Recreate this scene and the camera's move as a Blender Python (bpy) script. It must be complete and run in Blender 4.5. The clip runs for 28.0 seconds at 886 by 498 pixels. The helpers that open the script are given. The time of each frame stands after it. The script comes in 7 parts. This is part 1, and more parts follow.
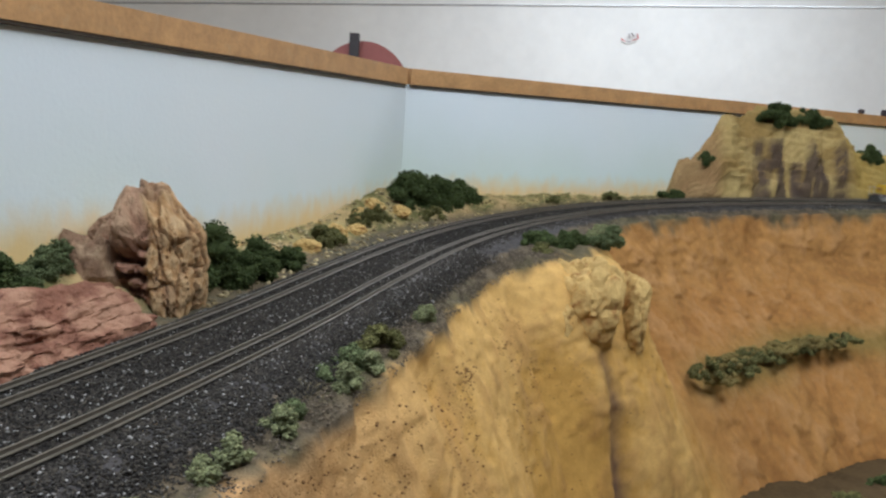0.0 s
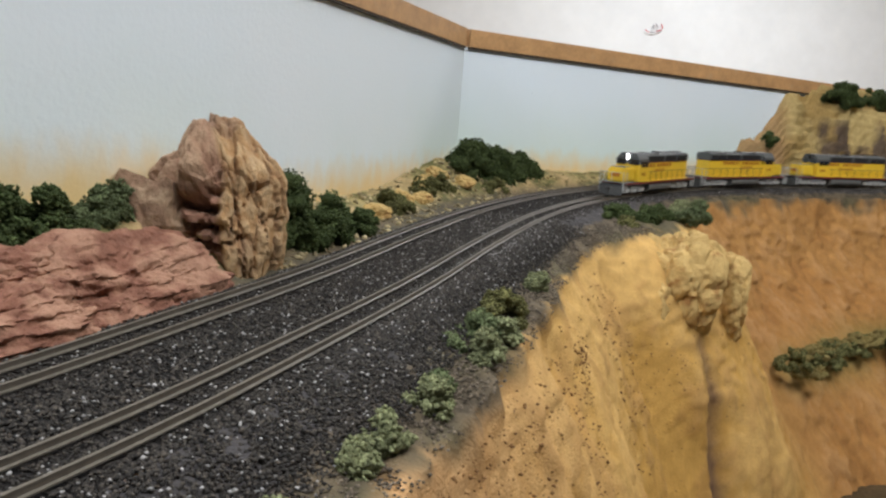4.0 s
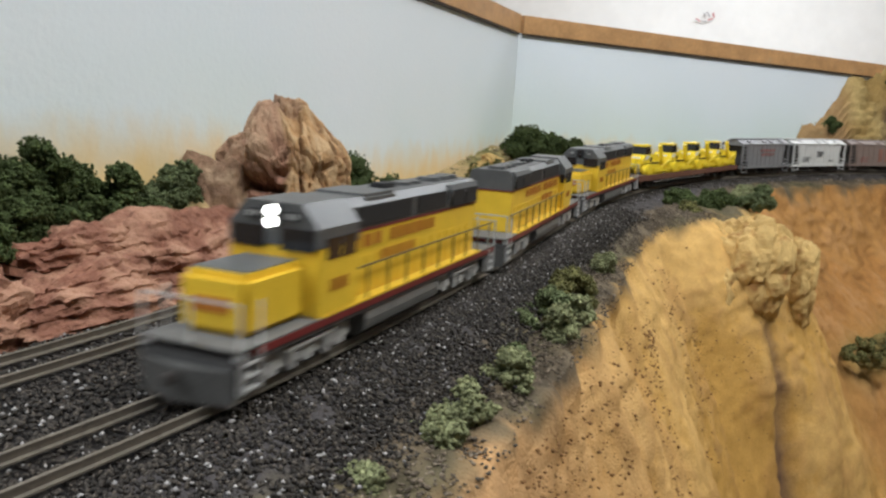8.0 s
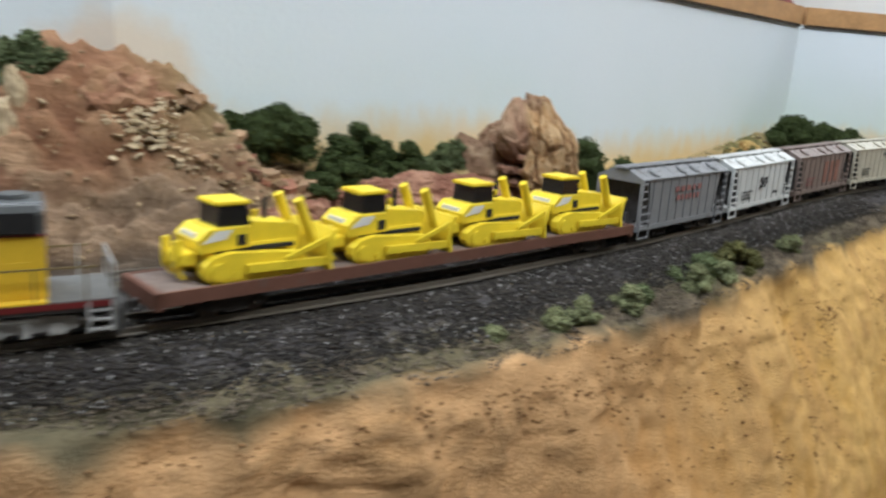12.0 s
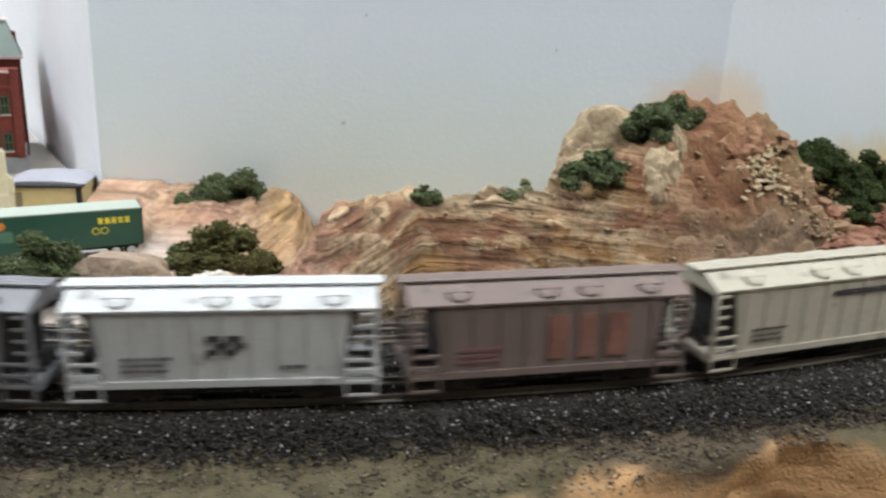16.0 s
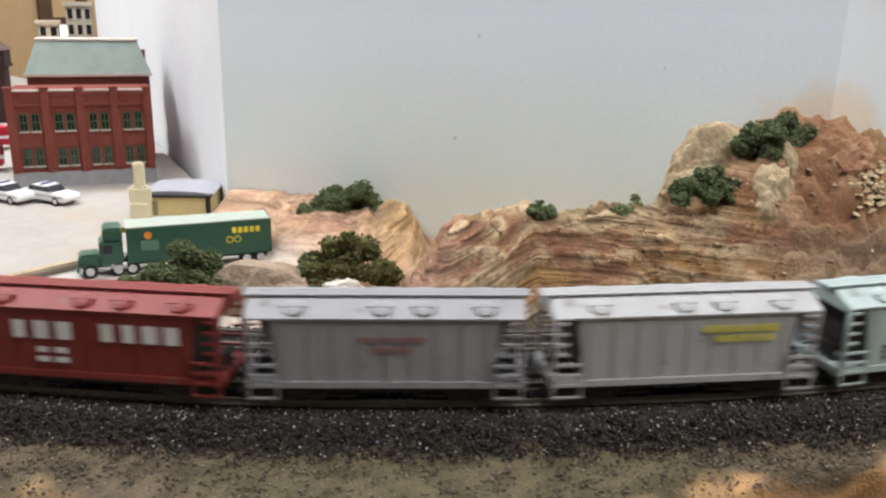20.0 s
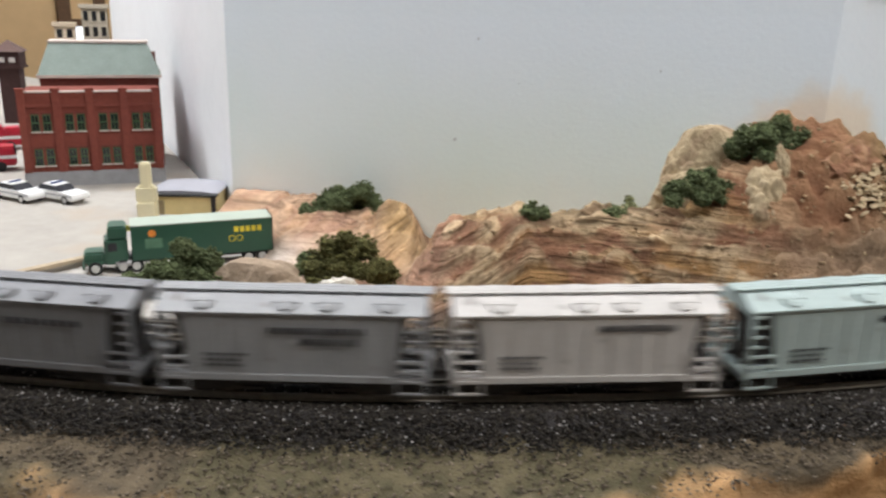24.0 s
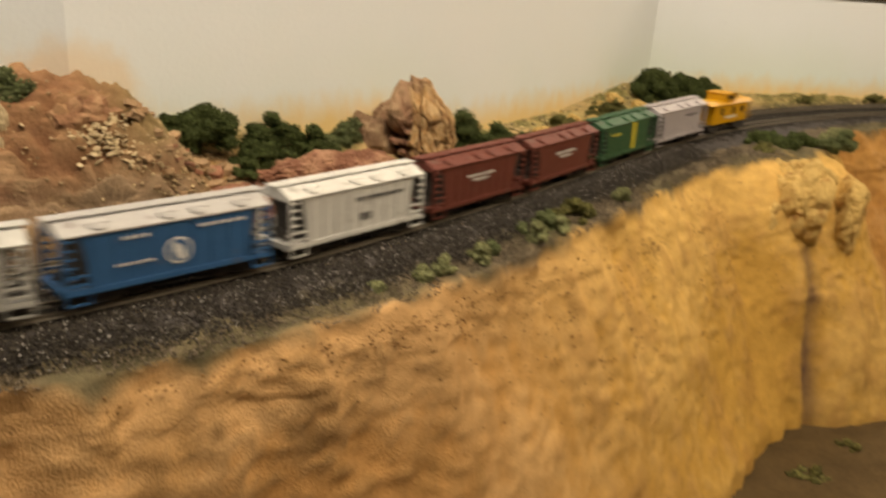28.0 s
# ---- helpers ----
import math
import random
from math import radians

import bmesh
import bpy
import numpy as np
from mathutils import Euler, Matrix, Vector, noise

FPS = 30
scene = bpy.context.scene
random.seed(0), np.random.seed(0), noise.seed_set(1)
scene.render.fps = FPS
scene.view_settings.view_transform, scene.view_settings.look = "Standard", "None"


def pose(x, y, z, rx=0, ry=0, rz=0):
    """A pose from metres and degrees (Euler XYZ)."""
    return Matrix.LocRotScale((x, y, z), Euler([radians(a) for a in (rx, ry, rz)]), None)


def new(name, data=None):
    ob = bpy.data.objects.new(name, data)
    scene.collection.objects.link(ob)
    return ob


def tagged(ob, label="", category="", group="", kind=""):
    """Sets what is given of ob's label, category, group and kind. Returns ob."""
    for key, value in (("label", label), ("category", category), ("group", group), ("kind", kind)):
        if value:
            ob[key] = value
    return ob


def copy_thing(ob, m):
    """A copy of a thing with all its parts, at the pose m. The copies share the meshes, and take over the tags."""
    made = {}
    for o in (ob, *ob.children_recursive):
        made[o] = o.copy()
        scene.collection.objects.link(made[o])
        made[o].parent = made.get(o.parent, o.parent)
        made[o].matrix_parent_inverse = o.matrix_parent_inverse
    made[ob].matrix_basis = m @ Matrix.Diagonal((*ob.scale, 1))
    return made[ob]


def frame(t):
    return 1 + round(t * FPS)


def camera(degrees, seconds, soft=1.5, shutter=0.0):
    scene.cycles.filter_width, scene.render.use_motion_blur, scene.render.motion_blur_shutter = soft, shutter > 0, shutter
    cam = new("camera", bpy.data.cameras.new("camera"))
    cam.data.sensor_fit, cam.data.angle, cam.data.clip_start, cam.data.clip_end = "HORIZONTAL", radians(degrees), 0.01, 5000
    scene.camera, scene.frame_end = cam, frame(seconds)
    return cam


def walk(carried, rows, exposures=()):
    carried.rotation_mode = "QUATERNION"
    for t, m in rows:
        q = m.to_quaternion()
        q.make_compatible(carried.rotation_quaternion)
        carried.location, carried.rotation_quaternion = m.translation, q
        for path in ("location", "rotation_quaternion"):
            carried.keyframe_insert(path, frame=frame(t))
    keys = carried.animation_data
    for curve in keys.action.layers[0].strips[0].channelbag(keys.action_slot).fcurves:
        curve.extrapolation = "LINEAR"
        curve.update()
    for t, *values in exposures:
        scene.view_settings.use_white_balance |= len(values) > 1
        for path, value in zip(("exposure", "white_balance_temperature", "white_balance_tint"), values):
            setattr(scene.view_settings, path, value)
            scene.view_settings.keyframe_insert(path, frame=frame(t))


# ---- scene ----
cam = camera(57.5, 28.0, soft=2.4, shutter=0.8)
METRES, EYE = 1.0, 1.25
ROWS = [
    (0.0, 0.0, 0.0, 0.0, 0.59, -9.3, -3.59),
    (0.5, -0.0037, 0.0023, 0.0015, -0.47, -8.86, -3.91),
    (1.0, -0.0152, 0.0162, -0.0026, -1.14, -8.05, -3.63),
    (1.5, -0.0206, 0.0269, -0.0103, 0.5, -8.37, -3.55),
    (2.0, -0.0384, 0.0412, -0.0217, -0.41, -8.43, -3.73),
    (2.5, -0.0629, 0.0638, -0.0378, 0.48, -8.86, -4.25),
    (3.0, -0.0696, 0.0829, -0.046, 0.95, -9.51, -4.07),
    (3.5, -0.0741, 0.09, -0.0496, 0.71, -9.43, -4.34),
    (5.5, -0.0765, 0.0875, -0.0492, 1.43, -9.18, -4.1),
    (6.0, -0.0826, 0.0883, -0.0523, 2.36, -9.18, -3.9),
    (6.5, -0.0873, 0.0928, -0.0578, 2.76, -9.28, -3.69),
    (7.0, -0.0909, 0.0945, -0.0604, 3.23, -9.49, -3.56),
    (7.5, -0.09, 0.0938, -0.0617, 3.52, -9.67, -3.56),
    (8.0, -0.0866, 0.0938, -0.0613, 3.84, -9.78, -3.45),
    (8.5, -0.0759, 0.0811, -0.0622, 7.52, -10.52, -3.43),
    (9.0, -0.0576, 0.0576, -0.0578, 12.42, -11.59, -4.0),
    (9.5, -0.0342, 0.0385, -0.0516, 15.3, -12.03, -4.38),
    (10.0, -0.0105, 0.0287, -0.0483, 17.72, -12.15, -4.13),
    (10.5, 0.0096, 0.0153, -0.0431, 20.59, -12.41, -3.82),
    (11.0, 0.0232, 0.0114, -0.0421, 22.36, -12.96, -3.97),
    (11.5, 0.0245, -0.0089, -0.0411, 24.27, -13.17, -3.97),
    (12.0, 0.0151, -0.0396, -0.0348, 26.79, -13.45, -4.36),
    (12.5, -0.0034, -0.073, -0.0285, 29.01, -13.95, -4.27),
    (13.0, -0.0261, -0.1109, -0.0193, 30.22, -14.6, -4.27),
    (13.5, -0.0551, -0.1452, -0.0165, 31.07, -15.0, -4.14),
    (15.5, -0.1313, -0.2347, 0.0077, 39.08, -16.81, -3.01),
    (16.0, -0.1404, -0.2486, 0.0113, 40.71, -17.0, -2.5),
    (16.5, -0.1472, -0.2576, 0.0146, 41.58, -16.85, -2.39),
    (17.0, -0.1511, -0.2659, 0.0184, 42.48, -16.65, -2.39),
    (17.5, -0.1519, -0.2766, 0.0215, 43.9, -16.81, -1.68),
    (18.0, -0.1503, -0.2878, 0.021, 46.91, -17.62, -1.09),
    (18.5, -0.1484, -0.2836, 0.0197, 46.13, -17.95, -1.48),
    (19.0, -0.1465, -0.2847, 0.0202, 46.41, -17.53, -1.63),
    (19.5, -0.142, -0.2822, 0.0225, 46.06, -17.3, -1.67),
    (20.0, -0.1401, -0.2815, 0.0244, 46.32, -17.08, -1.48),
    (20.5, -0.14, -0.279, 0.0241, 45.89, -16.99, -1.55),
    (21.0, -0.1419, -0.2806, 0.024, 46.33, -17.03, -1.46),
    (21.5, -0.1412, -0.2811, 0.024, 48.07, -16.67, -1.21),
    (23.5, -0.1324, -0.2809, 0.0254, 47.84, -16.77, -1.56),
    (24.0, -0.1251, -0.2782, 0.0259, 47.45, -16.99, -1.5),
    (24.5, -0.1109, -0.2644, 0.0275, 45.29, -17.16, -1.52),
    (25.0, -0.0877, -0.2358, 0.0288, 41.96, -17.22, -1.71),
    (25.5, -0.0633, -0.2039, 0.032, 37.56, -16.91, -2.38),
    (26.0, -0.0377, -0.1677, 0.0329, 32.65, -16.95, -3.3),
    (26.5, -0.0143, -0.1356, 0.0306, 28.48, -17.56, -3.69),
    (27.0, 0.018, -0.1222, 0.0288, 25.79, -17.46, -3.43),
    (27.5, 0.0528, -0.1295, 0.0314, 23.05, -17.84, -4.0),
    (28.0, 0.0893, -0.1514, 0.0356, 21.12, -18.74, -3.55),
]
EXPOSURES = [(0.0, -0.1, 5800, 7), (2.0, -0.1, 5950, 8), (3.0, 0.0, 6050, 9), (6.0, 0.0, 6150, 10), (8.0, 0.05, 6150, 9), (10.0, 0.08, 6100, 10), (12.0, 0.1, 5850, 7), (15.5, 0.02, 6050, 9), (17.0, 0.0, 6150, 11), (18.0, 0.0, 6250, 12), (19.0, 0.1, 6200, 11), (21.0, -0.01, 6550, 14), (24.0, -0.06, 6350, 12), (25.0, -0.15, 6950, 15), (26.0, -0.05, 6200, 10), (27.0, 0.03, 7400, 13), (28.0, 0.0, 9700, 14)]
walk(cam, [(t, pose(METRES * x, METRES * y, EYE + METRES * z, 90 + pitch, roll, yaw)) for t, x, y, z, yaw, pitch, roll in ROWS], EXPOSURES)

# ---- light: a closed room with assumed, unseen fluorescent fixtures under the ceiling ----
world = bpy.data.worlds.new("world")
world.use_nodes = True
world.node_tree.nodes["Background"].inputs[0].default_value = (0.9, 0.95, 1.0, 1)
world.node_tree.nodes["Background"].inputs[1].default_value = 0.05
scene.world = world
CEILING = 2.6
# lamps at (0.95, 2.85) and (-3.4, 1.3) are added to brighten the far walls
LAMPS = [((-0.1, -0.05, 2.5), 0, 17.0, (0.97, 0.985, 1.0)), ((0.95, 0.50, 2.5), 60, 23.0, (1.0, 0.96, 0.88)),
         ((0.95, 2.85, 2.5), 0, 42.0, (0.98, 0.99, 1.0)), ((-1.55, -0.45, 2.5), 90, 41.0, (0.97, 0.985, 1.0)), ((-3.4, 1.3, 2.5), 90, 22.0, (1.0, 0.97, 0.92))]
for where, turn, watts, colour in LAMPS:
    lamp = bpy.data.lights.new("unseen_tube_light", "AREA")
    lamp.shape, lamp.size, lamp.size_y, lamp.energy, lamp.color = "RECTANGLE", 1.2, 0.28, watts, colour
    new("unseen_tube_light", lamp).matrix_world = pose(where[0], where[1], where[2] - 0.02, 0, 0, turn)

# ---- materials ----
MATS = {}


def mat(name, base, rough=0.75, var=0.25, scale=80.0, bump=0.0, bscale=400.0, metal=0.0, spec=0.3, attr=False, island=0.0, rand=0.0, glow=0.0, dirt=None, dirt_scale=60.0, dirt_at=0.6):
    """A node material: base colour broken up at two scales, optional dirt patches, relief, and chance by piece."""
    if name in MATS:
        return MATS[name]
    m = bpy.data.materials.new(name)
    m.use_nodes = True
    nt = m.node_tree
    bsdf = nt.nodes["Principled BSDF"]
    bsdf.inputs["Roughness"].default_value, bsdf.inputs["Metallic"].default_value = rough, metal
    bsdf.inputs["Specular IOR Level"].default_value = spec
    link = nt.links.new
    co = nt.nodes.new("ShaderNodeTexCoord").outputs["Object"]

    def noise_node(sc, detail=4.0):
        n = nt.nodes.new("ShaderNodeTexNoise")
        n.inputs["Scale"].default_value, n.inputs["Detail"].default_value = sc, detail
        link(co, n.inputs["Vector"])
        return n.outputs["Fac"]

    def math_node(op, a, b):
        n = nt.nodes.new("ShaderNodeMath")
        n.operation = op
        for k, v in enumerate((a, b)):
            if isinstance(v, (int, float)):
                n.inputs[k].default_value = v
            else:
                link(v, n.inputs[k])
        return n.outputs[0]

    def mix(kind, fac, a, b):
        n = nt.nodes.new("ShaderNodeMix")
        n.data_type, n.blend_type = "RGBA", kind
        for k, v in ((0, fac), (6, a), (7, b)):
            if isinstance(v, (int, float)):
                n.inputs[k].default_value = v
            elif isinstance(v, tuple):
                n.inputs[k].default_value = (*v[:3], 1)
            else:
                link(v, n.inputs[k])
        return n.outputs[2]

    if attr:
        a = nt.nodes.new("ShaderNodeAttribute")
        a.attribute_name = "tint"
        colour = a.outputs["Color"]
    else:
        n = nt.nodes.new("ShaderNodeRGB")
        n.outputs[0].default_value = (*base, 1)
        colour = n.outputs[0]
    coarse, fine = noise_node(scale), noise_node(scale * 6.3, 6.0)
    f = math_node("ADD", math_node("MULTIPLY", coarse, 1.3), math_node("MULTIPLY", fine, 0.9))
    f = math_node("ADD", math_node("MULTIPLY", math_node("SUBTRACT", f, 1.1), var * 2.2), 1.0)
    if island or rand:
        g = nt.nodes.new("ShaderNodeNewGeometry").outputs["Random Per Island"] if island else nt.nodes.new("ShaderNodeObjectInfo").outputs["Random"]
        f = math_node("MULTIPLY", f, math_node("ADD", math_node("MULTIPLY", math_node("POWER", g, 2.0), 2 * (island or rand)), 1 - 0.7 * (island or rand)))
    grey = nt.nodes.new("ShaderNodeCombineColor")
    for k in range(3):
        link(f, grey.inputs[k])
    colour = mix("MULTIPLY", 1.0, colour, grey.outputs[0])
    if dirt:
        d = noise_node(dirt_scale, 8.0)
        ramp = nt.nodes.new("ShaderNodeMapRange")
        ramp.inputs[1].default_value, ramp.inputs[2].default_value = dirt_at - 0.06, dirt_at + 0.08
        link(d, ramp.inputs[0])
        colour = mix("MIX", ramp.outputs[0], colour, dirt)
    link(colour, bsdf.inputs["Base Color"])
    if bump:
        b = nt.nodes.new("ShaderNodeBump")
        b.inputs["Strength"].default_value, b.inputs["Distance"].default_value = bump, 0.002
        link(noise_node(bscale, 5.0), b.inputs["Height"])
        link(b.outputs[0], bsdf.inputs["Normal"])
    if glow:
        bsdf.inputs["Emission Color"].default_value = (*base, 1)
        bsdf.inputs["Emission Strength"].default_value = glow
    MATS[name] = m
    return m


# ---- geometry helpers ----
def mesh_of(name, verts, faces, material=None, smooth=False):
    me = bpy.data.meshes.new(name)
    me.from_pydata([tuple(v) for v in verts], [], faces)
    if material:
        me.materials.append(material)
    if smooth:
        me.polygons.foreach_set("use_smooth", [True] * len(me.polygons))
    me.update()
    return me


def part(name, bm, material, parent=None, label="", smooth=False):
    """Links a bmesh (or a mesh) as one object under its thing."""
    if isinstance(bm, bmesh.types.BMesh):
        me = bpy.data.meshes.new(name)
        bm.to_mesh(me)
        bm.free()
    else:
        me = bm
    if material and not me.materials:
        me.materials.append(material)
    if smooth:
        me.polygons.foreach_set("use_smooth", [True] * len(me.polygons))
    ob = new(name, me)
    ob.parent = parent
    if label:
        tagged(ob, label)
    return ob


def box(bm, x0, x1, y0, y1, z0, z1, bevel=0.0):
    vs = [bm.verts.new((x, y, z)) for z in (z0, z1) for y in (y0, y1) for x in (x0, x1)]
    fs = [bm.faces.new([vs[i] for i in q]) for q in ((0, 2, 3, 1), (4, 5, 7, 6), (0, 1, 5, 4), (1, 3, 7, 5), (3, 2, 6, 7), (2, 0, 4, 6))]
    if bevel:
        bmesh.ops.bevel(bm, geom=list({e for f in fs for e in f.edges}), offset=bevel, segments=2, affect="EDGES")
    return bm


def boxes(*many, bevel=0.0):
    bm = bmesh.new()
    for b in many:
        box(bm, *b, bevel=bevel)
    return bm


def prism(bm, outline, y0, y1, axis="y"):
    """An outline in two axes, pushed along the third."""
    def at(a, b, c):
        return {"y": (a, c, b), "x": (c, a, b), "z": (a, b, c)}[axis]
    lo = [bm.verts.new(at(a, b, y0)) for a, b in outline]
    hi = [bm.verts.new(at(a, b, y1)) for a, b in outline]
    n = len(outline)
    bm.faces.new(lo)
    bm.faces.new(hi[::-1])
    for i in range(n):
        bm.faces.new((lo[i], hi[i], hi[(i + 1) % n], lo[(i + 1) % n]))
    bmesh.ops.recalc_face_normals(bm, faces=bm.faces)
    return bm


def cyl(bm, centre, r, length, axis="y", n=14, r2=None):
    turn = {"x": pose(0, 0, 0, 0, 90, 0), "y": pose(0, 0, 0, 90, 0, 0), "z": pose(0, 0, 0)}[axis]
    bmesh.ops.create_cone(bm, cap_ends=True, segments=n, radius1=r, radius2=r if r2 is None else r2, depth=length, matrix=Matrix.Translation(centre) @ turn)
    return bm


def smooth(a, b, x):
    t = np.clip((np.asarray(x, float) - a) / (b - a), 0, 1)
    return t * t * (3 - 2 * t)


# ---- the line of the railway: near rail of the front track, from the town end to the far bend ----
RAIL = [(-3.6, -1.76), (-1.6, -.86), (-1.2, -.68), (-.9, -.50), (-.7, -.355), (-.509, -.201), (-.452, -.155), (-.41, -.113), (-.37, -.067), (-.333, -.02),
        (-.29, .036), (-.268, .07), (-.24, .116), (-.205, .186), (-.172, .266), (-.150, .315), (-.13, .385), (-.1145, .431), (-.0945, .493), (-.066, .588),
        (-.046, .667), (-.019, .750), (.013, .848), (.052, .942), (.098, 1.03), (.15, 1.11), (.25, 1.235), (.36, 1.33), (.48, 1.405), (.64, 1.47),
        (.85, 1.53), (1.1, 1.57), (1.5, 1.60), (2.0, 1.60), (8.5, 1.60)]


def _smooth_line(points, step=0.005):
    p = np.array(points)
    d = np.r_[0, np.cumsum(np.linalg.norm(np.diff(p, axis=0), axis=1))]
    s = np.arange(0, d[-1], step)
    q = np.c_[np.interp(s, d, p[:, 0]), np.interp(s, d, p[:, 1])]
    k = np.hanning(41)
    k /= k.sum()
    for _ in range(2):
        e = np.r_[2 * q[0] - q[20:0:-1], q, 2 * q[-1] - q[-2:-22:-1]]
        q = np.c_[np.convolve(e[:, 0], k, "valid"), np.convolve(e[:, 1], k, "valid")]
    return q


LINE = _smooth_line(RAIL)
ALONG = np.r_[0, np.cumsum(np.linalg.norm(np.diff(LINE, axis=0), axis=1))]
ALONG -= ALONG[np.argmin(np.hypot(LINE[:, 0] + 1.6, LINE[:, 1] + .86))]
TANGENT = np.gradient(LINE, axis=0)
TANGENT /= np.linalg.norm(TANGENT, axis=1)[:, None]
GAUGE, SPACING = 0.0165, 0.062


def rail_z(s):
    """Height of the rail head: level at the town end, then a climb of 2.6 per cent."""
    return 1.106 + 0.026 * 0.06 * np.logaddexp(0, (np.asarray(s) - 2.2) / 0.06)


def on_line(s, d=0.0, dz=0.0):
    """World place at s metres along the front track, d metres from its centre towards the backdrop, dz over the rail head."""
    x, y = np.interp(s, ALONG, LINE[:, 0]), np.interp(s, ALONG, LINE[:, 1])
    tx, ty = np.interp(s, ALONG, TANGENT[:, 0]), np.interp(s, ALONG, TANGENT[:, 1])
    return np.array([x - ty * (d + GAUGE / 2), y + tx * (d + GAUGE / 2), rail_z(s) + dz])


# the tracks swing out towards the hill and keep falling on the way to the town
SWING_S = np.arange(0.0, 2.6, 0.01)
SWING_K = np.hanning(15) / np.hanning(15).sum()
SWING = np.convolve(np.pad(np.interp(SWING_S, (1.0, 1.15, 1.3, 1.45, 1.6, 1.75, 1.9), (.0277, .0248, .0215, .0170, .0102, .0040, 0.0)), 7, "edge"), SWING_K, "valid")
FALL = np.convolve(np.pad(np.interp(SWING_S, (1.0, 1.15, 1.3, 1.45, 1.6, 1.75, 1.9), (-.0146, -.0118, -.0089, -.0061, -.0033, -.0008, 0.0)), 7, "edge"), SWING_K, "valid")


def swing(s):
    return np.interp(s, SWING_S, SWING)


def fall(s):
    return np.interp(s, SWING_S, FALL)


def on_track(s, d=0.0, dz=0.0):
    """As on_line, from the centre of the front track itself."""
    return on_line(s, d + swing(s), dz + fall(s))


def heading(s):
    return math.degrees(math.atan2(np.interp(s, ALONG, TANGENT[:, 1]), np.interp(s, ALONG, TANGENT[:, 0])))


# backdrop corners in plan
WALL_A, WALL_B, WALL_C, WALL_D = np.array((-.79, .075)), np.array((-.355, .29)), np.array((-.067, 1.176)), np.array((3.0, 3.247))


def wall_distance(s):
    """How far the backdrop stands from the centre of the front track."""
    p = on_line(s)[:2]
    n = on_line(s, 1.0)[:2] - p
    best = 0.5
    for a, b in ((WALL_A, WALL_B), (WALL_B, WALL_C), (WALL_C, WALL_D)):
        k = np.linalg.solve(np.array([n, a - b]).T, a - p)
        if -0.01 <= k[1] <= 1.01 and 0 < k[0] < best:
            best = k[0]
    return best

# ---- room ----
def fbm(x, y, z, octaves=4):
    return noise.fractal(Vector((x, y, z)), 1.0, 2.0, octaves)


plaster = mat("white_plaster", (0.78, 0.78, 0.77), 0.85, 0.06, 3.0, 0.1, 60.0)
tan_paint = mat("tan_wall_paint", (0.62, 0.44, 0.24), 0.8, 0.08, 3.0, 0.1, 60.0)
floor_mat = mat("vinyl_floor", (0.25, 0.22, 0.19), 0.5, 0.15, 4.0)
ROOM = (-4.4, 9.2, -2.8, 4.05)


def setting(name, bm, material, label, category):
    return tagged(part(name, bm, material), label, category, kind="structure")


x0, x1, y0, y1 = ROOM
setting("room_floor", boxes((x0, x1, y0, y1, -0.1, 0.0)), floor_mat, "dark brown vinyl floor of the club room", "floor")
setting("ceiling", boxes((x0, x1, y0, y1, CEILING, CEILING + 0.1)), plaster, "plain white room ceiling", "ceiling")
setting("wall_north", boxes((x0, x1, y1, y1 + 0.12, 0, CEILING)), plaster, "bright white painted room wall", "wall")
setting("wall_south", boxes((x0, x1, y0 - 0.12, y0, 0, CEILING)), plaster, "plain white room wall behind the visitor", "wall")
setting("wall_east", boxes((x1, x1 + 0.12, y0, y1, 0, CEILING)), plaster, "plain white room wall", "wall")
setting("wall_west", boxes((x0 - 0.12, x0, y0, y1, 0, CEILING)), tan_paint, "warm tan painted room wall behind the town", "wall")

tube_mat = mat("lit_tube", (1.0, 0.96, 0.9), 0.4, 0.0, glow=3.0)
fixture_mat = mat("fixture_enamel", (0.8, 0.8, 0.8), 0.4, 0.03)
# housings and tubes for the assumed lamps, all out of view
for where, turn, watts, colour in LAMPS:
    fx = tagged(new("ceiling_light"), "assumed white enamelled fluorescent ceiling fixture, out of view, switched on", "lamp", "ceiling lights")
    fx.matrix_world = pose(where[0], where[1], where[2], 0, 0, turn)
    part("housing", boxes((-0.62, 0.62, -0.16, 0.16, 0.02, 0.1), bevel=0.01), fixture_mat, fx)
    for dy in (-0.07, 0.07):
        part("tube", cyl(bmesh.new(), (0, dy, 0.006), 0.013, 1.18, "x"), tube_mat, fx)

# ---- backdrop panels with their wooden rail ----


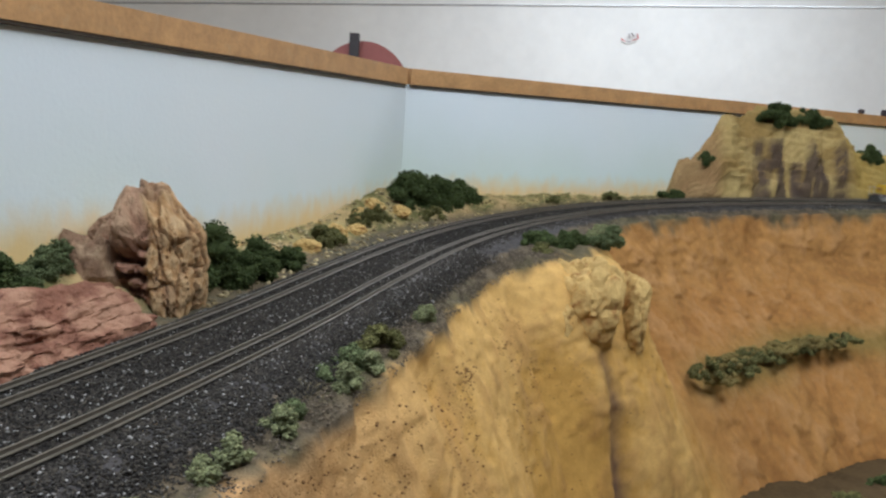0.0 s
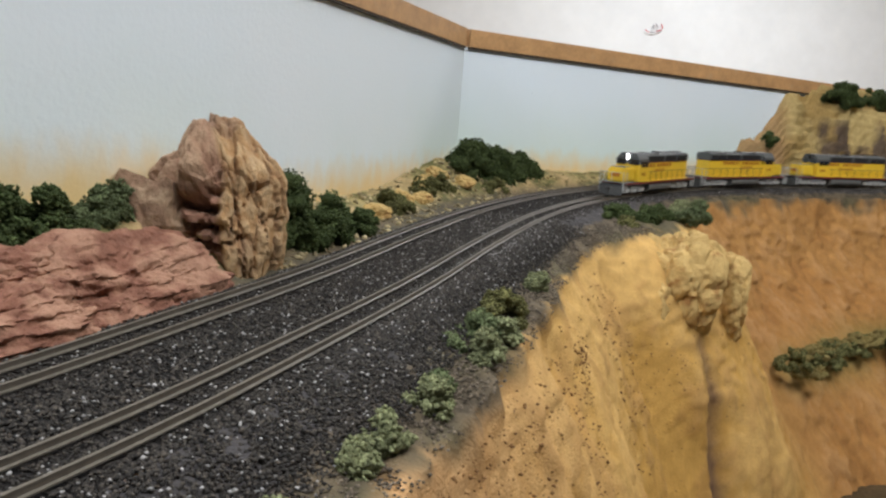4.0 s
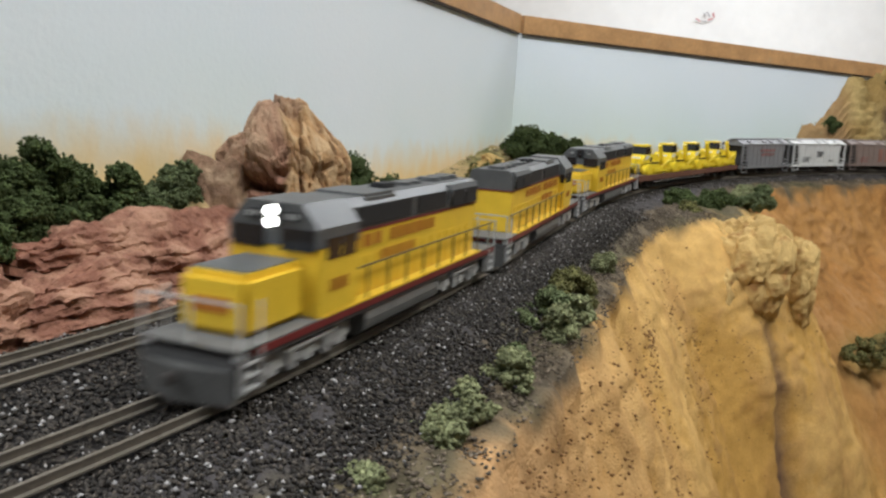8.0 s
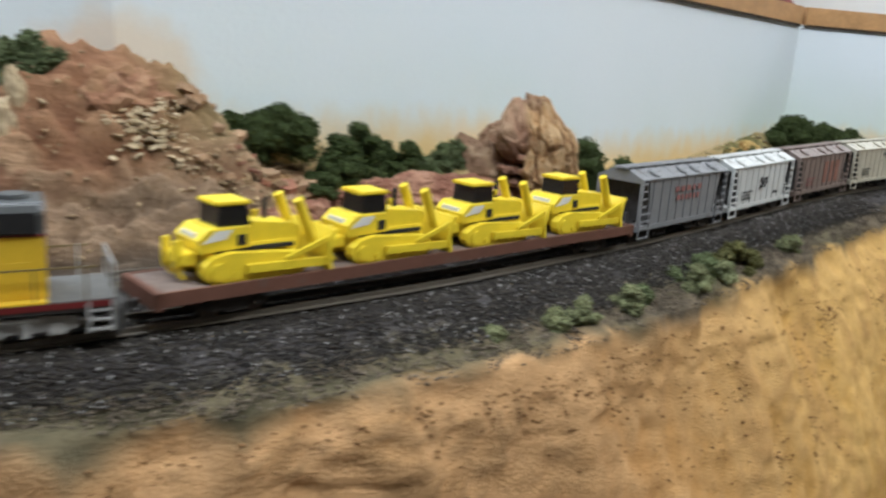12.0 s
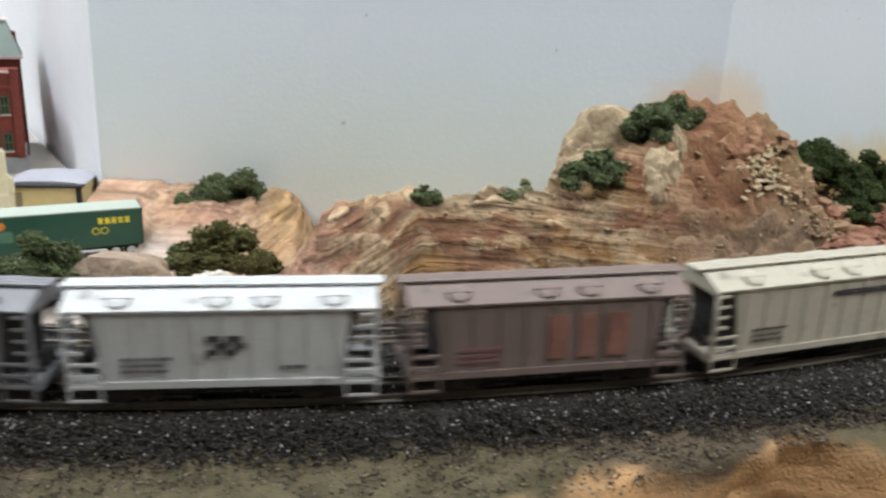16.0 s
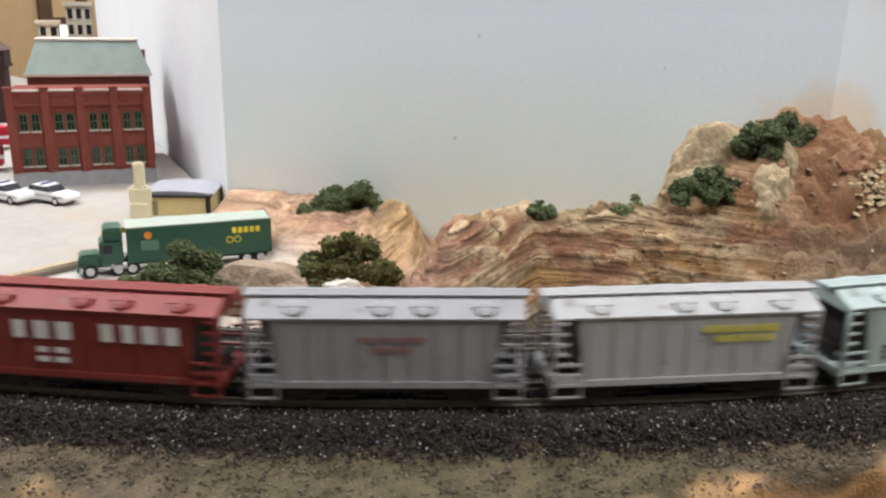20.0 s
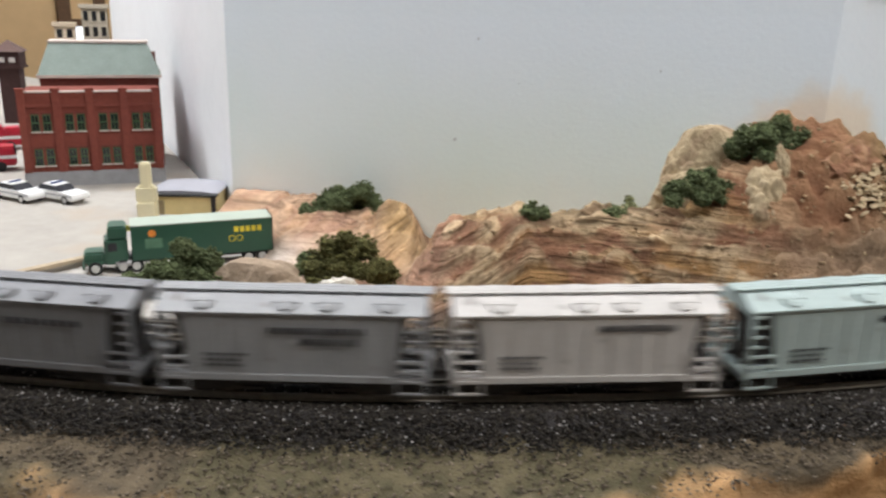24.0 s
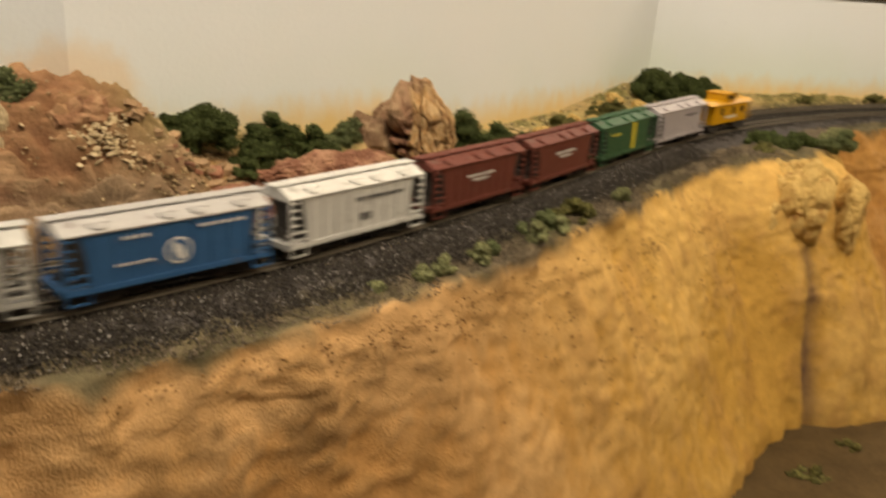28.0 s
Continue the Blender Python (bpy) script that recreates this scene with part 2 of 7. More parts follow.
def backdrop_material():
    """Sky-coloured paint: grey blue, greener low down, with tan overspray along the foot and round the hill in the corner."""
    m = bpy.data.materials.new("painted_backdrop")
    m.use_nodes = True
    nt, link = m.node_tree, m.node_tree.links.new
    bsdf = nt.nodes["Principled BSDF"]
    bsdf.inputs["Roughness"].default_value, bsdf.inputs["Specular IOR Level"].default_value = 0.6, 0.25
    geo = nt.nodes.new("ShaderNodeNewGeometry").outputs["Position"]
    sep = nt.nodes.new("ShaderNodeSeparateXYZ")
    link(geo, sep.inputs[0])

    def n_noise(scale, detail=5.0, stretch=None):
        n = nt.nodes.new("ShaderNodeTexNoise")
        n.inputs["Scale"].default_value, n.inputs["Detail"].default_value = scale, detail
        if stretch:
            v = nt.nodes.new("ShaderNodeVectorMath")
            v.operation = "MULTIPLY"
            v.inputs[1].default_value = stretch
            link(geo, v.inputs[0])
            link(v.outputs[0], n.inputs["Vector"])
        else:
            link(geo, n.inputs["Vector"])
        return n.outputs["Fac"]

    def op(kind, a, b):
        n = nt.nodes.new("ShaderNodeMath")
        n.operation = kind
        for k, v in enumerate((a, b)):
            if isinstance(v, (int, float)):
                n.inputs[k].default_value = v
            else:
                link(v, n.inputs[k])
        return n.outputs[0]

    def span(v, a, b):
        n = nt.nodes.new("ShaderNodeMapRange")
        n.interpolation_type = "SMOOTHSTEP"
        n.inputs[1].default_value, n.inputs[2].default_value = a, b
        link(v, n.inputs[0])
        return n.outputs[0]

    def blend(f, a, b):
        n = nt.nodes.new("ShaderNodeMix")
        n.data_type = "RGBA"
        for k, v in ((0, f), (6, a), (7, b)):
            if isinstance(v, tuple):
                n.inputs[k].default_value = (*v, 1)
            else:
                link(v, n.inputs[k])
        return n.outputs[2]

    z = op("ADD", sep.outputs[2], op("MULTIPLY", op("SUBTRACT", n_noise(14.0), 0.5), 0.05))
    sky = blend(span(z, 1.13, 1.27), (0.71, 0.82, 0.78), (0.78, 0.86, 0.93))
    sky = blend(span(n_noise(2.2), 0.35, 0.7), sky, (0.82, 0.87, 0.91))
    # tan overspray along the foot, streaked upwards
    foot = op("ADD", sep.outputs[2], op("MULTIPLY", op("SUBTRACT", n_noise(60.0, 6.0, (1.0, 1.0, 0.6)), 0.5), 0.030))
    rise = op("MULTIPLY", span(sep.outputs[1], 0.75, 1.35), 0.010)
    foot = op("SUBTRACT", foot, rise)
    near_boulder = op("MULTIPLY", span(sep.outputs[1], 0.27, 0.35), op("SUBTRACT", 1.0, span(sep.outputs[1], 0.55, 0.7)))
    foot = op("SUBTRACT", foot, op("MULTIPLY", near_boulder, 0.024))
    low = op("MULTIPLY", op("SUBTRACT", 1.0, span(foot, 1.118, 1.160)), op("ADD", op("MULTIPLY", span(sep.outputs[0], -0.40, -0.33), 0.85), 0.08))
    colour = blend(low, sky, (0.80, 0.58, 0.25))
    # halo of the same paint round the hill in the corner
    away = nt.nodes.new("ShaderNodeVectorMath")
    away.operation = "DISTANCE"
    away.inputs[1].default_value = (-0.352, 0.287, 1.165)
    link(geo, away.inputs[0])
    d = op("ADD", away.outputs["Value"], op("MULTIPLY", op("SUBTRACT", n_noise(45.0, 6.0), 0.5), 0.03))
    colour = blend(op("MULTIPLY", op("SUBTRACT", 1.0, span(d, 0.048, 0.072)), 0.6), colour, (0.80, 0.63, 0.42))
    speck = op("GREATER_THAN", n_noise(110.0, 2.0), 0.785)
    colour = blend(op("MULTIPLY", speck, 0.5), colour, (0.33, 0.35, 0.36))
    link(colour, bsdf.inputs["Base Color"])
    b = nt.nodes.new("ShaderNodeBump")
    b.inputs["Strength"].default_value, b.inputs["Distance"].default_value = 0.12, 0.002
    link(n_noise(260.0), b.inputs["Height"])
    link(b.outputs[0], bsdf.inputs["Normal"])
    return m


backdrop_mat = backdrop_material()
white_panel = mat("white_panel_paint", (0.80, 0.82, 0.84), 0.6, 0.04, 12.0, 0.1, 200.0)
trim_wood = mat("varnished_pine", (0.52, 0.30, 0.135), 0.45, 0.25, 35.0, 0.2, 300.0, spec=0.4, dirt=(0.5, 0.33, 0.18), dirt_scale=55.0, dirt_at=0.66)
trim_dark = mat("trim_shadow_dark", (0.05, 0.035, 0.025), 0.7, 0.2)
TRIM_LOW, TRIM_HIGH = 1.2925, 1.3150


def panel(name, a, b, z0, z1, thick, material, label):
    """An upright board whose face runs from a to b in plan, its thickness away from the layout."""
    d = (b - a) / np.linalg.norm(b - a)
    n = np.array((-d[1], d[0])) * thick
    bm = bmesh.new()
    prism(bm, [tuple(a), tuple(b), tuple(b + n), tuple(a + n)], z0, z1, "z")
    return setting(name, bm, material, label, "backdrop")


panel("backdrop_town", WALL_A, WALL_B, 0.9, 1.62, 0.006, backdrop_mat, "pale grey-blue painted backdrop board behind the ridge")
panel("backdrop_long", WALL_B, WALL_C, 0.9, TRIM_LOW, 0.006, backdrop_mat, "pale blue painted backdrop board with tan overspray at its foot")
panel("backdrop_bend", WALL_C, WALL_D, 0.9, TRIM_LOW, 0.006, backdrop_mat, "pale blue-green painted backdrop board behind the bend")
WALL_W = np.array((-1.75, .345))
panel("backdrop_side", WALL_W, WALL_A + np.array((0.0, 0.001)), 0.9, 1.62, 0.006, white_panel, "bright white backdrop board beside the town")


def trim(name, a, b, cut_a=0.0, cut_b=0.0):
    d = (b - a) / np.linalg.norm(b - a)
    n = np.array((-d[1], d[0]))
    top = tagged(new(name), "varnished pine rail along the top of the backdrop", "wooden rail", "backdrop rails", "structure")
    bm = bmesh.new()
    p = [a - n * 0.004, b - n * 0.004, b + n * 0.014, a + n * 0.014]
    prism(bm, [tuple(q) for q in p], TRIM_LOW, TRIM_HIGH, "z")
    part("rail_board", bm, trim_wood, top)
    # a thin dark strip stands in for the shadow below the board
    bm = bmesh.new()
    p = [a - n * 0.0035, b - n * 0.0035, b - n * 0.0005, a - n * 0.0005]
    prism(bm, [tuple(q) for q in p], TRIM_LOW - 0.0028, TRIM_LOW - 0.0002, "z")
    part("shadow_strip", bm, trim_dark, top, "dark strip that stands for the shadow under the rail")


INNER = WALL_C - 0.0
trim("backdrop_rail", WALL_B + (WALL_C - WALL_B) * 0.02, INNER + np.array((-0.002, -0.006)))
trim("backdrop_rail", INNER + np.array((0.004, 0.003)), WALL_D)

# ---- ground under the scenery ----
table_mat = mat("plywood_top", (0.42, 0.29, 0.16), 0.7, 0.2, 12.0)
table = tagged(new("layout_table"), "plywood benchwork that carries the model railway", "table", kind="structure")
part("table_top", boxes((-4.0, 9.0, -2.2, 3.4, 0.66, 0.70)), table_mat, table)
for tx in (-3.8, -1.5, 1.0, 3.5, 6.0, 8.8):
    for ty in (-2.0, 3.2):
        part("table_leg", boxes((tx - 0.04, tx + 0.04, ty - 0.04, ty + 0.04, 0.0, 0.66)), table_mat, table)


def sheet(name, rows, tints, material, label, category, smooth_it=True):
    """A grid of places with a colour each, as one surface."""
    rows, tints = np.array(rows), np.array(tints)
    nr, nc = rows.shape[:2]
    me = bpy.data.meshes.new(name)
    idx = np.arange(nr * nc).reshape(nr, nc)
    quads = np.stack((idx[:-1, :-1], idx[:-1, 1:], idx[1:, 1:], idx[1:, :-1]), -1).reshape(-1, 4)
    me.from_pydata(rows.reshape(-1, 3).tolist(), [], quads.tolist())
    a = me.color_attributes.new("tint", "FLOAT_COLOR", "POINT")
    a.data.foreach_set("color", np.c_[tints.reshape(-1, 3), np.ones(nr * nc)].ravel())
    me.materials.append(material)
    if smooth_it:
        me.polygons.foreach_set("use_smooth", [True] * len(me.polygons))
    me.update()
    return tagged(new(name, me), label, category, kind="structure")


def layered_rock():
    """Carved plaster: tinted surface with thin bedding lines, tilted towards the town end, level under the peak."""
    m = mat("carved_plaster_rock", (0.5, 0.35, 0.2), 0.9, 0.20, 120.0, 0.6, 420.0, attr=True, spec=0.15)
    nt, link = m.node_tree, m.node_tree.links.new
    bsdf = nt.nodes["Principled BSDF"]
    pos = nt.nodes.new("ShaderNodeNewGeometry").outputs["Position"]
    a, t = on_line(1.55, 0.15), on_line(1.60, 0.15) - on_line(1.55, 0.15)
    t = t / np.linalg.norm(t)

    def math_op(kind, p, q):
        n = nt.nodes.new("ShaderNodeMath")
        n.operation = kind
        for k, v in enumerate((p, q)):
            if isinstance(v, (int, float)):
                n.inputs[k].default_value = v
            else:
                link(v, n.inputs[k])
        return n.outputs[0]

    dot = nt.nodes.new("ShaderNodeVectorMath")
    dot.operation = "DOT_PRODUCT"
    dot.inputs[1].default_value = (t[0], t[1], 0.0)
    link(pos, dot.inputs[0])
    u = math_op("SUBTRACT", dot.outputs["Value"], float(a[0] * t[0] + a[1] * t[1]))
    sep = nt.nodes.new("ShaderNodeSeparateXYZ")
    link(pos, sep.inputs[0])
    z = math_op("SUBTRACT", sep.outputs[2], math_op("MULTIPLY", math_op("MAXIMUM", math_op("MINIMUM", u, 0.0), -0.10), 0.55))
    z = math_op("ADD", z, math_op("MULTIPLY", math_op("MAXIMUM", u, 0.0), 0.10))
    comb = nt.nodes.new("ShaderNodeCombineXYZ")
    for k, (v, f) in enumerate(((sep.outputs[0], 16.0), (sep.outputs[1], 16.0), (z, 210.0))):
        link(math_op("MULTIPLY", v, f), comb.inputs[k])
    bands = nt.nodes.new("ShaderNodeTexNoise")
    bands.inputs["Scale"].default_value, bands.inputs["Detail"].default_value, bands.inputs["Distortion"].default_value = 1.0, 5.0, 0.7
    link(comb.outputs[0], bands.inputs["Vector"])
    keep = nt.nodes.new("ShaderNodeMapRange")
    keep.interpolation_type = "SMOOTHSTEP"
    keep.inputs[1].default_value, keep.inputs[2].default_value, keep.inputs[3].default_value, keep.inputs[4].default_value = 0.09, 0.20, 1.0, 0.06
    link(u, keep.inputs[0])
    keep = (keep, nt.nodes.new("ShaderNodeMapRange"), nt.nodes.new("ShaderNodeMapRange"))
    for k, (v0, v1, w0, w1) in ((1, (0.26, 0.36, 1.0, 0.0)), (2, (-0.14, -0.07, 0.85, 1.0))):
        for i, v in enumerate((v0, v1, w0, w1)):
            keep[k].inputs[i + 1].default_value = v
        link(u, keep[k].inputs[0])
    keep = math_op("MULTIPLY", keep[0].outputs[0], math_op("MULTIPLY", keep[1].outputs[0], keep[2].outputs[0]))
    tone = nt.nodes.new("ShaderNodeMapRange")
    for k, v in enumerate((0.36, 0.62, 0.58, 1.28)):
        tone.inputs[k + 1].default_value = v
    link(bands.outputs["Fac"], tone.inputs[0])
    shade = math_op("ADD", 1.0, math_op("MULTIPLY", math_op("SUBTRACT", tone.outputs[0], 1.0), keep))
    grey = nt.nodes.new("ShaderNodeCombineColor")
    for k in range(3):
        link(shade, grey.inputs[k])
    mixer = nt.nodes.new("ShaderNodeMix")
    mixer.data_type, mixer.blend_type = "RGBA", "MULTIPLY"
    mixer.inputs[0].default_value = 1.0
    link(bsdf.inputs["Base Color"].links[0].from_socket, mixer.inputs[6])
    link(grey.outputs[0], mixer.inputs[7])
    link(mixer.outputs[2], bsdf.inputs["Base Color"])
    relief = nt.nodes.new("ShaderNodeBump")
    relief.inputs["Strength"].default_value, relief.inputs["Distance"].default_value = 0.9, 0.006
    link(math_op("MULTIPLY", bands.outputs["Fac"], keep), relief.inputs["Height"])
    link(bsdf.inputs["Normal"].links[0].from_socket, relief.inputs["Normal"])
    link(relief.outputs[0], bsdf.inputs["Normal"])
    return m


rock_mat = layered_rock()
sand_mat = mat("sandy_canyon_plaster", (0.5, 0.35, 0.2), 0.92, 0.19, 85.0, 0.6, 620.0, attr=True, spec=0.12, dirt=(0.15, 0.075, 0.027), dirt_scale=330.0, dirt_at=0.74)
ground_mat = mat("canyon_floor_earth", (0.075, 0.05, 0.024), 0.95, 0.3, 30.0, 0.6, 300.0, spec=0.1)


def lerp(a, b, t):
    return tuple(p + (q - p) * t for p, q in zip(a, b))


TAN, RED, CREAM, PINK, OCHRE, OLIVE, BROWN = (.36, .24, .135), (.22, .115, .07), (.50, .385, .245), (.44, .275, .195), (.48, .31, .10), (.19, .165, .07), (.19, .12, .07)


def steps(fine0, fine1, fine, far0, far1, coarse):
    return np.r_[np.arange(far0, fine0, coarse), np.arange(fine0, fine1, fine), np.arange(fine1, far1, coarse)]


def clamp(x, a, b):
    return min(max(x, a), b)


def ease(a, b, x):
    t = min(max((x - a) / (b - a), 0.0), 1.0)
    return t * t * (3 - 2 * t)


def hill_height(s, d, x, y):
    """Height of the scenery behind the tracks over the rail head."""
    e = d - 0.088
    rise = ease(0.0, 0.035, e)
    lot = 1 - ease(1.30, 1.42, s)
    bank = -0.010 + (0.040 - 0.023 * ease(2.17, 2.26, s) * (1 - ease(2.46, 2.66, s))) * ease(0.0, 0.085, e)
    far = ease(2.62, 2.85, s)
    bank = bank * (1 - far) + (-0.010 + 0.020 * ease(0.0, 0.03, e)) * far
    flat = -0.010 - 0.013 * rise
    bank = flat + (bank - flat) * ease(1.66, 1.80, s)
    ridge_in = ease(1.452, 1.505, s) * (1 - 0.45 * ease(1.70, 1.82, s)) * (1 - ease(1.84, 1.92, s))
    ridge = (0.064 + 0.004 * ease(1.6, 1.68, s)) * ease(0.004, 0.058, e) * (1 - (0.40 + 0.58 * (1 - ease(1.60, 1.72, s))) * ease(0.075, 0.15, e))
    h = bank + ridge * ridge_in
    back = ease(1.225, 1.245, s) * (1 - ease(1.470, 1.497, s))
    h += 0.026 * ease(0.12 + 0.09 * (1 - ease(1.28, 1.34, s)), 0.215 + 0.06 * (1 - ease(1.28, 1.34, s)), e) * back
    h += 0.012 * math.exp(-((s - 1.415) / 0.03) ** 2 - ((d - 0.235) / 0.04) ** 2)
    h += 0.019 * math.exp(-((s - 1.460) / 0.024) ** 4 - ((d - 0.262) / 0.045) ** 2) * (1 - ease(1.476, 1.496, s))
    r = math.hypot(x + 0.356, y - 0.262)
    h += 0.027 * math.exp(-(r / 0.056) ** 2.6) * rise
    h += 0.018 * math.exp(-(math.hypot(x + 0.30, y - 0.30) / 0.05) ** 2) * rise
    # the big crag behind the bend, with a low shoulder on either side
    crag = ease(3.235, 3.335, s) * (1 - ease(3.565, 3.65, s))
    face = 0.30 * ease(0.003, 0.012, e) + 0.45 * ease(0.010, 0.034, e) + 0.25 * ease(0.030, 0.065, e)
    h += 0.164 * crag * face * (0.86 + 0.14 * math.sin(math.pi * clamp((s - 3.29) / 0.30, 0, 1)) + 0.05 * fbm(s * 22, d * 22, 5.5))
    h += 0.062 * ease(3.185, 3.215, s) * (1 - ease(3.28, 3.36, s)) * ease(0.002, 0.02, e)
    h += 0.070 * ease(3.58, 3.64, s) * ease(0.004, 0.07, e) * (1 - ease(3.9, 4.1, s))
    return h


def hillside():
    rows, tints = [], []
    cols = np.linspace(0, 1, 118)
    for s in np.r_[np.arange(-2.2, 1.1, 0.08), np.arange(1.1, 1.28, 0.008), np.arange(1.28, 1.98, 0.0026), np.arange(1.98, 3.78, 0.006), np.arange(3.78, 6.9, 0.08)]:
        wall = wall_distance(s) - 0.0015
        if s > 3.8:
            wall = min(wall, 0.40)
        if s < 1.238:
            wall = 0.095 + 0.28 * ease(1.1, 1.238, s)
        row, tone = [], []
        (bx, by, z0), (ex, ey, _) = on_line(s), on_line(s, 1.0)
        toe, toe_z = 0.086 + float(swing(s)), float(fall(s)) - 0.011
        ux, uy, s = ex - bx, ey - by, float(s)
        for v in cols.tolist():
            d = toe + v * (max(wall, toe + 0.01) - toe)
            x, y = bx + ux * d, by + uy * d
            h = hill_height(s, d, x, y)
            h = toe_z + (h - toe_z) * ease(0.0, 0.011, d - toe)
            rocky = 1 - ease(1.86, 1.93, s)
            crag = ease(3.19, 3.3, s)
            grow = ease(-0.012, 0.01, h)
            n1, n2 = fbm(x * 16, y * 16, h * 30), fbm(x * 60 + 9, y * 60, h * 90, 5)
            strata = fbm(x * 9 + 3, y * 9, 0.0) * 0.9
            period = 0.0062 + 0.0075 * crag
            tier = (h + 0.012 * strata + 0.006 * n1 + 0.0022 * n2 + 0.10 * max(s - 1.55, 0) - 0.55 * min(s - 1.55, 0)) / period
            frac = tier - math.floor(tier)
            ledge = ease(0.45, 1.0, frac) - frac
            fold = rocky * grow * (1 - ease(0.03, 0.05, h)) * 0.010 * (math.exp(-((s - 1.552) / 0.014) ** 2) + math.exp(-((s - 1.612) / 0.012) ** 2))
            amp = period * (1.05 * rocky * (0.35 + 0.65 * ease(1.52, 1.58, s)) * (1 - 0.62 * ease(1.69, 1.77, s)) + 0.8 * crag + 0.1) * grow
            dz = h + amp * ledge * (1 - 0.6 * ease(0.06, 0.085, h) * rocky) + (0.008 * rocky * ease(1.28, 1.36, s) + 0.012 * crag + 0.004) * n1 * grow * 0.5 + (0.0042 + 0.0030 * ease(1.70, 1.78, s) * rocky) * n2 * (0.2 + grow) * (0.6 + 0.6 * ease(1.26, 1.34, s) * rocky + 0.2 * ease(1.9, 2.0, s)) + fold
            if s < 1.30 and 0.13 < d < 0.285:
                dz = min(dz, -0.024)
            out = -(0.0075 * rocky * (1 - 0.88 * ease(1.69, 1.77, s)) + 0.008 * crag) * ledge * grow * ease(0.02, 0.3, v) * (1 - v)
            out -= crag * grow * ease(0.01, 0.15, v) * (1 - v) * (0.022 * fbm(s * 24, h * 7, 2.2) + 0.010 * fbm(s * 60, h * 40, 7.7))
            x, y = x + ux * out, y + uy * out
            row.append((x, y, z0 + dz))
            k1 = 0.5 + 0.9 * n1
            layer = fbm(math.floor(tier) * 1.37, 0.4 * x * 20, 0.4 * y * 20)
            c = lerp(TAN, RED, clamp(0.45 + 1.0 * strata + 1.6 * layer, 0, 1))
            c = lerp(c, OCHRE, clamp(2.0 * fbm(math.floor(tier) * 2.11 + 5, x * 7, y * 7), 0, 0.35))
            c = lerp(c, CREAM, float(clamp(0.20 + 1.5 * n1 + 1.1 * n2 - 1.2 * layer + 40 * fold, 0, 0.85)))
            # dark wash and crease shade, both tinted in at the foot of each ledge
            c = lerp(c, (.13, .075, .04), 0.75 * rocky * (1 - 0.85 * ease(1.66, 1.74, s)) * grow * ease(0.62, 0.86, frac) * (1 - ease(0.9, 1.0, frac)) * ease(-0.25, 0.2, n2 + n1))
            c = lerp(c, (.215, .115, .070), 0.60 * ease(1.68, 1.76, s) * rocky)
            c = lerp(c, PINK, float((1 - ease(1.46, 1.53, s)) * 0.62))
            # the peak: red brown face, olive flank towards the boulder
            r = math.hypot(x + 0.356, y - 0.262)
            peak = float(math.exp(-(r / 0.07) ** 4))
            c = lerp(c, lerp((.22, .105, .060), (.34, .195, .11), float(clamp(k1 + 0.9 * n2, 0, 1))), 0.88 * peak * (ease(0.030, 0.055, h)))
            foot_in = ease(1.70, 1.76, s) * (1 - ease(1.86, 1.92, s)) * (1 - ease(0.024, 0.040, h))
            c = lerp(c, lerp((.12, .088, .062), (.30, .215, .145), float(clamp(0.5 + 1.6 * layer + 1.2 * n2, 0, 1))), 0.75 * foot_in)
            c = lerp(c, OLIVE, 0.55 * (ease(1.80, 1.86, s)) * (1 - (ease(1.9, 1.95, s))) * (ease(0.04, 0.06, h)))
            # gravel bank, greener and yellower along the straight
            bank_c = lerp((.33, .27, .125), (.12, .115, .045), float(clamp(0.5 + 1.9 * n2, 0, 1)))
            bank_c = lerp(bank_c, (.42, .31, .16), float(clamp(-0.2 + 2.2 * n1, 0, 1)))
            c = lerp(c, bank_c, (ease(1.92, 2.0, s)))
            crag_c = lerp((.29, .20, .075), (.42, .32, .14), float(clamp(0.5 + 1.5 * n1, 0, 1)))
            crag_c = lerp(crag_c, (.30, .185, .10), float((1 - ease(3.27, 3.32, s))) * 0.7)
            crag_c = lerp(crag_c, (.075, .055, .048), float(clamp(4.0 * fbm(s * 26, 4.0, h * 4) + 0.9, 0, 0.9) * ease(3.35, 3.39, s) * (1 - ease(3.55, 3.60, s)) * (1 - ease(0.095, 0.125, h))))
            # four dark upright bars on the lower crag face
            dark_bar = max(math.exp(-((s - at_s) / wide) ** 4) * (1 - ease(top - 0.02, top, h)) for at_s, wide, top in ((3.395, .011, .085), (3.466, .013, .080), (3.520, .010, .080), (3.562, .017, .112)))
            crag_c = lerp(crag_c, (.085, .062, .055), 0.85 * dark_bar * clamp(0.9 + 1.5 * n2, 0, 1))
            crag_c = lerp(crag_c, (.36, .265, .075), (ease(3.57, 3.62, s)) * 0.7)
            c = lerp(c, crag_c, (ease(3.17, 3.21, s)))
            c = lerp(c, (.42, .40, .37), float(1 - ease(1.33, 1.40, s)) * 0.75 * (1 - ease(0.24, 0.28, d)))
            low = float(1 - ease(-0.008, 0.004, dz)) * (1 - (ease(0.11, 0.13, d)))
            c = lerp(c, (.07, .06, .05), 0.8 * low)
            c = lerp(c, (.42, .28, .12), 0.7 * math.exp(-((s - 1.462) / 0.024) ** 2 - ((d - 0.262) / 0.05) ** 2))
            dim = 1 - 0.13 * rocky * ease(1.44, 1.56, s)
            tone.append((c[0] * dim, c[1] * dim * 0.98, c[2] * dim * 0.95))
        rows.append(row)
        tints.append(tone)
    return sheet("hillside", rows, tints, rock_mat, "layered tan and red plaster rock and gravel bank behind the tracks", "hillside")


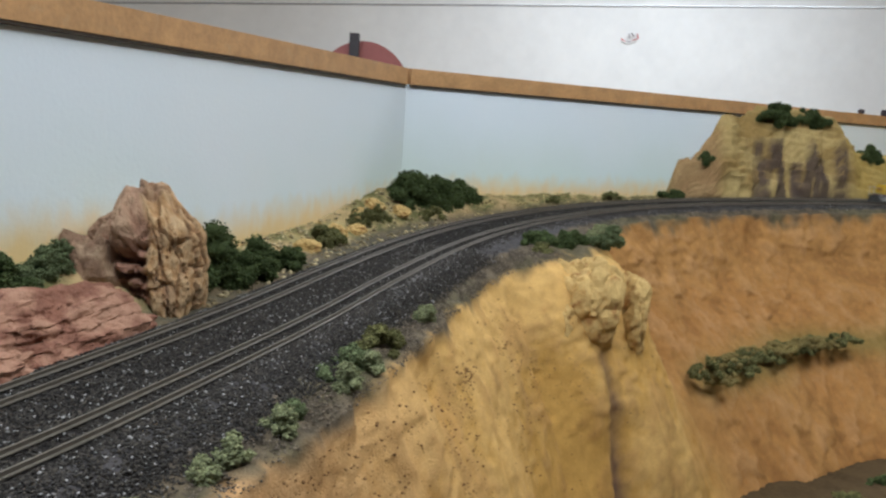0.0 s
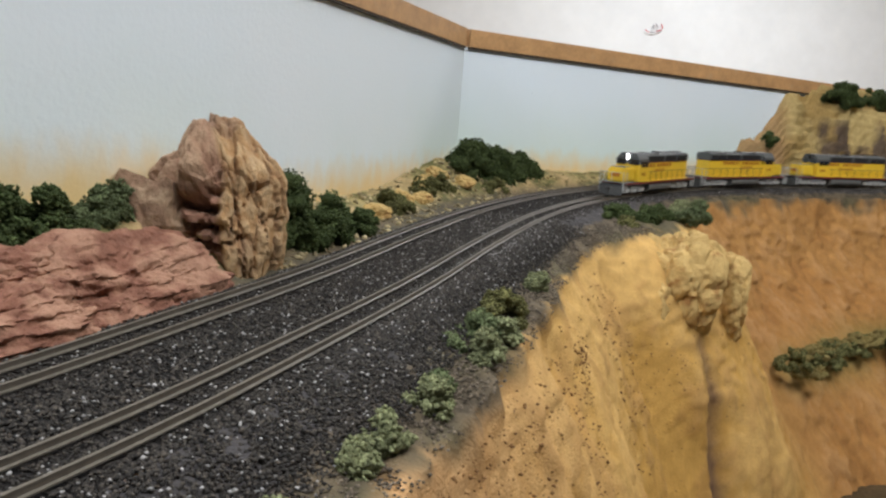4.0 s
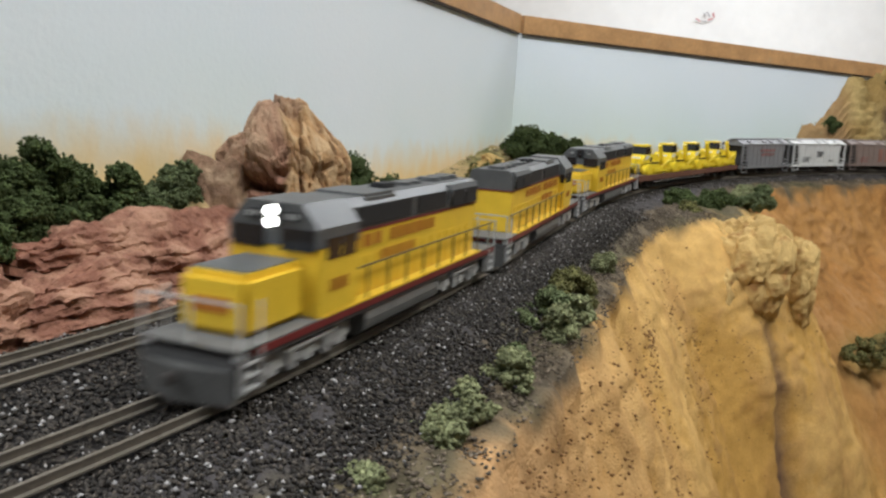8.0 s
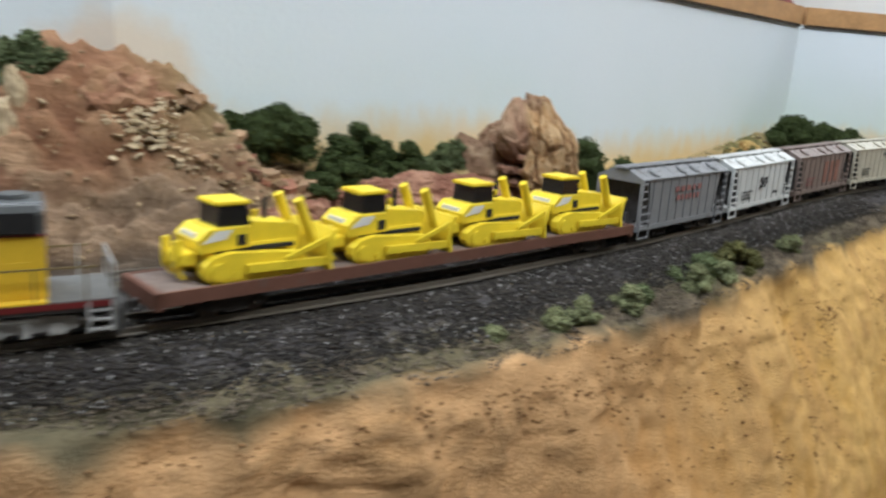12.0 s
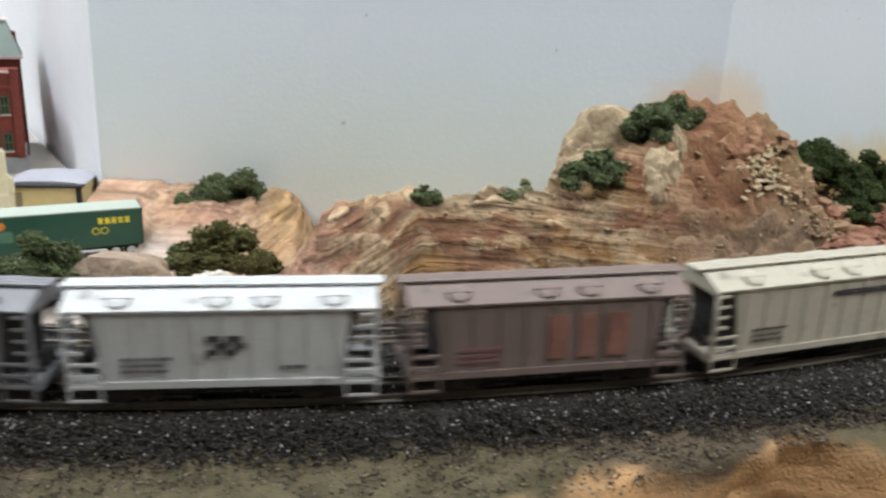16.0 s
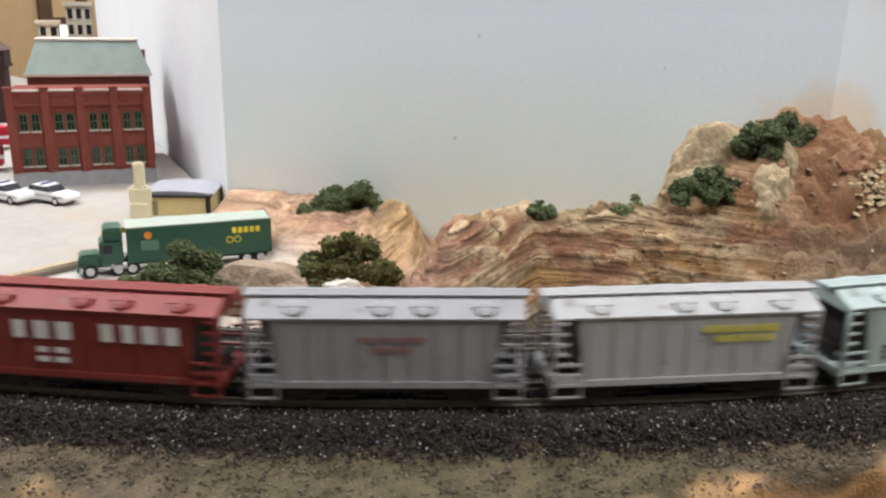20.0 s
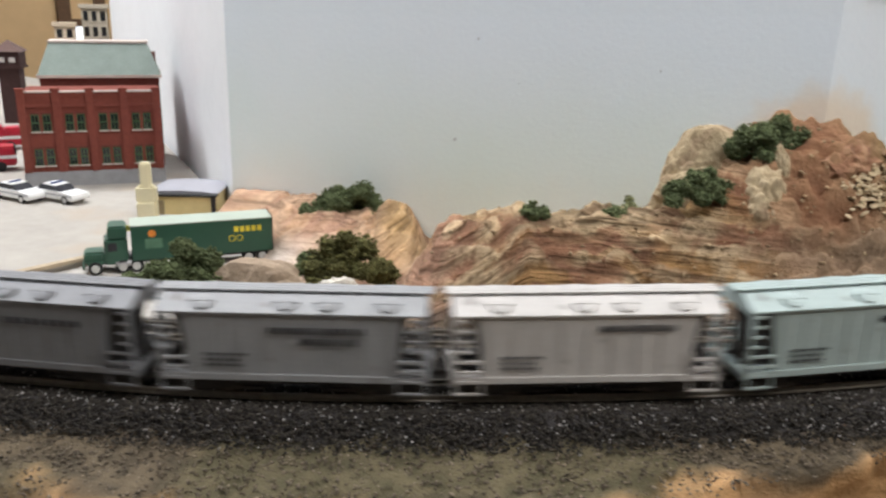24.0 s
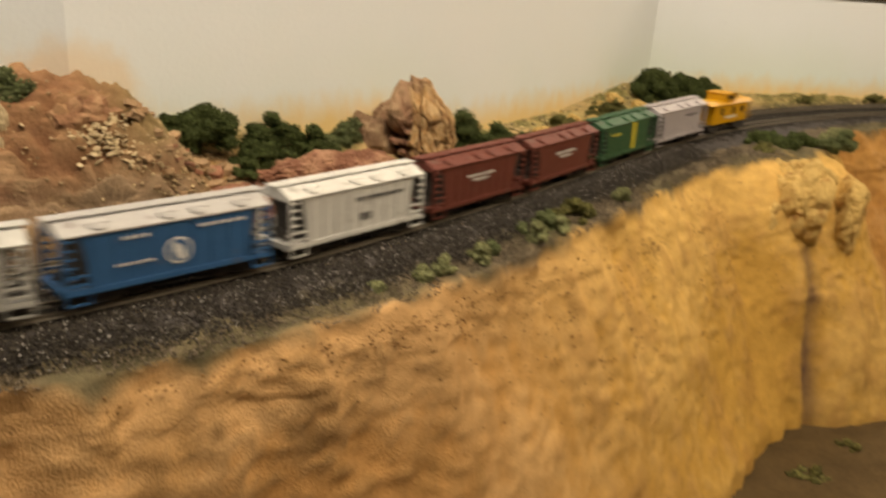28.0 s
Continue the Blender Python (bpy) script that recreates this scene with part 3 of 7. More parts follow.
# profiles of the canyon side: places on the way down, as offset and drop from the rail head
EDGE = {-2.2: ((.028, .014), (.074, .020), (.086, .06), (.115, .16), (.16, .31)), 1.52: ((.028, .014), (.072, .020), (.084, .06), (.115, .16), (.16, .31)), 1.60: ((.027, .014), (.058, .019), (.070, .06), (.10, .16), (.15, .31)), 1.68: ((.032, .014), (.046, .019), (.060, .06), (.095, .16), (.145, .31)),
        1.78: ((.046, .013), (.064, .018), (.078, .05), (.118, .16), (.165, .31)), 1.90: ((.048, .0135), (.074, .019), (.086, .055), (.125, .165), (.174, .31)), 2.0: ((.050, .014), (.073, .020), (.086, .06), (.128, .17), (.18, .31)),
        2.14: ((.036, .013), (.070, .020), (.086, .06), (.13, .17), (.185, .31)), 2.32: ((.040, .014), (.063, .022), (.084, .07), (.132, .17), (.195, .31)),
        2.46: ((.036, .014), (.058, .024), (.085, .07), (.135, .167), (.203, .31))}
EDGE2 = {2.53: ((.045, .010), (.082, .016), (.135, .07), (.174, .165), (.205, .32)), 2.60: ((.050, .010), (.100, .016), (.165, .07), (.205, .165), (.245, .32)), 2.68: ((.055, .010), (.112, .016), (.172, .07), (.215, .17), (.275, .33)), 2.74: ((.042, .010), (.082, .016), (.130, .075), (.195, .18), (.285, .335)),
         2.80: ((.030, .010), (.048, .016), (.088, .08), (.175, .19), (.29, .34)), 3.0: ((.030, .010), (.045, .016), (.085, .09), (.205, .20), (.33, .34)),
         3.4: ((.030, .010), (.045, .016), (.080, .10), (.20, .215), (.33, .35)), 7.0: ((.030, .010), (.045, .016), (.080, .10), (.20, .215), (.33, .37))}
EDGES = {**EDGE, **EDGE2}
EDGE_S = np.array(list(EDGES))
EDGE_P = np.array([((.018, .0045),) + v for v in EDGES.values()])


def canyon_profile(s, v):
    pts = np.array([[np.interp(s, EDGE_S, EDGE_P[:, i, k]) for k in range(2)] for i in range(6)])
    run = np.array((0, 0.12, 0.22, 0.42, 0.72, 1.0))
    return np.interp(v, run, pts[:, 0]), np.interp(v, run, pts[:, 1])


def canyon():
    rows, tints = [], []
    vs = np.r_[np.linspace(0, 0.22, 22)[:-1], np.linspace(0.22, 1.0, 84)]
    k = np.array([0.05, 0.24, 0.42, 0.24, 0.05])
    for s in steps(1.10, 3.78, 0.0055, -2.2, 6.9, 0.08):
        d, drop = canyon_profile(s, vs)
        d = np.convolve(np.r_[d[0], d[0], d, d[-1], d[-1]], k, "valid")
        row, tone = [], []
        (bx, by, z0), (ex, ey, _) = on_track(s), on_track(s, 1.0)
        ux, uy, s = ex - bx, ey - by, float(s)
        for v, di, dr in zip(vs.tolist(), d.tolist(), drop.tolist()):
            steep = (ease(0.2, 0.34, v))
            px, py, pz = bx - ux * di, by - uy * di, z0 - dr
            n_big, n_flute = fbm(px * 7, py * 7, pz * 4, 3), fbm(s * 26 + 5, dr * 3.5, 3.1, 3)
            n_fine = fbm(px * 110, py * 110, pz * 110, 4)
            n_streak = 0.45 * fbm(s * 30 + 9, dr * 6, 1.3, 3) + 0.55 * fbm(px * 48, py * 48, pz * 30 + 4, 4) + 0.6 * n_fine
            edge = math.exp(-((v - 0.25) / 0.06) ** 2)
            n_mid2 = fbm(px * 30 + 11, py * 30, 2.0)
            calm = 1 - 0.75 * ease(2.6, 2.85, s)
            n_mid = fbm(px * 26 + 3, py * 26, pz * 18, 4)
            knobs = (1 - ease(1.80, 1.93, s)) * math.exp(-((v - 0.38) / 0.13) ** 2)
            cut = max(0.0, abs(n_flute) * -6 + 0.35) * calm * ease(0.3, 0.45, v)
            push = steep * (0.013 * n_big + 0.0050 * n_flute * calm + 0.0022 * n_mid + 0.0005 * n_streak - 0.0025 * cut) + 0.0022 * n_fine * (0.15 + steep)
            far = ease(2.72, 2.9, s)
            push += far * steep * (0.0040 * n_mid + 0.0022 * n_fine)
            push += edge * 0.006 * n_mid2 + knobs * 0.010 * n_mid
            lift = 0.0015 * n_fine * (1 - steep) + edge * 0.005 * n_mid2
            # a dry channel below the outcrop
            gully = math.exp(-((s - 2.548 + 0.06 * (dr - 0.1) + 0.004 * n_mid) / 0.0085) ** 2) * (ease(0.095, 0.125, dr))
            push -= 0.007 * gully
            x, y = bx - ux * (di + push), by - uy * (di + push)
            z = max(z0 - dr + lift, 0.775) if v < 0.999 else 0.770
            row.append((x, y, z))
            right = (ease(1.88, 2.28, s))
            c = lerp((.42, .225, .088), (.485, .283, .074), right)
            c = lerp(c, (.33, .155, .05), (ease(2.66, 2.85, s)) * 0.85)
            c = lerp(c, lerp((.51, .315, .155), (.585, .375, .137), right), float(clamp(0.20 + 1.0 * n_big + 0.8 * n_streak + 0.9 * (1 - ease(0.30, 0.60, v)), 0, 0.75)) * (1 - 0.8 * (ease(2.66, 2.85, s))))
            c = lerp(c, (.36, .19, .065), float(clamp(-0.08 + 0.8 * n_streak + 0.8 * n_mid, 0, 0.42)))
            c = lerp(c, lerp((.20, .095, .032), (.44, .25, .11), float(clamp(0.5 + 1.4 * n_mid, 0, 1))), far * float(clamp(abs(n_mid) * 1.0 + 0.8 * n_fine, 0, 0.45)))
            mottled = (1 - ease(1.82, 2.0, s)) * (1 - 0.7 * ease(0.45, 0.75, v))
            c = lerp(c, (.185, .115, .058), float(clamp(0.08 + 1.9 * n_fine + 1.3 * n_mid, 0, 0.58)) * mottled * (0.45 + 0.55 * ease(1.70, 1.80, s)))
            # cuts and channel tinted darker where pushed in, shading their relief by colour
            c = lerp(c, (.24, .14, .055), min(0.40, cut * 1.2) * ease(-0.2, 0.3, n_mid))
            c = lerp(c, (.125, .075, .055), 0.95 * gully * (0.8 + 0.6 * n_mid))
            # dirt and thin grass on the shoulder
            soil = lerp((.072, .058, .040), (.125, .098, .064), float(clamp(0.5 + 2 * n_fine, 0, 1)))
            soil = lerp(soil, (.09, .09, .04), float(clamp(2.0 * n_big, 0, 0.35)))
            c = lerp(soil, c, (ease(0.20 + 0.05 * n_mid, 0.27 + 0.07 * n_mid, v)))
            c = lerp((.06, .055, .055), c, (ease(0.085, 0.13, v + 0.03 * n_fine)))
            # the planted ledge
            if s > 2.75:
                ledge = math.exp(-((dr - 0.205 - 0.012 * n_big) / 0.02) ** 2) * (ease(2.80, 2.9, s))
                c = lerp(c, (.20, .16, .05), 0.7 * ledge)
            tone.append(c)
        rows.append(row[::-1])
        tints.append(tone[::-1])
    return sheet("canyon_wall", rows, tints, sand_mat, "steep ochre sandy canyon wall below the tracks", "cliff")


hillside()
canyon()

# canyon floor: one uneven sheet
gx, gy = np.linspace(-3.9, 8.9, 150), np.linspace(-2.1, 2.0, 60)
rows = [[(x, y, 0.788 + 0.012 * fbm(x * 3, y * 3, 0.3)) for x in gx] for y in gy]
tints = [[(.085, .056, .026)] * len(gx) for y in gy]
sheet("ground", rows, tints, ground_mat, "dark brown earth floor of the canyon", "ground")

# ---- track bed ----
bed_mat = mat("ballast_bed", (0.018, 0.016, 0.015), 0.9, 0.45, 500.0, 0.9, 1400.0, spec=0.2)
rows, tints = [], []
for s in steps(1.0, 3.9, 0.02, -2.2, 6.9, 0.1):
    rows.append([on_track(s, d, -0.0048 - (0.006 if d > 0.085 else 0)) for d in np.r_[np.linspace(-0.0185, 0.083, 18), 0.094]])
    tints.append([(.05, .05, .05)] * 19)
sheet("track_bed", rows, tints, bed_mat, "dark grey cinder ballast bed under the tracks", "track bed", False)

rail_mat = mat("weathered_rail", (0.155, 0.135, 0.108), 0.5, 0.25, 300.0, metal=0.35, spec=0.5)
tie_mat = mat("weathered_tie", (0.036, 0.031, 0.027), 0.9, 0.3, 300.0, 0.4, 900.0, rand=0.4)
RAIL_SECTION = ((-.0012, -.0031), (.0012, -.0031), (.0012, -.0026), (.0004, -.0022), (.0004, -.0009), (.0006, -.0006), (.0006, 0.0), (-.0006, 0.0), (-.0006, -.0006), (-.0004, -.0009), (-.0004, -.0022), (-.0012, -.0026))


def rail(d):
    stations = steps(0.9, 4.0, 0.01, -2.2, 6.9, 0.06)
    verts = [on_track(s, d + a, b) for s in stations for a, b in RAIL_SECTION]
    n = len(RAIL_SECTION)
    faces = [(i * n + j, (i + 1) * n + j, (i + 1) * n + (j + 1) % n, i * n + (j + 1) % n) for i in range(len(stations) - 1) for j in range(n)]
    return mesh_of("rail", verts, faces, rail_mat)


TIE = bpy.data.meshes.new("tie")
boxes((-.0013, .0013, -.0148, .0148, -.0075, -.0043)).to_mesh(TIE)
TIE.materials.append(tie_mat)
for d0, name in ((0.0, "front"), (SPACING, "back")):
    tr = tagged(new("railway_track"), "weathered HO scale track half buried in dark ballast", "railway track", "tracks", "structure")
    for side in (-1, 1):
        part("rail", rail(d0 + side * GAUGE / 2), None, tr)
    tie_marks = np.arange(0.9, 3.95, 0.0068)
    near_ties = tie_marks[(tie_marks > 1.22) & (tie_marks < 3.2)]
    for t in near_ties:
        ob = new("tie", TIE)
        ob.parent = tr
        ob.matrix_basis = pose(*on_track(t, d0), 0, 0, heading(t))
    verts, faces = [], []
    for t in tie_marks[(tie_marks <= 1.22) | (tie_marks >= 3.2)]:
        base = len(verts)
        for dz in (-0.0075, -0.0040):
            for a, b in ((-.0013, -.0148), (.0013, -.0148), (.0013, .0148), (-.0013, .0148)):
                verts.append(on_track(t + a, d0 + b, dz))
        faces += [tuple(base + i for i in q) for q in ((4, 5, 6, 7), (0, 1, 5, 4), (1, 2, 6, 5), (2, 3, 7, 6), (3, 0, 4, 7))]
    ob = part("ties", mesh_of("ties", verts, faces, tie_mat), None, tr, "weathered brown wooden ties")
    ob["kind"] = "stuff"


def stones(places, sizes, flat, r):
    """Corners and faces of many small angular stones: bent octahedra."""
    base = np.array(((1, 0, 0), (-1, 0, 0), (0, 1, 0), (0, -1, 0), (0, 0, 1), (0, 0, -1)), float)
    tri = np.array(((0, 2, 4), (2, 1, 4), (1, 3, 4), (3, 0, 4), (2, 0, 5), (1, 2, 5), (3, 1, 5), (0, 3, 5)))
    n = len(places)
    v = np.repeat(base[None], n, 0) * r.uniform(0.55, 1.25, (n, 6, 1)) + r.uniform(-.25, .25, (n, 6, 3))
    a = r.uniform(0, 6.283, n)
    c, s = np.cos(a), np.sin(a)
    v = np.stack((v[..., 0] * c[:, None] - v[..., 1] * s[:, None], v[..., 0] * s[:, None] + v[..., 1] * c[:, None], v[..., 2] * flat), -1)
    v = v * np.asarray(sizes)[:, None, None] + np.asarray(places)[:, None]
    return v.reshape(-1, 3), (tri[None] + np.arange(n)[:, None, None] * 6).reshape(-1, 3)


def triangles(name, v, f, material):
    me = bpy.data.meshes.new(name)
    me.vertices.add(len(v))
    me.vertices.foreach_set("co", v.ravel())
    me.loops.add(len(f) * 3)
    me.loops.foreach_set("vertex_index", f.ravel().astype(np.int32))
    me.polygons.add(len(f))
    me.polygons.foreach_set("loop_start", np.arange(0, len(f) * 3, 3, dtype=np.int32))
    me.polygons.foreach_set("loop_total", np.full(len(f), 3, dtype=np.int32))
    me.update(calc_edges=True)
    me.materials.append(material)
    return me


def scatter(name, places, sizes, material, label, category, flat=0.8, seed=1):
    v, f = stones(places, sizes, flat, np.random.default_rng(seed))
    return tagged(new(name, triangles(name, v, f, material)), label, category, kind="stuff")


def many_on_line(s, d, dz):
    x, y = np.interp(s, ALONG, LINE[:, 0]), np.interp(s, ALONG, LINE[:, 1])
    tx, ty = np.interp(s, ALONG, TANGENT[:, 0]), np.interp(s, ALONG, TANGENT[:, 1])
    d = d + swing(s)
    return np.c_[x - ty * (d + GAUGE / 2), y + tx * (d + GAUGE / 2), rail_z(s) + fall(s) + dz]


def ballast_stones(n, seed):
    r = np.random.default_rng(seed)
    s = np.where(r.random(n) < 0.8, r.uniform(1.12, 2.5, n), r.uniform(2.5, 3.6, n))
    edge = np.interp(s, EDGE_S, EDGE_P[:, 1, 0]) + 0.004 + r.normal(0, 0.004, n)
    d = r.uniform(-1, 1, n)
    d = np.where(d < 0, d * edge * 1.0, d * 0.092)
    on_ties = (abs(d) < 0.015) | (abs(d - SPACING) < 0.015)
    keep = np.ones(n, bool)
    for c in (-GAUGE / 2, GAUGE / 2, SPACING - GAUGE / 2, SPACING + GAUGE / 2):
        keep &= abs(d - c) > 0.0021
    keep &= ~(on_ties & (r.random(n) < 0.02))
    s, d, on_ties, edge = s[keep], d[keep], on_ties[keep], edge[keep]
    slope = np.clip((-d - 0.018) / np.maximum(edge - 0.018, 0.004), 0, 1.2)
    dz = np.where(on_ties, -0.0038, -0.0040) - slope * 0.0098
    dz = np.where(d > 0.083, -0.0048 - (d - 0.083) * 0.55, dz)
    size = r.uniform(0.00055, 0.00115, len(s)) * np.where(on_ties, 0.8, 1.0)
    return many_on_line(s, d, dz), size


stone_mat = mat("cinder_stone", (0.036, 0.0300, 0.0240), 0.75, 0.2, 300.0, island=0.85, spec=0.35)
pale_mat = mat("pale_stone_chip", (0.30, 0.29, 0.28), 0.8, 0.2, 300.0, island=0.4)
p, z = ballast_stones(175000, 11)
scatter("ballast", p, z, stone_mat, "dark grey cinder ballast stones", "ballast", seed=2)
p, z = ballast_stones(6500, 12)
p[:, 2] += 0.0006
scatter("ballast_chips", p, z * 0.85, pale_mat, "scattered pale stone chips in the ballast", "ballast", seed=3)

# brown gravel and dry grass tufts on the shoulder between ballast and canyon
rs = np.random.default_rng(15)
n = 15000
s = rs.uniform(1.12, 2.6, n)
d0, d1 = np.interp(s, EDGE_S, EDGE_P[:, 1, 0]), np.interp(s, EDGE_S, EDGE_P[:, 2, 0])
q = rs.beta(1.1, 1.6, n) * 1.15
z0, z1 = np.interp(s, EDGE_S, EDGE_P[:, 1, 1]), np.interp(s, EDGE_S, EDGE_P[:, 2, 1])
scatter("shoulder_gravel", many_on_line(s, -(d0 + (d1 - d0) * q), -(z0 + (z1 - z0) * q) + 0.0004), rs.uniform(0.0004, 0.0012, n), mat("shoulder_gravel", (0.125, 0.10, 0.072), 0.9, 0.3, 300.0, island=0.6), "brown gravel and dry turf on the canyon shoulder", "gravel", 0.7, 16)

# ---- rocks ----
def broken(x, y, z):
    """Blocks of broken rock: how far each stands out, and how near its crack is (0 to 1)."""
    gaps, spots = noise.voronoi(Vector((x, y, z)))
    step = noise.cell(spots[0] * 7.3)
    return step, max(0.0, 1 - (gaps[1] - gaps[0]) / 0.16)


def rock(name, where, size, turn, material, label, seed, category="rock", cuts=16, rough=0.06, level=4, strata=0.0, group="", blocks=0.0):
    """A boulder: a ball cut by chance planes, roughened, with optional ledges on one side."""
    r = random.Random(seed)
    planes = []
    for i in range(cuts):
        v = Vector((r.gauss(0, 1), r.gauss(0, 1), r.gauss(0, 0.8))).normalized()
        planes.append((v, r.uniform(0.72, 1.0)))
    bm = bmesh.new()
    bmesh.ops.create_icosphere(bm, subdivisions=level, radius=1.0)
    for v in bm.verts:
        u = v.co.normalized()
        k = min([1.18] + [h / max(u.dot(p), 1e-3) for p, h in planes if u.dot(p) > 0.2])
        k += rough * (fbm(u.x * 2.4 + seed, u.y * 2.4, u.z * 2.4, 5) * 1.6) + rough * 0.5 * fbm(u.x * 9, u.y * 9 + seed, u.z * 9, 4)
        if blocks:
            block, crack = broken(u.x * 1.7 + seed, u.y * 1.7, u.z * 1.5)
            k += blocks * (block - 0.9 * crack)
        co = u * k
        if strata and co.y < 0.2:
            t = (co.z * 4.2 + 0.4 * fbm(co.x * 2, co.y * 2, seed))
            k2 = 1 - strata * (t - math.floor(t)) ** 1.5 * (1 - float(smooth(-0.1, 0.2, co.y)))
            co = Vector((co.x * k2, co.y * k2, co.z))
        v.co = Vector((co.x * size[0], co.y * size[1], co.z * size[2]))
    ob = part(name, bm, material)
    ob.matrix_world = pose(*where, *turn)
    return tagged(ob, label, category, group)


boulder_mat = mat("boulder_rock", (0.30, 0.175, 0.10), 0.88, 0.22, 140.0, 0.7, 420.0, spec=0.15, attr=True, dirt=(0.50, 0.38, 0.26), dirt_scale=120.0, dirt_at=0.70)
shoulder_mat = mat("brown_shoulder_rock", (0.25, 0.155, 0.10), 0.9, 0.3, 110.0, 0.8, 320.0, spec=0.15, dirt=(0.36, 0.25, 0.16), dirt_scale=70.0, dirt_at=0.56)
slab_mat = mat("red_slab_rock", (0.225, 0.105, 0.070), 0.9, 0.30, 90.0, 0.9, 320.0, spec=0.15, dirt=(0.37, 0.21, 0.14), dirt_scale=46.0, dirt_at=0.50)
cream_mat = mat("cream_rock", (0.45, 0.355, 0.225), 0.9, 0.2, 70.0, 0.6, 300.0, spec=0.15, dirt=(0.36, 0.26, 0.17), dirt_scale=50.0, dirt_at=0.58)
yellow_mat = mat("yellow_outcrop_rock", (0.50, 0.345, 0.135), 0.9, 0.22, 60.0, 0.7, 260.0, spec=0.15, dirt=(0.30, 0.16, 0.055), dirt_scale=75.0, dirt_at=0.60)


def at(s, d, dz):
    return tuple(float(v) for v in on_line(s, d, dz))


def tint_corners(me, colours):
    a = me.color_attributes.new("tint", "FLOAT_COLOR", "POINT")
    a.data.foreach_set("color", np.c_[np.array(colours), np.ones(len(colours))].ravel())


def standing_boulder(where, size):
    """Upright rock: brow-like blocks above deep dark ledges on the town side, fluted pale ribs on the other."""
    r = random.Random(12)
    planes = [(Vector((-.72, -.15, .66)).normalized(), 1.06), (Vector((.70, -.1, .70)).normalized(), 1.16), (Vector((.15, -.9, .40)).normalized(), 1.0), (Vector((0, -.55, .82)).normalized(), 1.12), (Vector((.62, -.78, .05)).normalized(), 1.0)]
    planes += [(Vector((r.gauss(0, 1), r.gauss(0, 1), r.gauss(0, 0.45))).normalized(), r.uniform(0.93, 1.12)) for i in range(16)]
    brows = [(Vector((-.40, -.78, .50)).normalized(), .13, .26), (Vector((-.82, -.48, .42)).normalized(), .12, .22), (Vector((-.16, -.62, .80)).normalized(), .11, .26), (Vector((.28, -.80, .52)).normalized(), .07, .22), (Vector((.45, -.35, .85)).normalized(), .06, .22)]
    planes.append((Vector((0.05, -0.1, 1)).normalized(), .96))
    bm = bmesh.new()
    bmesh.ops.create_icosphere(bm, subdivisions=6, radius=1.0)
    colours = []
    for v in bm.verts:
        u = v.co.normalized()
        k = 1.0 / (abs(u.x) ** 3.6 + abs(u.y) ** 3.6 + abs(u.z) ** 3.6) ** (1 / 3.6)
        k = min([k] + [h / max(u.dot(q), 1e-3) for q, h in planes if u.dot(q) > 0.2])
        az = math.atan2(u.x, -u.y)
        n_mid, n_fine = fbm(u.x * 2.6 + 5, u.y * 2.6, u.z * 2.6, 4), fbm(u.x * 8, u.y * 8, u.z * 8, 3)
        block, crack = broken(u.x * 2.1 + 0.3 * n_mid, u.y * 2.1, u.z * 1.5 + 4 + 0.3 * n_mid)
        k += 0.07 * n_mid + 0.030 * n_fine + 0.075 * block - 0.07 * crack
        lump = 0.0
        for q, high, wide in brows:
            gap = (u - q).length / wide
            lump = max(lump, high * (1 - ease(0.55, 1.15, gap + 0.25 * n_fine)))
        k += lump
        right = ease(-0.06, 0.10, u.x + 0.06 * math.sin(u.z * 7 + 1) + 0.05 * n_mid)
        low = 1 - ease(0.30, 0.42, u.z - 0.15 * u.x + 0.05 * n_mid)
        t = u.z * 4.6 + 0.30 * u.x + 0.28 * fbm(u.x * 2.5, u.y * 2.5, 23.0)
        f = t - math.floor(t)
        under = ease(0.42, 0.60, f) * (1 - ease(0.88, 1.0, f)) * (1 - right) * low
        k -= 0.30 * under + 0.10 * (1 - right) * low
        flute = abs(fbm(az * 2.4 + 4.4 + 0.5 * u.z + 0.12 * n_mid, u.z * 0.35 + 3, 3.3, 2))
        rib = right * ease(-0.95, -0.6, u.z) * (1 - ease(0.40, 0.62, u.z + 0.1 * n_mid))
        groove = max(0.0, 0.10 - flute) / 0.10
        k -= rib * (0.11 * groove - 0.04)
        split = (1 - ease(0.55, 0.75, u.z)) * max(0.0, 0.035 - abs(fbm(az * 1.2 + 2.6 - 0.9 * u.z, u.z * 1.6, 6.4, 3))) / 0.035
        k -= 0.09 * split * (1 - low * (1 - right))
        k *= 0.94
        high = u.z * k
        narrow = 1 - 0.34 * ease(0.35, 1.0, high) - 0.12 * ease(0.1, 0.9, -high)
        v.co = Vector(((u.x * k * narrow - 0.10 * ease(0.3, 1.0, high)) * size[0] * 1.04, u.y * k * size[1] * (1 - 0.25 * ease(0.5, 1.0, high)), high * size[2] * 1.06))
        c = lerp((.34, .20, .13), (.42, .28, .18), clamp(0.5 + 1.4 * n_mid + 0.8 * n_fine, 0, 1))
        c = lerp(c, lerp((.40, .235, .10), (.52, .36, .19), clamp(0.5 + 2.2 * n_fine, 0, 1)), 0.8 * right)
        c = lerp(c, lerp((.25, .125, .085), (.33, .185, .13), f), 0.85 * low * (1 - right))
        # shade of cracks, undercuts, grooves and splits put into the tint
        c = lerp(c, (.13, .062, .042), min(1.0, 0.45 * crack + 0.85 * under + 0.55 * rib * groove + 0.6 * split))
        c = lerp(c, (.24, .15, .105), 0.6 * ease(0.75, 0.95, u.z))
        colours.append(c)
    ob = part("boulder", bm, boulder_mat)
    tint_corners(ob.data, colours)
    ob.matrix_world = pose(*where, 0, -2, 8)
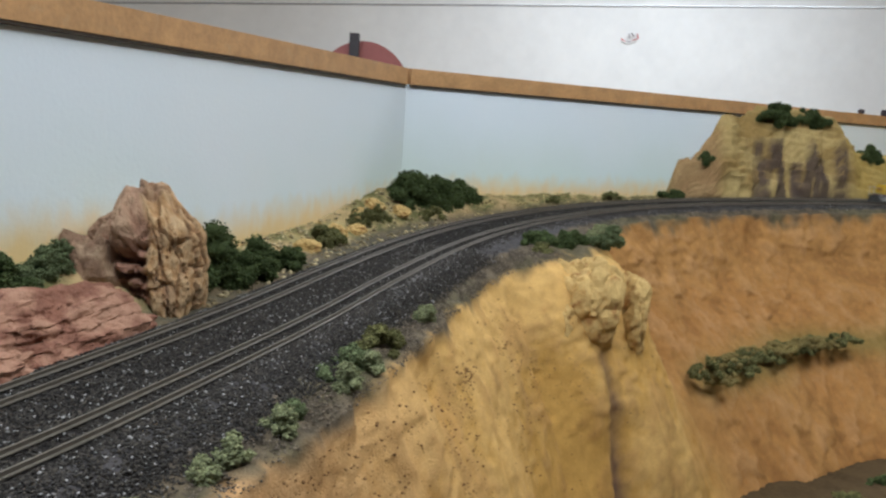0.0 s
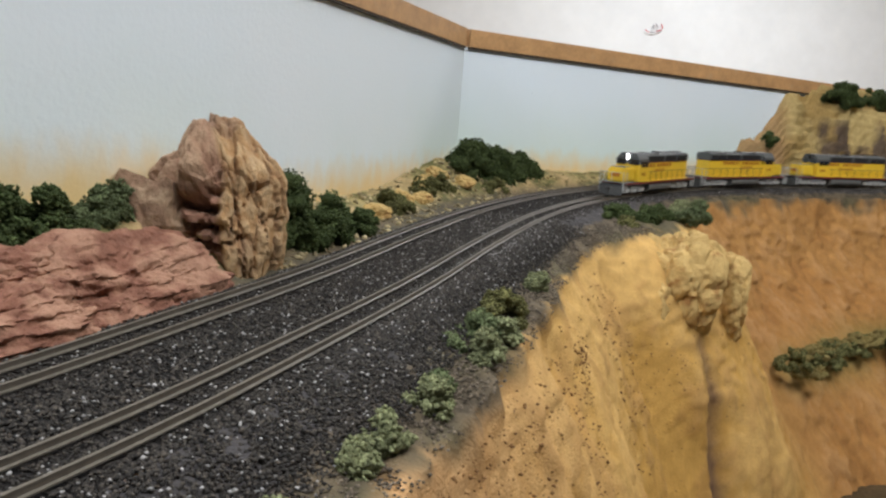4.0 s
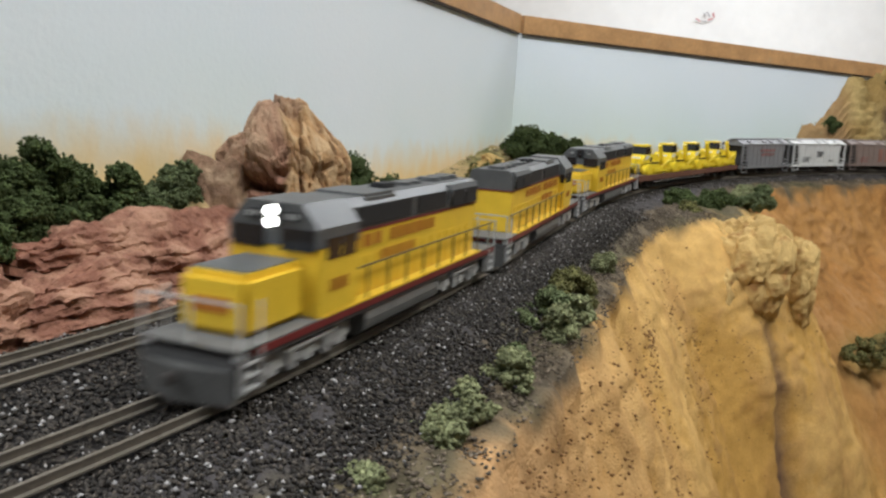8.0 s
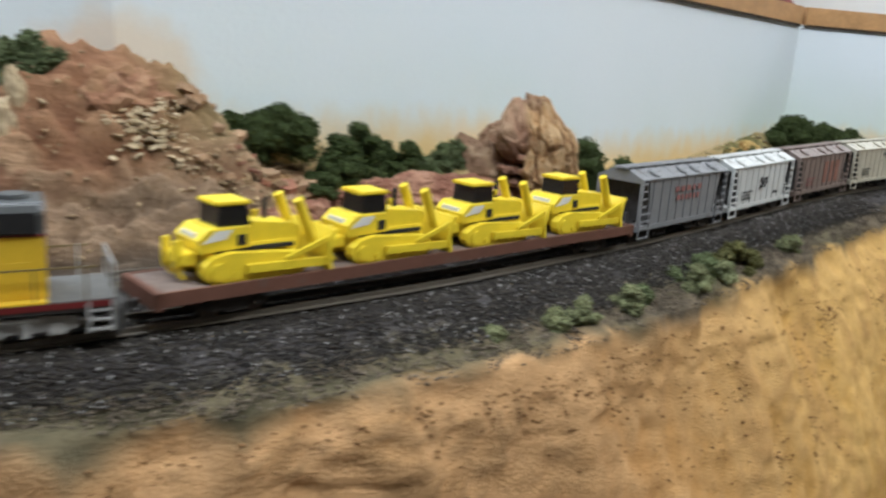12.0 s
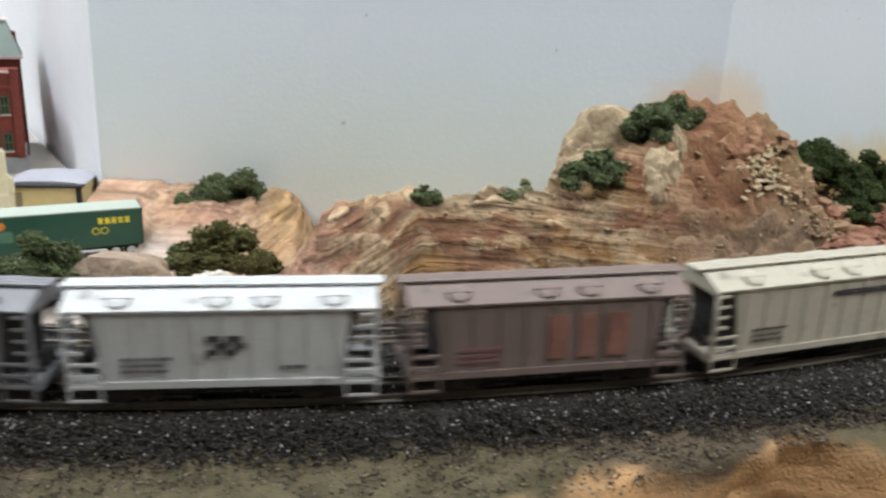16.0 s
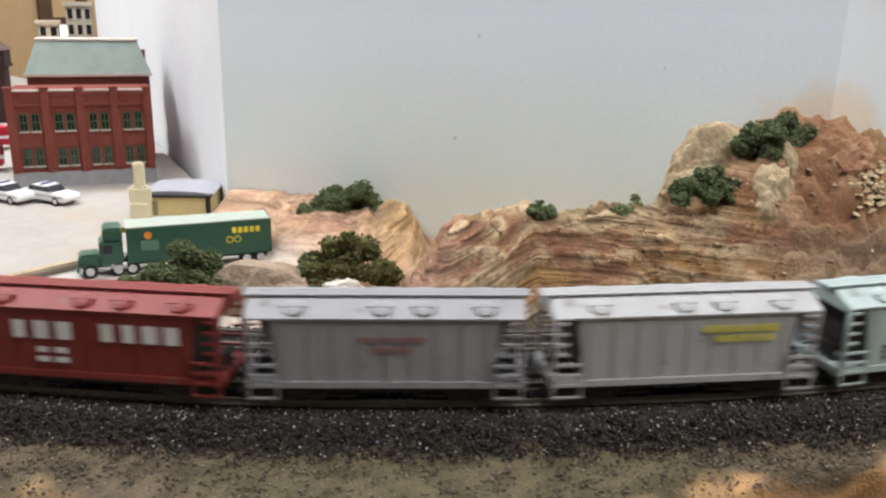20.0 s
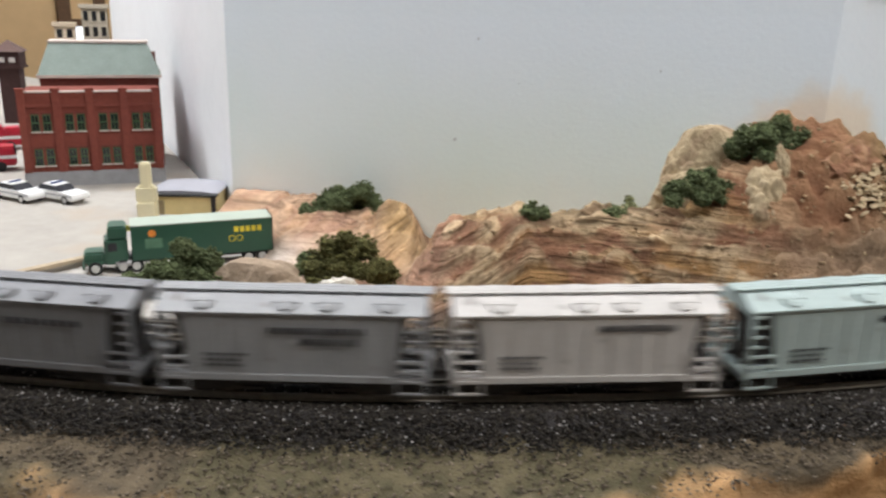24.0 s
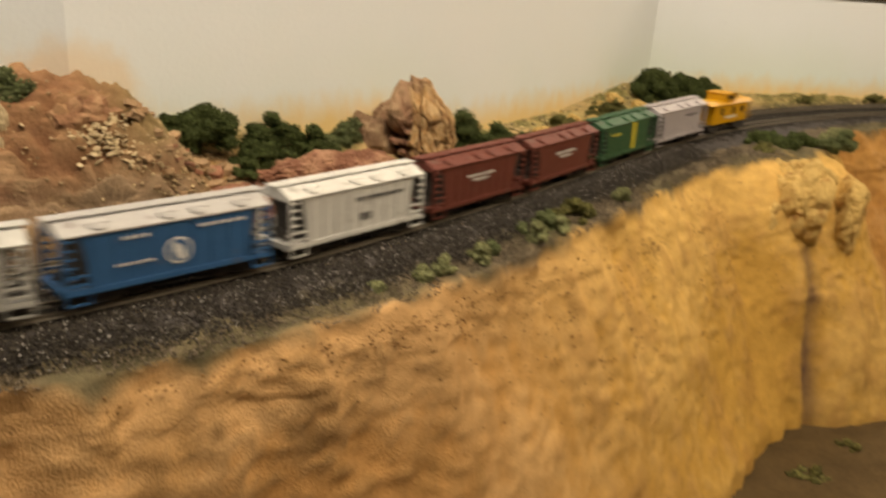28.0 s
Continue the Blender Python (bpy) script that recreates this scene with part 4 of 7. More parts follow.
    return tagged(ob, "tall red-brown and cream boulder standing beside the track", "rock")


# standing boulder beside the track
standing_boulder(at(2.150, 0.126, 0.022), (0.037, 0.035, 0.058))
rock("boulder_shoulder", at(2.118, 0.156, 0.012), (0.024, 0.022, 0.042), (6, 0, 40), shoulder_mat, "dark red-brown rock leaning on the boulder", 31, cuts=14, rough=0.08)
# red slab at the edge of the ballast
rock("red_slab", at(2.035, 0.117, -0.006), (0.066, 0.032, 0.030), (-12, 0, heading(2.02)), slab_mat, "flat pinkish red layered rock slab beside the ballast", 44, cuts=14, rough=0.10, level=6, strata=0.045)
rock("red_slab", at(1.962, 0.108, -0.010), (0.058, 0.026, 0.022), (-14, 0, heading(1.94)), slab_mat, "low red rock slab beside the ballast", 47, cuts=14, rough=0.13, level=6, strata=0.06)
rock("red_slab", at(1.905, 0.112, -0.006), (0.046, 0.026, 0.022), (-18, 4, heading(1.90)), slab_mat, "low red rock slab beside the ballast", 48, cuts=12, rough=0.13, level=5, strata=0.07)
rock("red_slab", at(1.985, 0.128, 0.008), (0.040, 0.022, 0.016), (-10, 3, heading(1.97)), slab_mat, "flat red rock slab under the bushes", 49, cuts=12, rough=0.12, level=5, strata=0.06)
# broken plates of the same rock tumbled down the bank
plates = tagged(new("rock_plates"), "tumbled broken plates of red and tan rock on the bank", "rubble")
plate_tan = mat("tan_plate_rock", (0.36, 0.235, 0.14), 0.9, 0.25, 120.0, 0.7, 400.0, rand=0.3)
plate_red = mat("red_plate_rock", (0.27, 0.125, 0.08), 0.9, 0.25, 120.0, 0.7, 400.0, rand=0.4)
plate_rand = random.Random(404)
for i in range(120):
    s = plate_rand.uniform(1.835, 2.075)
    d = plate_rand.uniform(0.094, 0.150) if s < 1.96 else plate_rand.uniform(0.092, 0.112)
    x, y, z0 = (float(q) for q in on_line(s, d))
    bm = bmesh.new()
    n, w = plate_rand.randint(5, 7), plate_rand.uniform(0.003, 0.0085) * (1.0 if s < 1.96 else 0.6)
    thick = w * plate_rand.uniform(0.16, 0.34)
    ring = [(math.cos(6.283 * k / n) * w * plate_rand.uniform(0.6, 1.15), math.sin(6.283 * k / n) * w * plate_rand.uniform(0.45, 0.85)) for k in range(n)]
    prism(bm, ring, -thick, thick, "z")
    for v in bm.verts:
        v.co += Vector((plate_rand.uniform(-.1, .1), plate_rand.uniform(-.1, .1), plate_rand.uniform(-.06, .06))) * w
    ob = part("plate", bm, plate_tan if plate_rand.random() < (0.65 if s < 1.93 else 0.25) else plate_red, plates)
    ob.matrix_basis = pose(x, y, z0 + hill_height(s, d, x, y) + thick * 0.8 + 0.001, plate_rand.uniform(-28, 28), plate_rand.uniform(-24, 24), heading(s) + plate_rand.uniform(-40, 40))
# pale rocks on the peak
rock("cream_crag", at(1.712, 0.180, 0.046), (0.044, 0.020, 0.041), (0, 0, heading(1.7)), cream_mat, "rounded cream-coloured crag on the hill", 52, cuts=18, rough=0.07, level=5)
rock("pale_pinnacle", at(1.731, 0.138, 0.046), (0.014, 0.011, 0.027), (0, 6, 20), cream_mat, "narrow pale rock pinnacle on the hill face", 57, cuts=14, rough=0.12)
rock("pale_pinnacle", at(1.747, 0.142, 0.060), (0.007, 0.008, 0.024), (0, -6, 60), cream_mat, "narrow pale rock pinnacle on the hill face", 58, cuts=14, rough=0.12)
rock("hill_crown", at(1.795, 0.150, 0.069), (0.030, 0.018, 0.021), (0, 0, 60), mat("crown_rock", (0.25, 0.125, 0.07), 0.9, 0.3, 110.0, 0.9, 420.0, dirt=(0.36, 0.21, 0.12), dirt_scale=90.0, dirt_at=0.54), "rough red-brown rock on top of the hill", 61, cuts=14, rough=0.16)
rock("grey_mound", at(1.355, 0.160, -0.020), (0.032, 0.020, 0.025), (0, 0, heading(1.35)), mat("grey_mound_rock", (0.31, 0.235, 0.165), 0.92, 0.25, 80.0, 0.7, 300.0), "grey-tan plaster mound beside the truck", 66, cuts=10, rough=0.08)
rock("white_rock", at(1.425, 0.142, -0.004), (0.014, 0.008, 0.007), (0, 10, 70), mat("white_rock", (0.62, 0.58, 0.5), 0.9, 0.2, 80.0, 0.6, 300.0), "small jagged white rock beside the ridge", 68, cuts=10, rough=0.2)
# yellow outcrop on the spur above the canyon
outcrop = tagged(new("yellow_outcrop"), "pale yellow rock outcrop on the canyon spur", "rock")
for nm, where, size, turn, seed, cuts, rough in (("main_block", (0.168, 0.892, 1.054), (0.036, 0.046, 0.056), (0, 3, 15), 71, 8, 0.045), ("flank_block", (0.216, 0.925, 1.034), (0.024, 0.042, 0.046), (0, 14, 25), 74, 8, 0.05),
                                            ("side_block", (0.142, 0.864, 1.022), (0.023, 0.026, 0.036), (0, -14, 20), 77, 8, 0.06), ("cap_block", (0.142, 0.910, 1.078), (0.018, 0.020, 0.020), (0, -8, 10), 79, 9, 0.06)):
    ob = rock(nm, where, size, turn, yellow_mat, "", seed, "", cuts=cuts, rough=rough, level=5, blocks=0.07)
    ob.parent = outcrop

# scattered fragments
frag_mat = mat("rock_fragment", (0.33, 0.24, 0.14), 0.9, 0.25, 200.0, island=0.5)
r = np.random.default_rng(21)


def fragments(n, s0, s1, d0, d1, small, big, name, label, material, lift=0.0):
    """Loose stones over a stretch of the hillside, laid on its surface."""
    places, sizes = [], []
    for _ in range(n):
        s, d = r.uniform(s0, s1), r.uniform(d0, d1)
        x, y, z = on_line(s, d)
        places.append((x, y, z + hill_height(s, d, x, y) + lift))
        sizes.append(r.uniform(small, big))
    scatter(name, places, sizes, material, label, "stones", 0.7, int(n))


fragments(120, 1.80, 1.875, 0.110, 0.136, 0.0008, 0.0022, "rubble", "cream rock rubble on the hill flank", mat("cream_rubble", (0.46, 0.36, 0.215), 0.9, 0.2, 200.0, island=0.4), 0.001)
fragments(520, 1.84, 1.98, 0.095, 0.170, 0.0007, 0.0026, "rubble", "brown broken rock rubble below the bushes", frag_mat, 0.001)
fragments(900, 2.16, 2.75, 0.095, 0.19, 0.001, 0.0042, "rubble", "tan gravel and broken rock on the bank", mat("bank_gravel", (0.33, 0.27, 0.15), 0.9, 0.25, 200.0, island=0.6), 0.0005)
fragments(420, 2.7, 3.25, 0.092, 0.125, 0.001, 0.0032, "rubble", "yellow-tan gravel behind the bend", mat("bend_gravel", (0.36, 0.28, 0.135), 0.9, 0.25, 200.0, island=0.6), 0.0005)
fragments(260, 1.44, 1.80, 0.10, 0.15, 0.0007, 0.0022, "rubble", "small pale stones on the ridge", frag_mat, 0.001)

# flat chips below the peak and broken blocks on the bank
chip_mat = mat("cream_chip", (0.52, 0.41, 0.26), 0.9, 0.15, 200.0, 0.4, 600.0, rand=0.12)
rr = random.Random(77)
chips = tagged(new("rubble_patch"), "patch of broken cream rock chips below the hill top", "rubble")
for i in range(130):
    s, d = rr.gauss(1.812, 0.015), rr.gauss(0.1255, 0.0038)
    x, y, z0 = on_line(s, d)
    bm = bmesh.new()
    bmesh.ops.create_icosphere(bm, subdivisions=1, radius=1.0)
    w = rr.uniform(0.0014, 0.0040)
    for v in bm.verts:
        v.co = Vector((v.co.x * w * rr.uniform(0.7, 1.2), v.co.y * w * rr.uniform(0.6, 1.1), v.co.z * w * rr.uniform(0.12, 0.35)))
    ob = part("chip", bm, chip_mat, chips)
    ob.matrix_basis = pose(float(x), float(y), float(z0) + hill_height(s, d, float(x), float(y)) + 0.0010, rr.uniform(-30, 30), rr.uniform(-30, 30), rr.uniform(0, 360))
for i, (s, d, dz, w) in enumerate(((2.47, .135, .010, .012), (2.50, .128, .006, .010), (2.535, .145, .016, .015), (2.575, .150, .016, .014), (2.60, .130, .004, .012), (2.39, .125, .004, .011), (2.345, .118, .000, .009), (1.90, .118, .004, .010), (1.885, .135, .014, .012), (1.925, .112, -.002, .010), (1.955, .105, -.006, .009), (1.862, .122, .012, .009))):
    if s > 2.2:
        dz = hill_height(s, d, *at(s, d, 0)[:2]) + w * 0.15
    rock("bank_rock", at(s, d, dz), (w * 1.2, w * 0.8, w * 0.7), (0, 0, 37 * i), yellow_mat if s > 2.2 else mat("tan_bank_rock", (0.36, 0.235, 0.14), 0.9, 0.25, 80.0, 0.7, 300.0), "pale broken rock lying on the bank", 300 + i, cuts=14, rough=0.15, group="bank rocks")

# dark grit caught on the canyon wall
grit_mat = mat("dark_grit", (0.21, 0.11, 0.042), 0.95, 0.3, 300.0)
places, sizes = [], []
for cs, cv, ss, sv, n in ((2.20, 0.52, 0.08, 0.10, 950), (2.08, 0.48, 0.09, 0.10, 700), (1.93, 0.31, 0.07, 0.05, 900), (2.36, 0.52, 0.07, 0.12, 750), (1.80, 0.28, 0.06, 0.03, 500), (2.50, 0.6, 0.05, 0.1, 260), (2.75, 0.5, 0.1, 0.12, 260), (2.26, 0.45, 0.02, 0.05, 240), (2.15, 0.60, 0.03, 0.04, 240)):
    for _ in range(n):
        s, v = cs + r.normal(0, ss), float(cv + r.normal(0, sv))
        if not 0.25 < v < 0.95 or r.random() < 0.4:
            continue
        d, drop = canyon_profile(s, v)
        places.append(on_track(s, -float(d) - 0.0015 - 0.004, -float(drop)))
        sizes.append(0.00035 + 0.0011 * r.uniform() ** 2.5)
scatter("grit", places, sizes, grit_mat, "dark brown grit stuck to the canyon wall", "grit", 0.7, 6)

# ---- bushes of clump foliage ----
leaf_dark = mat("dark_green_clump", (0.072, 0.096, 0.036), 0.95, 0.3, 120.0, 0.9, 900.0, spec=0.1, island=0.45)
leaf_mid = mat("mid_green_clump", (0.122, 0.148, 0.070), 0.95, 0.3, 120.0, 0.9, 900.0, spec=0.1, island=0.45)
leaf_olive = mat("olive_clump", (0.135, 0.130, 0.050), 0.95, 0.3, 120.0, 0.9, 900.0, spec=0.1, island=0.45)
leaf_sage = mat("sage_clump", (0.22, 0.235, 0.12), 0.95, 0.25, 120.0, 0.9, 900.0, spec=0.1, island=0.4)


ball = bmesh.new()
bmesh.ops.create_icosphere(ball, subdivisions=2, radius=1.0)
BALL_V, BALL_F = np.array([v.co[:] for v in ball.verts]), np.array([[v.index for v in f.verts] for f in ball.faces])
ball.free()


def bush(where, w, dep, h, material, label, seed, bit=0.0016, lobes=0, group="bushes"):
    """Clump foliage: a heap of ragged knobs of foam with loose crumbs round them."""
    g = np.random.default_rng(seed)
    lobes = lobes or int(np.clip(w / 0.0026, 8, 36))
    ob = tagged(new("bush"), label, "bush", group)
    for i in range(lobes):
        a, q = g.uniform(0, 6.283), math.sqrt(g.uniform(0.0, 1.0))
        top = (1 - 0.55 * q * q) * g.uniform(0.5, 1.05)
        lr = float(np.clip(h * g.uniform(0.17, 0.30), bit * 1.8, 0.0115))
        c = np.array((math.cos(a) * q * (w / 2 - lr * 0.6), math.sin(a) * q * (dep / 2 - lr * 0.5), max(h * top - lr, lr * 0.4)))
        vs, fs, start = [], [], 0
        steps_down = max(1, int(c[2] / (lr * 1.5)))
        for m in range(steps_down):
            cc = c * (1, 1, 1 - m / steps_down) + g.normal(0, lr * 0.25, 3)
            k = np.array([0.80 + 0.42 * fbm(p[0] * 2.3 + seed + i, p[1] * 2.3, p[2] * 2.3 + m, 3) + g.uniform(-.09, .09) for p in BALL_V.tolist()])
            vs.append(cc + BALL_V * k[:, None] * lr * (0.98, 0.94, 0.82))
            fs.append(BALL_F + start)
            start += len(BALL_V)
            n = int(np.clip(5.5 * (lr / (bit * 0.7)) ** 2, 24, 210))
            u = g.normal(0, 1, (n, 3))
            u /= np.linalg.norm(u, axis=1)[:, None]
            pts = cc + u * lr * g.uniform(0.62, 1.0, (n, 1)) * (1.15, 1.1, 0.95)
            pv, pf = stones(pts, g.uniform(0.35, 1.0, n) * bit, 0.9, g)
            vs.append(pv)
            fs.append(pf + start)
            start += len(pv)
        part("clump", triangles("clump", np.vstack(vs), np.vstack(fs), material), None, ob)
    ob.matrix_world = pose(*where, 0, 0, g.uniform(-20, 20))
    return ob


def bush_at(s, d, dz, w, dep, h, material, label, seed, **kw):
    where = tuple(float(v) for v in (on_track if d < 0 else on_line)(s, d, dz))
    ob = bush(where, w, dep, h, material, label, seed, **kw)
    ob.matrix_world = pose(*where, 0, 0, heading(s))
    return ob


DARK = "dark green foam foliage bush on the bank"
# in the corner of the backdrop
bush_at(2.650, 0.150, 0.002, 0.105, 0.05, 0.066, leaf_dark, "tall dark green bush in the corner of the backdrop", 101, bit=0.0021)
bush_at(2.735, 0.136, 0.000, 0.110, 0.045, 0.050, leaf_dark, "dark green bush in the corner of the backdrop", 102, bit=0.0021)
bush_at(2.695, 0.142, 0.000, 0.100, 0.045, 0.056, leaf_dark, "dark green bush in the corner of the backdrop", 109, bit=0.0021)
bush_at(2.655, 0.118, -0.004, 0.06, 0.03, 0.020, leaf_olive, "low olive bush on the gravel bank", 103, bit=0.0019)
# beside the boulder
bush_at(2.215, 0.120, -0.006, 0.050, 0.035, 0.062, leaf_dark, "dark blue-green bush beside the boulder", 104)
bush_at(2.262, 0.112, -0.008, 0.085, 0.035, 0.038, leaf_dark, "low dark green bush beside the boulder", 105)
bush_at(2.325, 0.110, -0.009, 0.055, 0.03, 0.026, leaf_dark, "small dark green bush on the bank", 106)
bush_at(2.43, 0.128, -0.006, 0.075, 0.03, 0.024, leaf_olive, "low olive bush on the gravel bank", 107)
bush_at(2.55, 0.140, 0.001, 0.09, 0.03, 0.026, leaf_olive, "low olive bush on the gravel bank", 108)
# before the long backdrop, left of the boulder
bush_at(1.888, 0.166, 0.043, 0.050, 0.025, 0.026, leaf_dark, DARK, 110)
bush_at(1.926, 0.164, 0.038, 0.074, 0.03, 0.040, leaf_dark, DARK, 111)
bush_at(1.972, 0.148, 0.020, 0.070, 0.028, 0.026, leaf_dark, DARK, 112)
bush_at(1.945, 0.134, 0.016, 0.032, 0.022, 0.014, leaf_dark, DARK, 117)
bush_at(1.995, 0.162, 0.030, 0.062, 0.025, 0.030, leaf_dark, DARK, 113)
bush_at(2.030, 0.150, 0.022, 0.050, 0.025, 0.026, leaf_dark, DARK, 118)
bush_at(2.085, 0.158, 0.018, 0.080, 0.022, 0.028, leaf_mid, "green bush in front of the tan foot of the backdrop", 114)
bush_at(2.035, 0.130, 0.012, 0.024, 0.016, 0.010, leaf_sage, "pale sage tuft above the red slab", 116)
# on the peak and the ridge
bush_at(1.748, 0.156, 0.078, 0.062, 0.028, 0.030, leaf_mid, "dark green bush on the hill top", 120)
bush_at(1.692, 0.150, 0.052, 0.060, 0.024, 0.024, leaf_mid, "green bush on the ridge below the crag", 121)
bush_at(1.716, 0.146, 0.050, 0.030, 0.016, 0.014, leaf_mid, "small green bush on the ridge", 122)
bush_at(1.560, 0.150, 0.041, 0.023, 0.016, 0.016, leaf_mid, "small round green bush on the ridge", 123, bit=0.0017)
bush_at(1.618, 0.162, 0.038, 0.030, 0.016, 0.014, leaf_mid, "small pale green bush on the ridge", 124, bit=0.0017)
bush_at(1.640, 0.168, 0.040, 0.020, 0.016, 0.012, leaf_sage, "pale sage tuft on the ridge", 125, bit=0.0017)
bush_at(1.396, 0.325, -0.004, 0.062, 0.035, 0.034, leaf_mid, "dark green bush on the hill beside the town", 126)
bush_at(1.352, 0.315, -0.006, 0.034, 0.025, 0.018, leaf_mid, "low green bush on the hill beside the town", 127)
bush_at(1.427, 0.178, -0.010, 0.068, 0.035, 0.036, leaf_olive, "dense olive green bush at the foot of the ridge", 128)
bush_at(1.390, 0.180, -0.006, 0.026, 0.02, 0.018, leaf_mid, "small green bush at the foot of the ridge", 129)
bush_at(1.298, 0.165, -0.016, 0.062, 0.035, 0.036, leaf_mid, "bushy grey-green shrub beside the truck", 130)
bush_at(1.256, 0.170, -0.020, 0.028, 0.02, 0.016, leaf_mid, "low grey-green shrub beside the truck", 131)
# along the canyon rim
bush_at(2.100, -0.050, -0.018, 0.065, 0.030, 0.019, leaf_mid, "dark green shrub on the canyon rim", 140, bit=0.0017)
bush_at(2.155, -0.048, -0.018, 0.070, 0.030, 0.019, leaf_olive, "green shrub on the canyon rim", 141, bit=0.0017)
bush_at(2.080, -0.058, -0.020, 0.021, 0.020, 0.020, leaf_sage, "pale sage shrub on the canyon rim", 142, bit=0.0016)
bush_at(2.115, -0.060, -0.020, 0.019, 0.020, 0.020, leaf_sage, "pale sage shrub on the canyon rim", 143, bit=0.0016)
bush_at(1.943, -0.054, -0.018, 0.015, 0.018, 0.020, leaf_sage, "pale sage shrub on the canyon rim", 144, bit=0.0015)
bush_at(1.962, -0.058, -0.018, 0.019, 0.018, 0.017, leaf_sage, "pale sage shrub on the canyon rim", 145, bit=0.0015)
bush_at(2.000, -0.060, -0.018, 0.021, 0.020, 0.019, leaf_sage, "pale sage shrub on the canyon rim", 146, bit=0.0015)
bush_at(2.022, -0.058, -0.018, 0.013, 0.014, 0.016, leaf_mid, "small green shrub on the canyon rim", 147, bit=0.0015)
bush_at(1.905, -0.052, -0.018, 0.014, 0.014, 0.012, leaf_sage, "small pale sage tuft on the canyon rim", 148, bit=0.0013)
bush_at(2.245, -0.054, -0.019, 0.021, 0.018, 0.020, leaf_sage, "pale sage tuft on the canyon rim", 149, bit=0.0016)
# on the spur
bush_at(2.630, -0.048, -0.014, 0.090, 0.035, 0.022, leaf_dark, "dark green shrub on the spur above the canyon", 150, bit=0.0019)
bush_at(2.665, -0.078, -0.018, 0.090, 0.04, 0.027, leaf_dark, "dark green shrub on the spur above the canyon", 153, bit=0.0019)
bush_at(2.595, -0.066, -0.018, 0.050, 0.03, 0.015, leaf_olive, "olive shrub on the spur above the canyon", 151, bit=0.0019)
bush_at(2.715, -0.110, -0.020, 0.07, 0.035, 0.030, leaf_mid, "green shrub on the edge of the spur", 154, bit=0.0019)
bush_at(2.740, -0.088, -0.018, 0.06, 0.03, 0.030, leaf_sage, "pale sage shrub on the spur", 152, bit=0.0019)
# canyon ledge and floor
ledge_dust = mat("ledge_scrub", (0.24, 0.19, 0.07), 0.95, 0.3, 120.0, 0.9, 900.0, spec=0.1)
for i in range(15):
    s = 2.865 + 0.031 * i
    d, dz = -.212 - 0.010 * math.sin(i * 1.9), -.199 + 0.007 * math.cos(i * 2.3)
    m, h, w = ((leaf_olive, .013, .075), (ledge_dust, .010, .090), (leaf_olive, .020, .040), (ledge_dust, .012, .085), (leaf_olive, .015, .065))[i % 5]
    bush_at(s, d, dz, w, 0.05, h, m, "low dry shrub on the canyon ledge", 160 + i, bit=0.0024, group="ledge shrubs")
for i, (x, y, w, m) in enumerate(((.22, .72, .05, leaf_olive), (.27, .80, .05, leaf_olive), (.36, .88, .06, leaf_dark), (.46, .97, .06, leaf_olive), (.55, 1.0, .07, leaf_olive), (.63, 1.06, .06, leaf_dark), (.72, 1.1, .06, leaf_olive))):
    bush((x, y, 0.782), w, 0.03, 0.018, m, "low scrub at the foot of the canyon wall", 170 + i, bit=0.003, group="canyon floor scrub")
# on and beside the crag behind the bend
bush_at(3.425, 0.132, 0.140, 0.095, 0.05, 0.044, leaf_dark, "dark green bush on top of the crag", 180, bit=0.0021)
bush_at(3.505, 0.136, 0.138, 0.090, 0.05, 0.036, leaf_dark, "dark green bush on top of the crag", 181, bit=0.0021)
bush_at(3.262, 0.104, 0.060, 0.034, 0.025, 0.026, leaf_dark, "small dark green bush on the shoulder of the crag", 182, bit=0.0021)
bush_at(3.190, 0.096, -0.002, 0.060, 0.02, 0.022, leaf_dark, "dark green bush at the foot of the crag", 183, bit=0.0021)
bush_at(3.655, 0.150, 0.060, 0.060, 0.04, 0.048, leaf_dark, "dark green bush beside the crag", 184, bit=0.0021)
bush_at(3.06, 0.098, 0.000, 0.05, 0.015, 0.014, leaf_olive, "low olive bush behind the bend", 185, bit=0.0019)
bush_at(2.93, 0.106, 0.000, 0.05, 0.02, 0.012, leaf_olive, "low olive bush behind the bend", 186, bit=0.0019)

# ---- town end: concrete lot, brick building, shed, truck and cars ----
LOT = 1.0865
glass_mat = mat("dark_glazing", (0.012, 0.013, 0.015), 0.12, 0.0, spec=0.6)
concrete = mat("bleached_concrete", (0.37, 0.345, 0.305), 0.9, 0.12, 14.0, 0.4, 400.0, dirt=(0.38, 0.33, 0.27), dirt_scale=16.0, dirt_at=0.62)
kerb_mat = mat("kerb_timber", (0.40, 0.32, 0.22), 0.85, 0.25, 60.0)
bm = bmesh.new()
prism(bm, [(-0.722, -0.60), (-0.712, -0.139), (-0.722, -0.060), (-0.735, 0.010), (-0.800, 0.075), (-1.75, 0.34), (-2.2, 0.30), (-2.2, -0.60)], LOT - 0.012, LOT, "z")
setting("pavement", bm, concrete, "pale concrete lot in front of the brick building", "pavement")
bm = bmesh.new()
prism(bm, [(-0.722, -0.60), (-0.712, -0.139), (-0.722, -0.060), (-0.728, -0.060), (-0.718, -0.139), (-0.728, -0.60)], LOT - 0.01, LOT + 0.0025, "z")
setting("kerb", bm, kerb_mat, "tan kerb along the edge of the lot", "kerb")
bm = bmesh.new()
